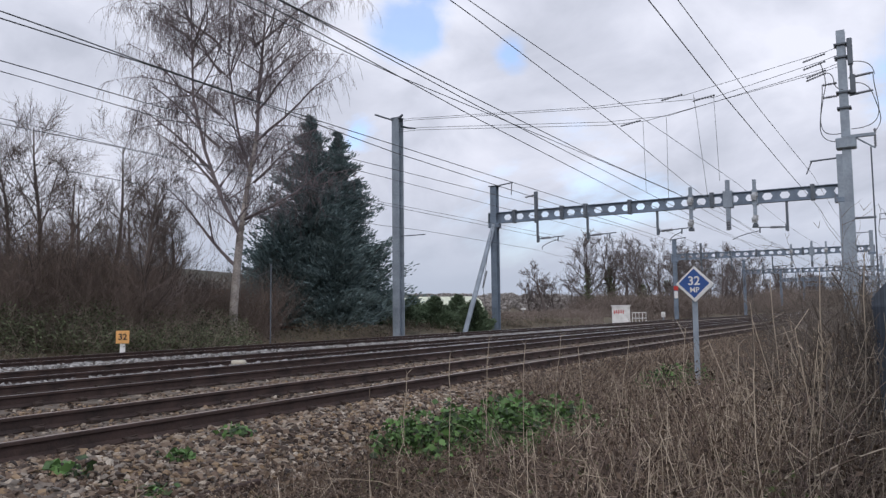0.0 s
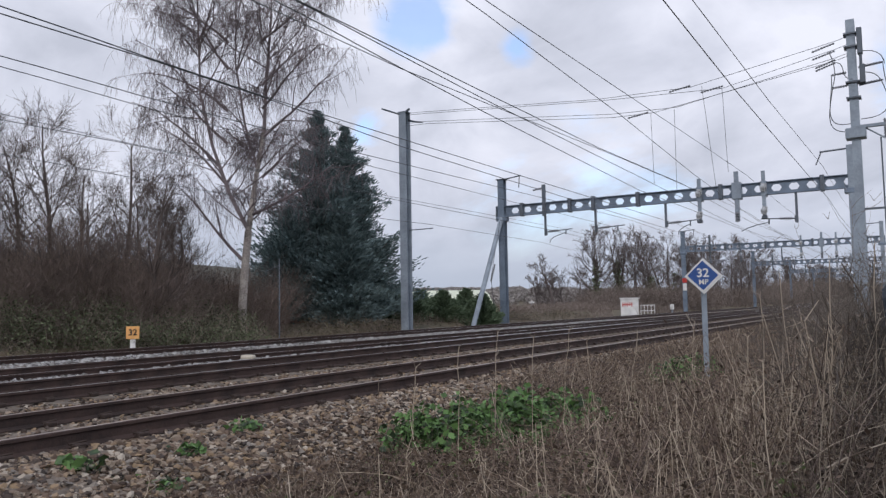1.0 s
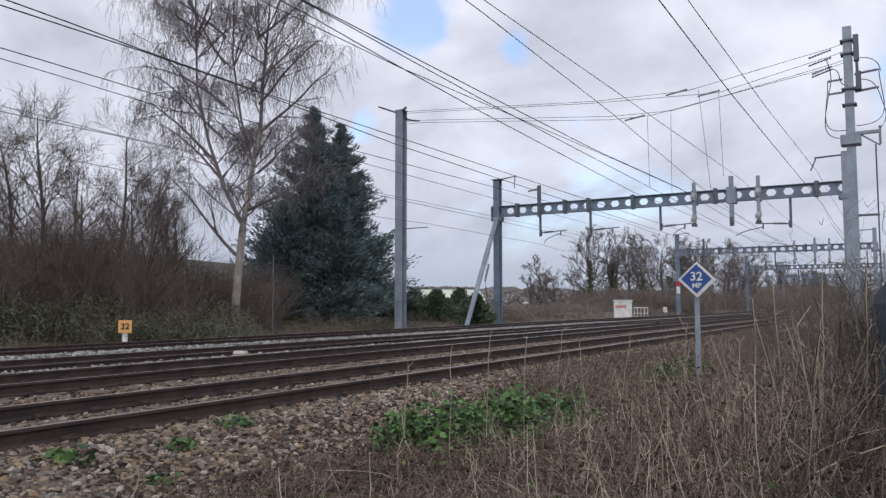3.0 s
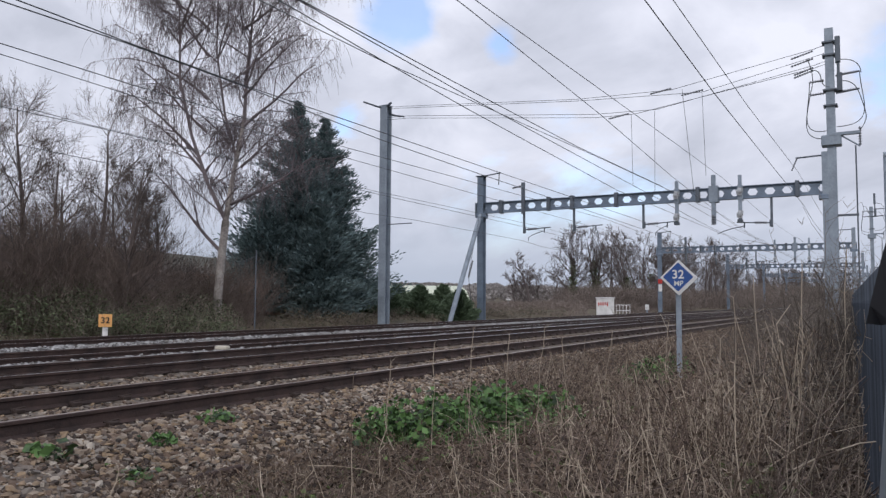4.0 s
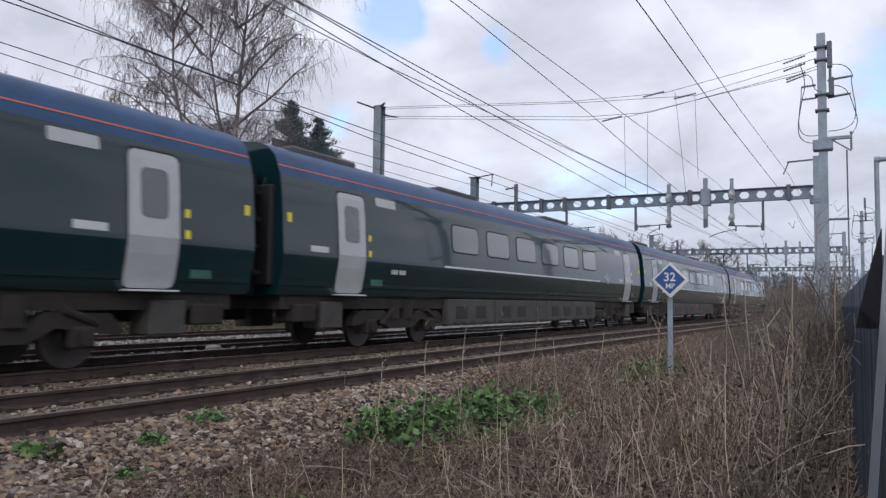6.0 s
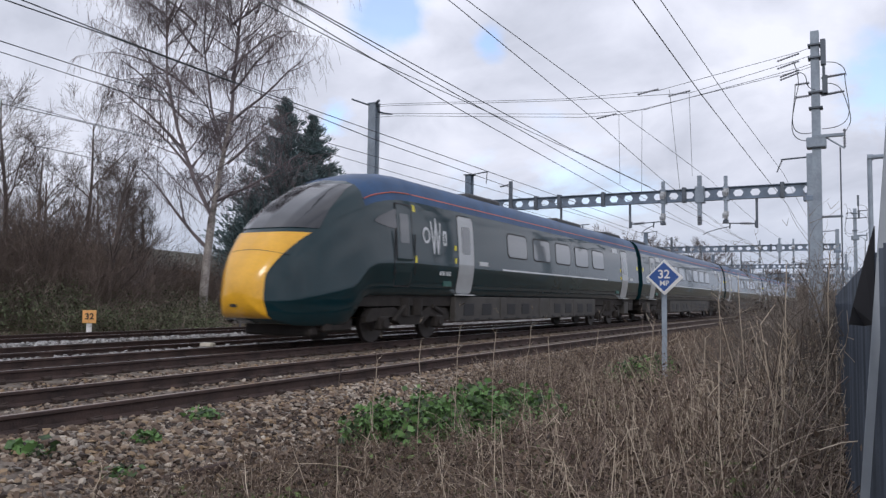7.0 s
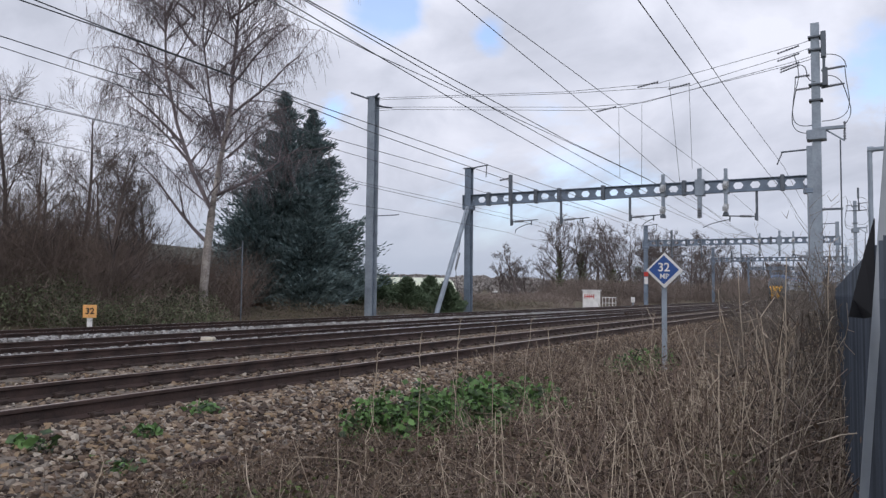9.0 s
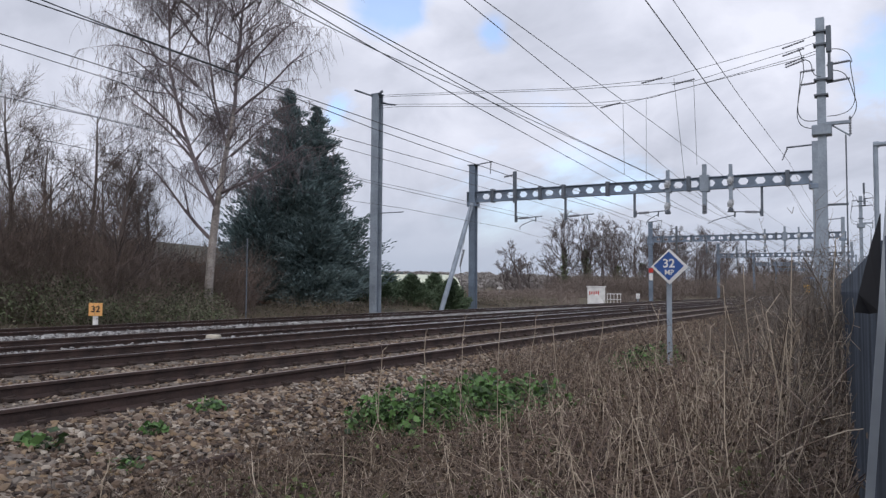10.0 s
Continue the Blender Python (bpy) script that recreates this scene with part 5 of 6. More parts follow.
def conifer(az, d, height, radius, seed, lift=0.5, name="conifer_tree", label="dense dark blue-green conifer with layered upswept branches", mat="needles", size=0.24, whorls=40, group="conifers", base=None):
    rng = np.random.RandomState(seed)
    sticks = [(0, 0, -0.5, 0, 0, height * 0.5, 0.2 * height / 12, 0.12 * height / 12), (0, 0, height * 0.5, 0, 0, height, 0.12 * height / 12, 0.01)]
    cs, us, ss = [], [], []
    for w in range(whorls):
        f = w / (whorls - 1)
        z = lift + (height - lift - 0.15) * f
        prof = radius * min(1.0, 1.15 * (1 - f) ** 0.85) * (1 + 0.16 * math.sin(w * 2.2 + seed)) + 0.10
        for b in range(int(7 + 9 * (1 - f))):
            a = rng.rand() * 2 * math.pi
            ln = prof * (0.62 + 0.62 * rng.rand() ** 1.4)
            up = 0.22 + 0.25 * rng.rand() + 0.35 * f
            dx, dy = math.cos(a), math.sin(a)
            tip = np.array((dx * ln, dy * ln, z - 0.08 * ln + up * ln * 0.55))
            mid = np.array((dx * ln * 0.55, dy * ln * 0.55, z - 0.06 * ln))
            sticks += [(0, 0, z, *mid, 0.03, 0.02), (*mid, *tip, 0.02, 0.006)]
            n = int(30 + 170 * ln / max(radius, 0.5))
            t = rng.rand(n) ** 0.7
            p = np.where((t < 0.55)[:, None], np.outer(t / 0.55, mid) + np.outer(1 - t / 0.55, (0, 0, z)), np.outer((t - 0.55) / 0.45, tip - mid) + mid)
            p = p + rng.normal(0, 1, (n, 3)) * np.array((0.16, 0.16, 0.09)) * (0.5 + ln / 3)
            d0 = np.stack([np.full(n, dx), np.full(n, dy), np.full(n, 0.35 + 0.5 * f)], 1) + rng.normal(0, 0.30, (n, 3))
            cs.append(p)
            us.append(d0)
            ss.append(size * (0.6 + 0.7 * rng.rand(n)))
    c, u, s = np.concatenate(cs), np.concatenate(us), np.concatenate(ss)[:, None]
    u /= np.linalg.norm(u, axis=1, keepdims=True)
    w = np.cross(u, rng.normal(0, 1, u.shape))
    w /= np.maximum(np.linalg.norm(w, axis=1, keepdims=True), 1e-9)
    v = np.stack([c - u * s * 0.5, c - u * s * 0.05 + w * s * 0.15, c + u * s * 0.6, c - u * s * 0.05 - w * s * 0.15], 1).reshape(-1, 3)
    x, y = polar(az, d)
    z0 = ground_z(x, y) if base is None else base
    t = tagged(empty(name, pose(x, y, z0, 0, 0, az)), label, "tree", group)
    a, b = tubes(sticks, 5)
    mesh_object("trunk", a, b, M["bark_conifer"], t)
    mesh_object("crown", v, np.arange(len(c) * 4).reshape(-1, 4), M[mat], t)
    return t


conifer(40.9, 42.5, 11.9, 3.5, 21, 0.6)
conifer(38.9, 43.5, 11.2, 3.3, 22, 0.6)
conifer(43.0, 41.0, 6.3, 2.0, 23, 0.5, label="shorter dark green conifer beside two tall ones")
conifer(39.0, 40.5, 6.5, 2.0, 24, 0.4, label="younger green conifer in front of two tall ones")
for k in range(11):
    conifer(36.3 - 0.78 * k + 0.2 * math.sin(k * 2.1), 52 + 5 * math.sin(k * 1.7), 1.75 + 0.35 * math.sin(k * 3.3), 0.85, 40 + k, 0.1, "hedge_conifer", "small dark green conifer in a hedge row", "needles_hedge", 0.24, 16, "hedge conifers")


# scrub along the far side of the line
def make_scrub(name, label, spots, seed, leaf_mat, twig_mat, leaf=0.1, leaf_n=200, twig_n=60, twig_r=0.007, upright=0.8):
    """Clumps (x, y, radius, height): leaves through the clump and sticks rising out of it."""
    rng = np.random.RandomState(seed)
    cs, segs = [], []
    for x, y, r, h in spots:
        z = ground_z(x, y) - 0.1
        n = int(leaf_n * r * r * max(0.4, h) / 1.2)
        a, q = rng.rand(n) * 2 * math.pi, np.sqrt(rng.rand(n)) * r
        hz = rng.rand(n) ** 0.8 * h * (1 - 0.45 * (q / r) ** 2)
        cs.append(np.stack([x + q * np.cos(a), y + q * np.sin(a), z + hz], 1))
        for k in range(int(twig_n * r * r)):
            a, q = rng.rand() * 6.28, math.sqrt(rng.rand()) * r
            p = np.array((x + q * math.cos(a), y + q * math.sin(a), z))
            d = unit(np.array((*rng.normal(0, 0.35, 2), upright + 0.3)))
            ln = h * (0.8 + 0.55 * rng.rand())
            m = 4
            pts = [p]
            for i in range(m):
                d = unit(d + rng.normal(0, 0.16, 3))
                pts.append(pts[-1] + d * ln / m)
            for i in range(m):
                segs.append((*pts[i], *pts[i + 1], twig_r * (1 - 0.2 * i), twig_r * (1 - 0.2 * (i + 1))))
            for j in range(3):
                i = rng.randint(1, m)
                e = pts[i] + unit(np.array((*rng.normal(0, 0.7, 2), 0.7))) * ln * 0.28
                segs.append((*pts[i], *e, twig_r * 0.6, twig_r * 0.3))
    t = tagged(empty(name), label, "scrub", kind="stuff")
    if leaf_n:
        v, f = leaf_quads(np.concatenate(cs), leaf, rng)
        mesh_object("foliage", v, f, M[leaf_mat], t)
    if segs:
        v, f = tubes(segs, 3)
        mesh_object("twigs", v, f, M[twig_mat], t)
    return t


rs = random.Random(5)
bank = []
for k in range(60):
    az = rs.uniform(46.5, 66)
    d = rs.uniform(27.3, 33)
    h = 1.0 + 0.9 * (d - 27) / 5 + 0.5 * rs.random()
    bank.append((*polar(az, d), rs.uniform(0.9, 1.5), h * (1.15 if az > 55 else 0.8)))
make_scrub("bank_scrub", "dense dark evergreen bramble and ivy on the railway bank", bank, 3, "ivy", "scrub_twig", 0.085, 520, 16)
thick = []
for k in range(64):
    az = rs.uniform(44.5, 64)
    d = rs.uniform(29.5, 35)
    if az < 50.5:
        d = 34.5 + 0.3 * (d - 29.5)
    thick.append((*polar(az, d), rs.uniform(0.9, 1.4), rs.uniform(2.7, 4.6) if az > 53.5 else rs.uniform(1.9, 3.0)))
make_scrub("thicket", "tall tangled leafless brown thicket on the bank", thick, 4, "scrub_leaf", "thicket_twig", 0.07, 90, 80, 0.008, 0.45)
low = []
for k in range(150):
    y = rs.uniform(12, 64)
    x = -22.6 - rs.random() * 3.2 - max(0, (y - 30) * 0.02)
    low.append((x, y, rs.uniform(0.5, 1.1), rs.uniform(0.35, 0.95)))
make_scrub("lineside_bramble", "low brown-green bramble along the far trackside", low, 6, "scrub_leaf", "scrub_twig", 0.09, 190, 26, 0.006, 0.3)

# trees further along the line
for az, d, h, s, n in ((20.2, 108, 11.5, 51, 2), (18.6, 110, 11.0, 52, 2), (16.3, 112, 11.0, 53, 1), (23.3, 96, 7.4, 54, 1), (14.6, 128, 11.5, 55, 2), (13.2, 120, 9.5, 56, 2)):
    bare_tree(az, d, h, s, (0, 0), n, 0.85, None, 3, 5, 0.28, "lineside_tree", ("bark_far", "bark_far"), "leafless tree with dark ivy-covered stems beside the line", "trees along the line", 0.06, 0.02, 0.3)
rt = random.Random(9)
for k in range(16):
    y = 130 + k * 19 + rt.uniform(-6, 6)
    x = -31 - rt.random() * 8 - (4 if k < 6 else 0)
    az, d = math.degrees(math.atan2(-x, y)), math.hypot(x, y)
    bare_tree(az, d, rt.uniform(10, 14), 70 + k, (0, 0), 2, 0.7, None, 2, 7, 0.24, "far_tree", ("bark_far", "bark_far"), "far leafless brown tree in the lineside wood", "trees of the lineside wood", 0.15, 0.035)
for k in range(12):
    az, d = 8.0 - k * 0.85, 440 + 20 * math.sin(k * 2.0)
    bare_tree(az, d, rt.uniform(13, 17), 90 + k, (0, 0), 3, 0.8, None, 2, 7, 0.3, "far_tree", ("bark_far", "bark_far"), "far leafless brown tree in the lineside wood", "trees of the lineside wood", 0.15, 0.035)
for k, (az, d, h) in enumerate(((21.6, 122, 8.5), (17.5, 125, 11.0), (15.4, 118, 11.5), (12.3, 140, 12.0), (11.0, 136, 11.0), (9.9, 150, 12.0), (8.9, 160, 12.0), (13.6, 108, 8.0), (22.6, 116, 7.0), (24.2, 104, 6.2))):
    bare_tree(az, d, h, 120 + k, (0, 0), 1 + k % 2, 0.85, None, 3, 5, 0.2, "lineside_tree", ("bark_far", "bark_far"), "slender leafless tree in the lineside wood", "trees along the line", 0.06, 0.018, 0.4)
ivyspots = []
rng = np.random.RandomState(77)
for az, d, h in ((20.2, 107.5, 7.0), (18.6, 109.5, 6.5), (16.3, 111.5, 4.0), (14.6, 127, 5)):
    x, y = polar(az, d)
    for z in np.arange(0, h, 0.35):
        w = 0.75 - 0.06 * z
        n = 45
        ivyspots.append(np.stack([x + rng.normal(0, w * 0.6, n), y + rng.normal(0, w * 0.6, n), ground_z(x, y) + z + rng.rand(n) * 0.4], 1))
v, f = leaf_quads(np.concatenate(ivyspots), 0.32, rng)
tagged(mesh_object("tree_ivy", v, f, M["ivy"]), "dark ivy clothing the stems of lineside trees", "ivy", kind="stuff")
wood = []
for k in range(150):
    az = rt.uniform(1.0, 33)
    d = rt.uniform(95, 170) if az > 14 else rt.uniform(22.5, 34) / math.sin(radians(az)) if az > 3.5 else rt.uniform(430, 470)
    low_side = 0.38 if az > 21 else 0.85
    wood.append((*polar(az, d), rt.uniform(2.5, 4.0) * (1 if d < 200 else 2), rt.uniform(2.0, 4.2) * low_side * (1 if d < 200 else 1.8)))
for k in range(60):
    az = rt.uniform(15, 31)
    d = rt.uniform(64, 98)
    if 15 < az < 20:
        d += 20
    wood.append((*polar(az, d), rt.uniform(1.6, 2.6), rt.uniform(0.5, 1.0)))
make_scrub("lineside_wood", "brown leafless undergrowth of the distant lineside wood", wood, 12, "far_twig", "far_twig", 0.19, 30, 14, 0.022, 0.6)
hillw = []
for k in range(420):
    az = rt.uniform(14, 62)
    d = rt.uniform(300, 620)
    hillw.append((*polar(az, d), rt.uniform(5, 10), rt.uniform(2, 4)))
make_scrub("hill_woods", "brown winter woodland on the distant hill, paled for haze", hillw, 13, "hill_twig_hazed", "hill_twig_hazed", 1.3, 2.6, 0.05, 0.15)


# foreground bramble and dry grass
def tall(x, y):
    """Height of the dry growth above the ground beside the line."""
    k = min(1.0, max(0.0, (x + 4.7) / 4.4))
    h = 0.16 + 1.12 * k ** 1.35
    if y > 12:
        h *= 1 - 0.25 * min(1, (y - 12) / 15)
    return h * (0.85 + 0.35 * noise.noise((x * 0.9, y * 0.7, 4.0)))


NETTLES = [(-4.5, 6.9, 0.38), (-4.5, 7.7, 0.48), (-4.35, 8.6, 0.5), (-4.0, 7.1, 0.42), (-3.9, 8.0, 0.5), (-3.6, 7.45, 0.36), (-3.75, 8.8, 0.36), (-3.3, 8.3, 0.26), (-3.65, 14.0, 0.42), (-3.35, 14.5, 0.4)]


def make_foreground():
    rng = np.random.RandomState(31)
    canes, straw, leaves = [], [], []
    n = 21000
    for i in range(n):
        near = i < 14500
        y = 2.2 + 9.5 * rng.rand() ** 0.8 if near else 11 + 30 * rng.rand() ** 1.4
        x = -4.95 + 4.85 * rng.rand() ** (0.75 if near else 0.9)
        if math.hypot(x, y) < 2.0 or x > -0.12:
            continue
        if any((x - a) ** 2 + (y - b) ** 2 < (c * 0.8) ** 2 for a, b, c in NETTLES) and rng.rand() < 0.3:
            continue
        h = tall(x, y)
        z = ground_z(x, y) - 0.05
        if y > 9.5:
            h = max(h, 0.34 + 0.2 * rng.rand())
        kind = rng.rand()
        if x > -1.4 and rng.rand() < 0.15:
            kind = 0.7
        p = np.array((x, y, z))
        if kind < 0.64:       # bramble cane, arching
            d = unit(np.array((*rng.normal(0, 0.55, 2), 0.9)))
            ln, m, r = h * (0.8 + 0.9 * rng.rand()), 6, 0.0022 + 0.0022 * rng.rand()
            pts = [p]
            for k in range(m):
                d = unit(d + rng.normal(0, 0.2, 3) + np.array((0, 0, -0.22)))
                pts.append(pts[-1] + d * ln / m)
                if pts[-1][2] < z:
                    pts[-1][2] = z + 0.02
            for k in range(m):
                canes.append((*pts[k], *pts[k + 1], r * (1 - 0.1 * k), r * (1 - 0.1 * (k + 1))))
            for k in range(3):
                q = pts[rng.randint(1, m)]
                e = q + unit(rng.normal(0, 1, 3) + np.array((0, 0, 0.5))) * h * 0.22
                canes.append((*q, *e, r * 0.6, r * 0.35))
                leaves.append(e)
            leaves += [pts[rng.randint(1, m + 1)] + rng.normal(0, 0.03, 3) for _ in range(3)]
        elif kind < 0.75:     # dry stalk
            d = unit(np.array((*rng.normal(0, 0.24, 2), 1.0)))
            if rng.rand() < 0.45:
                d = unit(np.array((*rng.normal(0, 0.9, 2), 0.5)))
            ln, m, r = h * (0.75 + 0.6 * rng.rand()), 4, 0.0018 + 0.0018 * rng.rand()
            pts = [p]
            for k in range(m):
                d = unit(d + rng.normal(0, 0.08, 3))
                pts.append(pts[-1] + d * ln / m)
            for k in range(m):
                straw.append((*pts[k], *pts[k + 1], r * (1 - 0.12 * k), r * (1 - 0.12 * (k + 1))))
            for k in range(4):
                e = pts[-1] + rng.normal(0, 0.035, 3) + np.array((0, 0, -0.05 * k))
                straw.append((*(pts[-1] - d * 0.03 * k), *e, r * 0.6, r * 0.4))
        else:                 # low litter and matted stems
            for k in range(3):
                q = p + np.array((*rng.normal(0, 0.12, 2), h * 0.55 * rng.rand()))
                e = q + np.array((*rng.normal(0, 0.22, 2), rng.normal(0, 0.07)))
                (straw if rng.rand() < 0.4 else canes).append((*q, *e, 0.002, 0.0014))
                leaves.append(q)
        for k in range(2):
            leaves.append(p + np.array((*rng.normal(0, 0.15, 2), h * 0.7 * rng.rand() ** 1.5 + 0.03)))
    # dry weeds that creep over the ballast shoulder
    for i in range(5200):
        y = 9.3 + 30 * rng.rand() ** 1.3
        x = -4.55 - 1.15 * rng.rand() ** 1.5 * min(1.0, (y - 8.3) / 4.0)
        z = min(-0.22, -0.56 + max(0.0, -4.75 - x) * 0.42)
        h = (0.22 + 0.36 * rng.rand()) * (1.0 if x > -5.2 else 0.6)
        q, d = np.array((x, y, z)), unit(np.array((*rng.normal(0, 0.6, 2), 0.9)))
        bag = straw if rng.rand() < 0.3 else canes
        for k in range(4):
            e = q + d * h / 3
            bag.append((*q, *e, 0.003 - 0.0004 * k, 0.0026 - 0.0004 * k))
            leaves.append(e + rng.normal(0, 0.03, 3))
            q, d = e, unit(d + rng.normal(0, 0.25, 3) + np.array((0, 0, -0.15)))
    # low matted twigs at the foot of the ballast
    for i in range(2600):
        y = 3.4 + 4.2 * rng.rand()
        x = -5.05 + 1.25 * rng.rand() ** 0.7
        z = -0.58 + max(0.0, -4.75 - x) * 0.42
        h = (0.10 + 0.24 * rng.rand()) * (1.0 if x > -4.7 else 0.55)
        q, d = np.array((x, y, z)), unit(np.array((*rng.normal(0, 0.9, 2), 0.8)))
        bag = straw if rng.rand() < 0.2 else canes
        for k in range(4):
            e = q + d * h / 2.6
            bag.append((*q, *e, 0.0024 - 0.0003 * k, 0.0021 - 0.0003 * k))
            leaves.append(e + rng.normal(0, 0.03, 3))
            q, d = e, unit(d + rng.normal(0, 0.35, 3) + np.array((0, 0, -0.2)))
    # bolder pale stalks lying every way, and low green shoots
    for i in range(300):
        y = 3.0 + 9.0 * rng.rand()
        x = -4.3 + 4.1 * rng.rand()
        if math.hypot(x, y) < 3.0 or (y < 6.0 and x < -3.0):
            continue
        h = tall(x, y)
        q = np.array((x, y, ground_z(x, y) + h * 0.75 * rng.rand()))
        d = unit(np.array((*rng.normal(0, 1.0, 2), abs(rng.normal(0, 0.55)))))
        r, ln = 0.0026 + 0.0022 * rng.rand(), 0.35 + 0.65 * rng.rand()
        for k in range(5):
            e = q + d * ln / 5
            straw.append((*q, *e, r * (1 - 0.1 * k), r * (0.9 - 0.1 * k)))
            q, d = e, unit(d + rng.normal(0, 0.1, 3) + np.array((0, 0, -0.05)))
    green = []
    for i in range(130):
        x, y, s = -5.1 + 4.7 * rng.rand(), 3.5 + 12 * rng.rand(), 0.08 + 0.16 * rng.rand()
        for k in range(38):
            green.append((x + rng.normal(0, s), y + rng.normal(0, s), ground_z(x, y) + tall(x, y) * 0.45 * rng.rand() + 0.04))
    t = tagged(empty("dry_undergrowth"), "tangled dry brown bramble and dead grass beside the track", "undergrowth", kind="stuff")
    v, f = tubes(canes, 3)
    mesh_object("cane_tangle", v, f, M["cane"], t)
    v, f = tubes(straw, 3)
    mesh_object("straw_tangle", v, f, M["straw"], t)
    v, f = leaf_quads(np.array(leaves), 0.036, rng, 0.6, 0.5)
    mesh_object("dead_leaf_litter", v, f, M["dead_leaf"], t)
    v, f = leaf_quads(np.array(green), 0.05, rng, 0.3, 0.6)
    mesh_object("green_shoots", v, f, M["grass"], t)


make_foreground()


def make_stalks():
    """Single tall dead stalks that stand out against the tracks."""
    rng = np.random.RandomState(8)
    for az, d, top, lean in ((34.7, 6.2, 0.72, 0.10), (30.6, 7.0, 0.82, 0.0), (28.0, 7.4, 0.98, 0.03), (25.3, 7.6, 0.9, 0.05), (23.0, 8.4, 0.95, 0.08), (20.2, 7.5, 0.85, -0.1), (53.5, 5.6, -0.02, 0.2), (18.4, 8.5, 0.9, 0.12), (13.9, 8.0, 1.05, 0.05), (11.0, 6.5, 0.95, 0.1), (5.0, 6.0, 1.6, 0.02), (7.0, 7.0, 1.55, -0.05), (2.6, 6.5, 1.75, 0.04), (9.0, 7.6, 1.35, 0.0)):
        x, y = polar(az, d)
        z = min(ground_z(x, y), -0.45) if x > -4.8 else -0.3
        segs, p = [], np.array((0, 0, z - 0.05))
        lat = np.array((math.cos(radians(az)), math.sin(radians(az)), 0)) * lean
        n = 7
        for k in range(n):
            q = np.array((0, 0, z)) + (lat + np.array((0, 0, 1))) * (top - z) * (k + 1) / n + rng.normal(0, 0.008, 3)
            segs.append((*p, *q, 0.0045 - 0.0004 * k, 0.0045 - 0.0004 * (k + 1)))
            if k > 2:
                for s in range(2):
                    e = q + np.array((*rng.normal(0, 0.045, 2), 0.05))
                    segs.append((*q, *e, 0.0022, 0.0012))
            p = q
        stem = [segs[0][0:3]] + [q[3:6] for q in segs if q[6] > 0.0023 and q[6] != 0.0022]
        v, f = pipe(stem, 0.0036, 5)
        ob = tagged(mesh_object("dead_stalk", v, f, M["straw"], matrix=pose(x, y, 0)), "single tall dry pale weed stalk beside the track", "weed", "dry stalks")
        v, f = tubes([q for q in segs if q[6] == 0.0022], 3)
        tagged(mesh_object("seed_spray", v, f, M["straw"], ob), kind="stuff")


make_stalks()


def make_hawthorn(az, d, h, seed):
    x, y = polar(az, d)
    t = tagged(empty("bare_shrub", pose(x, y, ground_z(x, y), 0, 0, az)), "leafless brown hawthorn shrub by the fence", "shrub", "lineside shrubs")
    for k in range(7):
        g = Grower(seed * 10 + k, 0.008)
        g.branch((g.r.normal(0, 0.18), g.r.normal(0, 0.15), -0.1), (g.r.normal(0, 0.4), g.r.normal(0, 0.3), 1.0), h * (0.75 + 0.4 * g.r.rand()), 0.014 + 0.008 * g.r.rand(), 2, 0.08, 0.0, 0.75, 6, 0.32, 0.3, 0.5)
        v, f = tubes(g.wood + g.twig, 4)
        mesh_object("stem", v, f, M["shrub_bark"], t, smooth=True)


for az, d, h, s in ((2.6, 9.0, 1.9, 1), (4.6, 10.5, 1.8, 2), (3.3, 7.0, 1.65, 3), (6.2, 12, 1.6, 4), (2.2, 6.0, 1.6, 5), (7.6, 14, 1.5, 6), (3.0, 14, 2.2, 7), (4.4, 18, 2.2, 8), (2.6, 17, 2.4, 9), (3.4, 20, 2.6, 10), (2.3, 13, 2.2, 11), (3.9, 14, 2.0, 12), (5.2, 20, 2.2, 13), (2.9, 11, 1.9, 14), (6.0, 24, 2.3, 15), (4.8, 26, 2.6, 16), (3.7, 9.5, 1.75, 17), (4.1, 12.0, 1.85, 18), (3.5, 16.5, 2.1, 19)):
    make_hawthorn(az, d, min(h, 2.15 if az < 4.3 else 1.65 if az < 4.9 else 1.3), 200 + s)


def make_nettles():
    rng = np.random.RandomState(14)
    for i, (x, y, r) in enumerate(NETTLES):
        cs, segs = [], []
        n = int(150 * r)
        z = ground_z(x, y)
        for k in range(n):
            a, q = rng.rand() * 6.28, rng.rand() ** 0.62 * r * (1.0 + 0.45 * math.sin(i * 1.9 + k))
            px, py = q * math.cos(a), q * math.sin(a)
            h = (0.08 + 0.30 * rng.rand() ** 1.5) * (1.15 - 0.5 * min(1.4, q / r)) * 1.3 + 0.07
            segs.append((px, py, -0.05, px + rng.normal(0, 0.03), py + rng.normal(0, 0.03), h, 0.003, 0.002))
            for s in range(13):
                cs.append((px + rng.normal(0, 0.055), py + rng.normal(0, 0.055), h * (0.35 + 0.75 * rng.rand())))
        t = tagged(empty("nettle_patch", pose(x, y, z)), "fresh green nettles among the dry undergrowth", "nettles", "nettle patches", "stuff")
        v, f = leaf_quads(np.array(cs), 0.075, rng, 0.25, 0.75)
        mesh_object("foliage", v, f, M["nettle"], t)
        v, f = tubes(segs, 3)
        mesh_object("stem_bunch", v, f, M["nettle"], t)


make_nettles()
WEEDS = [(-5.75, 3.72, -0.26, 0.17), (-5.6, 4.68, -0.28, 0.13), (-5.85, 5.6, -0.24, 0.16), (-5.2, 4.1, -0.42, 0.12), (-5.1, 7.3, -0.42, 0.12), (-5.5, 3.9, -0.36, 0.1)]


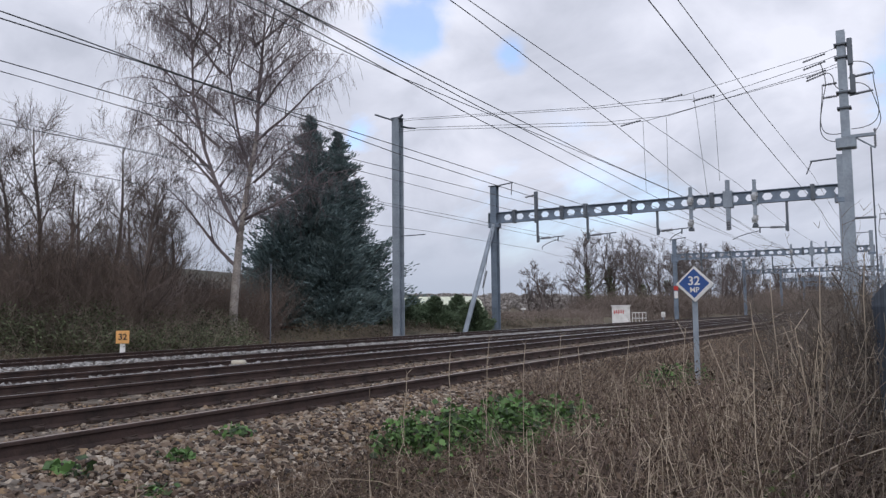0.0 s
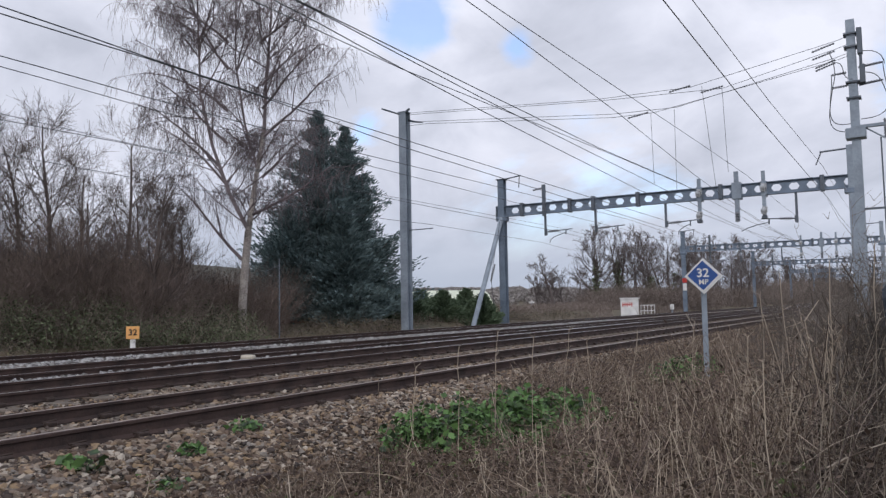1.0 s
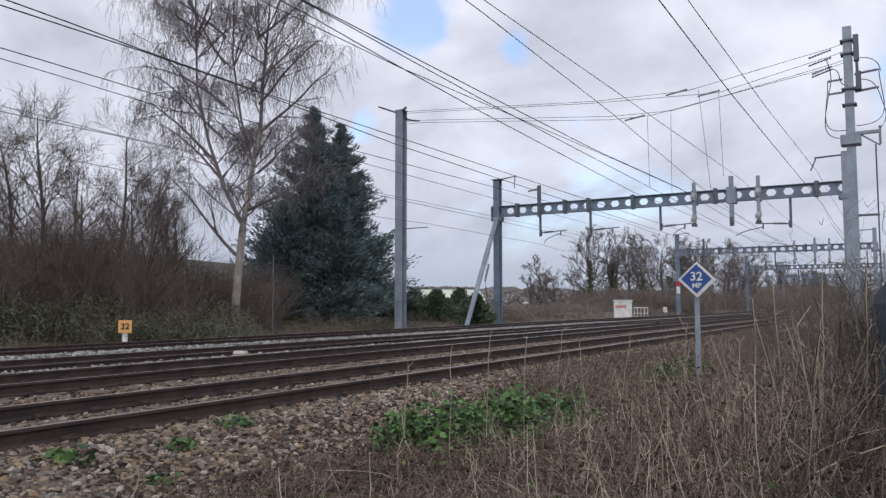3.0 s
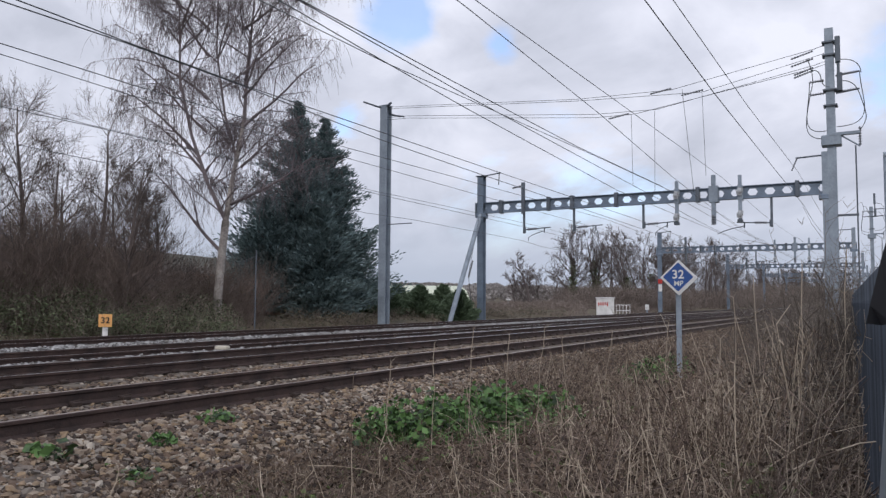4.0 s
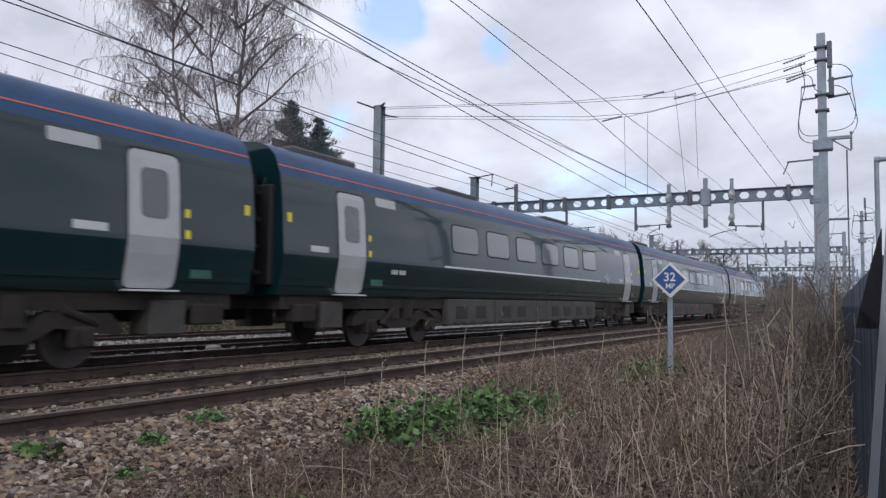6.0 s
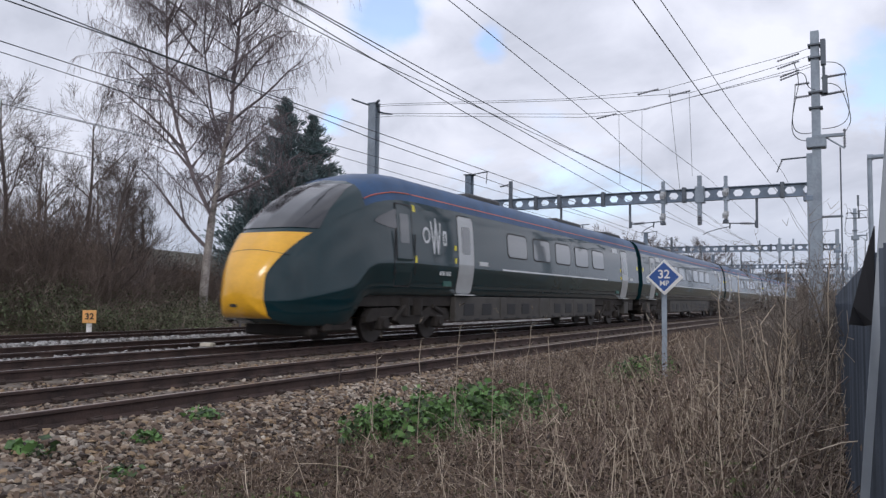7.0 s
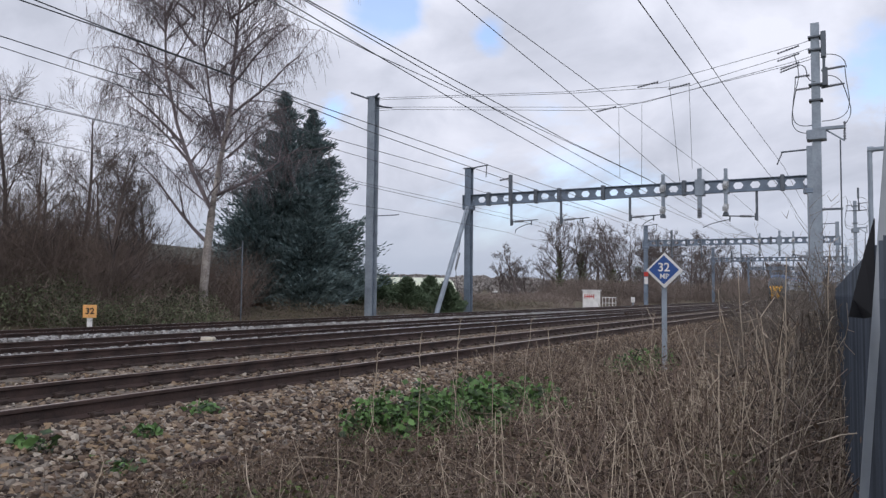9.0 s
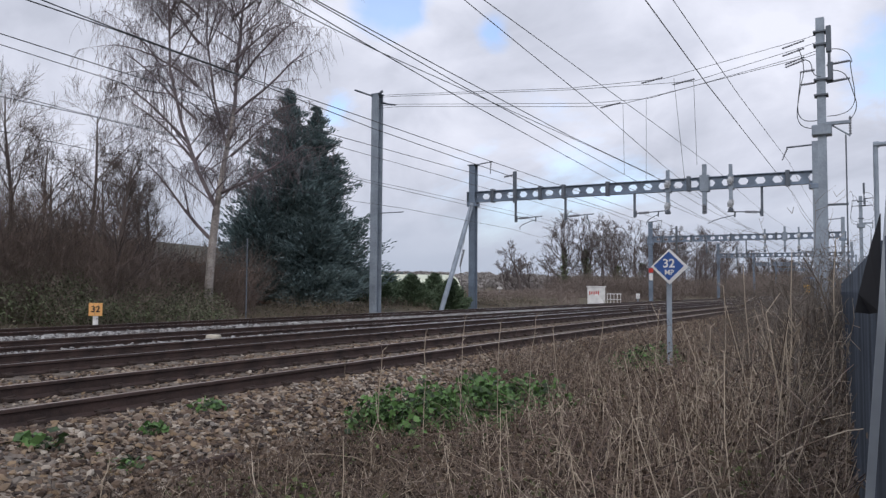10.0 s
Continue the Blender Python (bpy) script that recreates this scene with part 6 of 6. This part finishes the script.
def make_weeds():
    rng = np.random.RandomState(15)
    for x, y, z, r in WEEDS:
        c = rng.normal(0, 1, (90, 3)) * np.array((r * 0.55, r * 0.55, r * 0.22)) + np.array((0, 0, r * 0.45))
        v, f = leaf_quads(c, r * 0.55, rng, 0.2, 0.75)
        t = tagged(empty("weed_plant", pose(x, y, z)), "small leafy green weed growing in the ballast", "weed", "ballast weeds")
        tagged(mesh_object("leaf_rosette", v, f, M["nettle"], t), kind="stuff")
        segs = [(0, 0, -0.05, *(q * 0.9), 0.003, 0.002) for q in c[:16]]
        v, f = tubes(segs, 3)
        mesh_object("stem", v, f, M["nettle"], t)


make_weeds()

# ---- signs, fence and small structures ----
M.update({
    "fence": material("fence_grey", (0.05, 0.062, 0.082), 0.6, 0.2, 0.35, 1.5, 0.2, 20, per=0.9),
    "fence_pale": material("fence_pale", (0.30, 0.33, 0.36), 0.55, 0.3, 0.2, 2.0),
    "cloth": material("black_sheet", (0.015, 0.015, 0.018), 0.7, vary=0.3, scale=3),
    "shed_wall": material("shed_wall", (0.50, 0.52, 0.48), 0.8, vary=0.12, scale=0.2),
    "shed_roof": material("shed_roof", (0.60, 0.64, 0.50), 0.7, vary=0.15, scale=0.15),
    "dark_roof": material("dark_roof", (0.13, 0.13, 0.11), 0.85, vary=0.3, scale=0.4, bump=0.3, bump_scale=4),
    "brick": material("brick", (0.22, 0.14, 0.10), 0.9, vary=0.3, scale=1.0),
    "concrete": material("concrete", (0.50, 0.46, 0.38), 0.9, vary=0.25, scale=3, bump=0.4, bump_scale=30),
})


def writing(name, text, size, mat, parent, m, label):
    cu = bpy.data.curves.new("text", "FONT")
    cu.body, cu.size, cu.align_x, cu.align_y, cu.extrude, cu.offset = text, size, "CENTER", "CENTER", 0.002, size * 0.018
    tmp = bpy.data.objects.new("text", cu)
    me = bpy.data.meshes.new_from_object(tmp)
    bpy.data.objects.remove(tmp)
    me.materials.clear()
    me.materials.append(mat)
    ob = new(name, me)
    ob.parent = parent
    ob.matrix_basis = m
    ob["label"] = label


def diamond(half, y0, y1):
    bm = bmesh.new()
    a = [bm.verts.new((x * half, y0, z * half)) for x, z in ((0, -1), (1, 0), (0, 1), (-1, 0))]
    b = [bm.verts.new((x * half, y1, z * half)) for x, z in ((0, -1), (1, 0), (0, 1), (-1, 0))]
    bm.faces.new(a)
    bm.faces.new(list(reversed(b)))
    for i in range(4):
        bm.faces.new((a[i], b[i], b[(i + 1) % 4], a[(i + 1) % 4]))
    bmesh.ops.recalc_face_normals(bm, faces=bm.faces)
    bmesh.ops.bevel(bm, geom=list(bm.edges), offset=0.004, segments=1, affect="EDGES")
    return bm


def make_milepost():
    s = tagged(empty("milepost_sign", pose(-3.08, 13.66, 0, 0, 0, 10)), "blue diamond milepost sign with white border on a grey post", "sign")
    plate = part("plate", diamond(0.315, -0.03, 0.03), M["sign_white"], s, "white diamond plate")
    plate.location = (0.012, -0.05, 1.465)
    face = part("face", diamond(0.255, -0.006, 0.0), M["sign_blue"], plate, "blue diamond face")
    face.location = (-0.012, -0.033, 0.012)
    writing("lettering", "32", 0.21, M["sign_white"], plate, pose(-0.012, -0.043, 0.05, 90), "white number 32")
    writing("lettering", "MP", 0.125, M["sign_white"], plate, pose(-0.005, -0.043, -0.105, 90), "white letters MP")
    part("post", box((-0.045, -0.015, -0.6), (0.045, 0.045, 1.3), 0.008), M["galv"], s)


def make_yellow_board():
    s = tagged(empty("distance_board", pose(-21.45, 15.72, 0, 0, 0, 50)), "small square orange-yellow board numbered 32 on a white post", "sign")
    part("plate", box((-0.2, -0.02, 0.12), (0.2, 0.015, 0.53), 0.008), M["sign_yellow"], s)
    writing("lettering", "32", 0.27, M["black"], s, pose(0.0, -0.026, 0.325, 90), "black number 32")
    part("post", box((-0.08, 0.015, -0.6), (0.08, 0.10, 0.12), 0.01), M["white_paint"], s)


def make_fence():
    line = lambda y: 0.13 - 0.036 * y
    fe = tagged(empty("palisade_fence"), "grey-blue steel palisade fence with pointed pales beside the undergrowth", "fence")

    def pale_mesh():
        w, d, h = 0.034, 0.016, 1.68
        prof = [(-w, 0), (-w * 0.5, d), (0, 0.002), (w * 0.5, d), (w, 0)]
        v, f = [], []
        for k, z in enumerate((0.0, h - 0.12, h)):
            sc = 1.0 if k < 2 else 0.15
            v += [(d2, y * sc, z) for y, d2 in prof]
            v += [(d2 - 0.004, y * sc, z) for y, d2 in prof]
        for k in range(2):
            for i in range(4):
                a = k * 10 + i
                f += [(a, a + 1, a + 11, a + 10), (a + 5, a + 15, a + 16, a + 6)]
            for i in (0, 4):
                a = k * 10 + i
                f.append((a, a + 10, a + 15, a + 5))
        me = bpy.data.meshes.new("pale")
        me.from_pydata(v, [], f)
        me.materials.append(M["fence"])
        return me

    pm = pale_mesh()
    y = 1.5
    while y < 22:
        ob = new("pale", pm)
        ob.parent = fe
        ob.matrix_basis = pose(line(y) - 0.02, y, -0.52, 0, 0, 177)
        y += 0.15
    for z in (-0.15, 0.95):
        bm = bmesh.new()
        add_rod(bm, (line(1.5) + 0.02, 1.5, z), (line(22) + 0.02, 22, z), 0.03, sides=4)
        part("rail", bm, M["fence"], fe)
    for y in (4.1, 6.85, 9.6, 12.35, 15.1):
        p = part("post", h_section(-0.8, 1.22, 0.055, 0.1, 0.008), M["fence"], fe)
        p.location = (line(y) + 0.05, y, 0)
    # leaning angle post and the dark sheet caught on it, close by
    lp = tagged(empty("leaning_post", pose(0.012, 1.9, 0)), "leaning pale steel angle post against the fence", "post")
    bm = bmesh.new()
    add_box(bm, (-0.009, -0.004, -0.7), (0.009, 0.004, 2.0), 0.001, pose(0.004, 0, 0.9, 0, 4.6, 0) @ pose(0, 0, -0.9))
    add_box(bm, (0.005, -0.0035, -0.7), (0.009, 0.02, 2.0), 0.001, pose(0.004, 0, 0.9, 0, 4.6, 0) @ pose(0, 0, -0.9))
    part("angle_bar", bm, M["fence_pale"], lp)
    v = [(-0.03, 0.06, 1.0), (0.02, 0.05, 1.0), (0.024, 0.05, 1.22), (0.002, 0.06, 1.14), (-0.022, 0.09, 1.04), (0.0, 0.08, 0.995)]
    f = [(0, 5, 4), (5, 1, 4), (4, 1, 3), (1, 2, 3)]
    ob = mesh_object("caught_sheet", v, f, M["cloth"], matrix=pose(0.0, 1.9, 0))
    md = ob.modifiers.new("solid", "SOLIDIFY")
    md.thickness = 0.004
    tagged(ob, "torn black plastic sheet caught on the fence", "sheet")
    hp = tagged(empty("steel_pole", pose(0.075, 8.0, 0)), "grey steel pole with a short horizontal top arm", "pole")
    bm = bmesh.new()
    add_rod(bm, (0, 0, -0.6), (0, 0, 2.4), 0.022, sides=10)
    add_rod(bm, (0, 0, 2.4), (0.4, 0, 2.41), 0.022, sides=10)
    add_rod(bm, (-0.02, 0, 2.4), (0.03, 0, 2.4), 0.03, sides=10)
    part("pole", bm, M["galv"], hp)


def make_cabinet():
    x, y = polar(17.75, 72.0)
    c = tagged(empty("equipment_cabinet", pose(x, y, -0.35, 0, 0, 17)), "white lineside equipment cabinet with red graffiti marks", "cabinet")
    part("body", box((-0.95, -0.6, 0), (0.65, 0.6, 1.65), 0.03), M["white_paint"], c)
    part("roof", box((-1.05, -0.7, 1.65), (0.75, 0.7, 1.75), 0.02), M["white_paint"], c)
    for xx in (-0.93, -0.13):
        part("door", box((xx + 0.02, -0.625, 0.1), (xx + 0.76, -0.6, 1.6), 0.01), M["white_paint"], c)
    bm = bmesh.new()
    for k in range(5):
        add_box(bm, (-0.78 + 0.2 * k, -0.632, 0.95 + 0.06 * (k % 2)), (-0.70 + 0.2 * k, -0.627, 1.32))
    add_box(bm, (-0.80, -0.632, 1.1), (0.1, -0.628, 1.16))
    part("graffiti_bars", bm, M["red"], c, "red graffiti strokes")
    g = tagged(empty("cabinet_railing", pose(*polar(16.6, 71.5), -0.35, 0, 0, 17)), "short pale railing beside the cabinet", "railing")
    for k in range(5):
        part("post", rod((k * 0.3 - 0.6, 0, -0.1), (k * 0.3 - 0.6, 0, 1.05), 0.03, sides=6), M["white_paint"], g)
    for z in (0.55, 1.05):
        part("rail", rod((-0.65, 0, z), (0.65, 0, z), 0.03, sides=6), M["white_paint"], g)
    s = tagged(empty("lineside_box", pose(*polar(14.9, 84), -0.35)), "small pale lineside box on a short post", "box")
    part("body", box((-0.18, -0.15, 0.5), (0.18, 0.15, 1.05), 0.02), M["white_paint"], s)
    part("post", box((-0.06, -0.06, -0.2), (0.06, 0.06, 0.5)), M["galv"], s)


def make_buildings():
    # pale shed far off beyond the hedge
    x, y = polar(33.3, 150)
    b = tagged(empty("shed", pose(x, y, -2.2, 0, 0, 40)), "long pale cream-roofed industrial shed beyond the hedge", "building")
    part("wall", box((-13, -8, 0), (12, 8, 3.6)), M["shed_wall"], b)
    bm = bmesh.new()
    prof = [(-8.6, 3.5), (-5.5, 5.2), (0, 6.1), (5.5, 5.2), (8.6, 3.5), (8.6, 3.3), (0, 5.8), (-8.6, 3.3)]
    f0 = [bm.verts.new((-13.6, q, z)) for q, z in prof]
    f1 = [bm.verts.new((12.6, q, z)) for q, z in prof]
    bm.faces.new(f0)
    bm.faces.new(list(reversed(f1)))
    for i in range(len(prof)):
        j = (i + 1) % len(prof)
        bm.faces.new((f0[i], f1[i], f1[j], f0[j]))
    bmesh.ops.recalc_face_normals(bm, faces=bm.faces)
    part("roof", bm, M["shed_roof"], b)
    # dark roofed building behind the thicket
    x, y = polar(54.5, 44)
    b = tagged(empty("barn", pose(x, y, 0, 0, 0, 62)), "low dark-roofed building half hidden behind the thicket", "building")
    part("wall", box((-10, -4, -0.5), (9, 4, 2.3)), M["brick"], b)
    bm = bmesh.new()
    f0 = [bm.verts.new((-10.5, q, z)) for q, z in ((-4.6, 2.2), (0, 4.5), (4.6, 2.2), (4.6, 2.05), (0, 4.3), (-4.6, 2.05))]
    f1 = [bm.verts.new((9.5, q, z - 0.35)) for q, z in ((-4.6, 2.0), (0, 3.5), (4.6, 2.0), (4.6, 1.85), (0, 3.3), (-4.6, 1.85))]
    bm.faces.new(f0)
    bm.faces.new(list(reversed(f1)))
    for i in range(6):
        j = (i + 1) % 6
        bm.faces.new((f0[i], f1[i], f1[j], f0[j]))
    bmesh.ops.recalc_face_normals(bm, faces=bm.faces)
    part("roof", bm, M["dark_roof"], b)
    # white van and long low white wall beyond the line
    x, y = polar(27.9, 88)
    v = tagged(empty("white_van", pose(x, y, -1.75, 0, 0, 30)), "parked white van seen over the lineside scrub", "van")
    bm = bmesh.new()
    prof = [(-2.5, 0.3), (-2.5, 1.9), (1.0, 1.95), (1.7, 1.2), (2.5, 1.0), (2.6, 0.3)]
    f0 = [bm.verts.new((q, -0.9, z)) for q, z in prof]
    f1 = [bm.verts.new((q, 0.9, z)) for q, z in prof]
    bm.faces.new(f0)
    bm.faces.new(list(reversed(f1)))
    for i in range(6):
        j = (i + 1) % 6
        bm.faces.new((f0[i], f1[i], f1[j], f0[j]))
    bmesh.ops.recalc_face_normals(bm, faces=bm.faces)
    bmesh.ops.bevel(bm, geom=list(bm.edges), offset=0.08, segments=2, affect="EDGES")
    part("body", bm, M["white_paint"], v)
    part("side_window", box((0.3, -0.93, 1.25), (1.1, 0.93, 1.75), 0.05), M["black"], v)
    for q in (-1.6, 1.6):
        for s in (-0.85, 0.85):
            part("wheel", rod((q, s - 0.1, 0.33), (q, s + 0.1, 0.33), 0.33, sides=16), M["rubber"], v)
    x, y = polar(26.0, 92)
    w = tagged(empty("low_white_wall", pose(x, y, -1.75, 0, 0, 26)), "long low pale wall beyond the railway", "wall")
    part("panel", box((-3.2, -0.1, 0), (3.2, 0.1, 1.45), 0.02), M["white_paint"], w)
    part("coping", box((-3.25, -0.16, 1.45), (3.25, 0.16, 1.55), 0.02), M["concrete"], w)
    x, y = polar(25.0, 86)
    l = tagged(empty("yard_lamp", pose(x, y, -1.6)), "small white lamp on a post in the yard", "lamp post")
    part("post", rod((0, 0, 0), (0, 0, 2.7), 0.05, sides=6), M["galv"], l)
    part("head", box((-0.3, -0.12, 2.65), (0.3, 0.12, 2.85), 0.04), M["white_paint"], l)


def make_small():
    x, y = polar(43.75, 29.5)
    p = tagged(empty("thin_post", pose(x, y, -0.1, 0, 0, 44)), "thin grey steel post with a small slanted arm", "post")
    part("post", rod((0, 0, -0.3), (0, 0, 3.0), 0.022, sides=8), M["galv_dark"], p)
    part("arm", rod((0, 0, 2.75), (-0.55, 0, 2.5), 0.012, sides=6), M["galv_dark"], p)
    b = tagged(part("concrete_block", box((-0.15, -0.1, 0), (0.15, 0.1, 0.1), 0.03), M["concrete"]), "pale weathered concrete block lying between the tracks", "block")
    b.matrix_basis = pose(-12.62, 12.2, -0.09, 0, 0, 20)
    # edge of a buried trough lid beside the ballast
    t = tagged(part("trough_edge", box((-0.03, -0.5, -0.12), (0.03, 0.5, 0.0), 0.01), M["rail"]), "edge of an old timber half buried in ballast", "timber")
    t.matrix_basis = pose(-5.0, 4.5, -0.42, 3, 2, -16)
    # signal head and marker on the second portal's far leg
    s = tagged(empty("leg_marker", pose(LEFT_X + 0.1, PORTAL_Y[1] - 0.3, 0)), "red and white marker plates on a portal leg", "marker")
    part("plate", box((-0.25, -0.03, 3.1), (0.25, 0.0, 3.6), 0.02), M["red"], s)
    part("plate", box((-0.2, -0.03, 2.2), (0.2, 0.0, 3.0), 0.02), M["white_paint"], s)


def make_door_figures():
    """First-class figure on the front doors of the second carriage."""
    for side in (-1, 1):
        writing("door_figure", "1", 0.30, M["silver"], cars[1], pose(side * (side_x(1.62) + 0.03), 10.35, 1.62, 90, 0, 90 * side), "white figure 1")


make_door_figures()
make_milepost()
make_yellow_board()
make_fence()
make_cabinet()
make_buildings()
make_small()

# ---- ballast stones ----


def stone_shape(rng):
    """A broken stone: the hull of a few points thrown on a flattened egg."""
    p = rng.normal(0, 1, (11, 3))
    p /= np.linalg.norm(p, axis=1, keepdims=True)
    p *= rng.uniform(0.8, 1.12, (11, 1)) * np.array((1.15, 0.85, 0.62))
    bm = bmesh.new()
    for q in p:
        bm.verts.new(q)
    r = bmesh.ops.convex_hull(bm, input=bm.verts)
    bmesh.ops.delete(bm, geom=[g for g in set(r["geom_interior"] + r["geom_unused"]) if isinstance(g, bmesh.types.BMVert)], context="VERTS")
    bm.verts.index_update()
    v, f = np.array([q.co[:] for q in bm.verts]), [tuple(q.index for q in face.verts) for face in bm.faces]
    bm.free()
    return v, f


def bed_z(x):
    prof = [(-22.2, -0.62), (-21.3, -0.42), (-20.6, -0.23), (-19.6, -0.2), (-17.3, -0.2), (-16.6, -0.10), (-15.6, -0.10), (-15.0, -0.2), (-13.1, -0.2), (-12.6, -0.09), (-12.1, -0.09), (-11.7, -0.2), (-9.0, -0.2), (-7.9, -0.18), (-6.3, -0.18), (-5.75, -0.2), (-5.2, -0.36), (-4.75, -0.56), (-4.4, -0.6), (-3.0, -0.55)]
    for (x0, z0), (x1, z1) in zip(prof, prof[1:]):
        if x0 <= x <= x1:
            return z0 + (z1 - z0) * (x - x0) / (x1 - x0)
    return -0.2


def make_stones():
    rng = np.random.RandomState(3)
    shapes = [stone_shape(rng) for _ in range(18)]
    meshes = []
    for k, (v, f) in enumerate(shapes):
        me = bpy.data.meshes.new("stone")
        me.from_pydata(v.tolist(), [], f)
        me.materials.append(M["stone_single"])
        meshes.append(me)
    zones = [  # x range, y range, count, size, material
        ((-6.32, -4.55), (2.6, 9.0), 15000, (0.017, 0.052), "stone"),
        ((-6.32, -4.7), (9.0, 22.0), 9000, (0.022, 0.05), "stone"),
        ((-6.3, -4.5), (22.0, 50.0), 6000, (0.03, 0.06), "stone"),
        ((-7.85, -6.5), (2.6, 16.0), 4500, (0.018, 0.04), "stone"),
        ((-9.98, -8.02), (3.0, 26.0), 12000, (0.02, 0.045), "stone"),
        ((-11.5, -10.2), (4.0, 26.0), 2500, (0.026, 0.05), "stone"),
        ((-13.2, -11.7), (6.0, 40.0), 4500, (0.03, 0.055), "stone_grey"),
        ((-17.45, -14.9), (8.0, 48.0), 8000, (0.03, 0.06), "stone_grey"),
        ((-20.6, -19.2), (12.0, 40.0), 1500, (0.03, 0.06), "stone_grey"),
    ]
    pick = 0
    for mat in ("stone", "stone_grey"):
        verts, faces, base = [], [], 0
        for (x0, x1), (y0, y1), n, (s0, s1), m in zones:
            if m != mat:
                continue
            for i in range(n):
                x, y = rng.uniform(x0, x1), y0 + (y1 - y0) * rng.rand() ** 1.2
                s = s0 + (s1 - s0) * rng.rand() ** 1.6
                # spill thins out towards the plants
                if x > -5.1 and rng.rand() < (x + 5.1) * 1.1:
                    continue
                z = bed_z(x) + s * rng.uniform(-0.1, 0.55)
                e = Euler((rng.uniform(-0.7, 0.7), rng.uniform(-0.5, 0.5), rng.uniform(0, 6.28)))
                k = rng.randint(18)
                if m == "stone" and pick < 300 and x > -6.3 and y < 5.2 and s > 0.026:
                    ob = new("stone", meshes[k])
                    ob.parent = ballast_bed
                    ob.location, ob.rotation_euler, ob.scale = (x, y, z), e, (s, s, s)
                    pick += 1
                    continue
                v, f = shapes[k]
                rot = np.array(e.to_matrix())
                verts.append(v @ rot.T * s + (x, y, z))
                faces += [tuple(q + base for q in t) for t in f]
                base += len(v)
        ob = mesh_object("ballast_stones" if mat == "stone" else "grey_ballast_stones", np.concatenate(verts), faces, M[mat], ballast_bed)
        tagged(ob, "buff crushed ballast stones" if mat == "stone" else "newer grey ballast stones", kind="stuff")


make_stones()


def motions():
    """The train runs through at a steady speed."""
    for i, car in enumerate(cars):
        walk(car, [(t, pose(TRACKS[1][0], NOSE_START - 13.0 - 26.0 * i + SPEED * t, TRACKS[1][1])) for t in np.arange(0, 10.01, 1.0)])


motions()
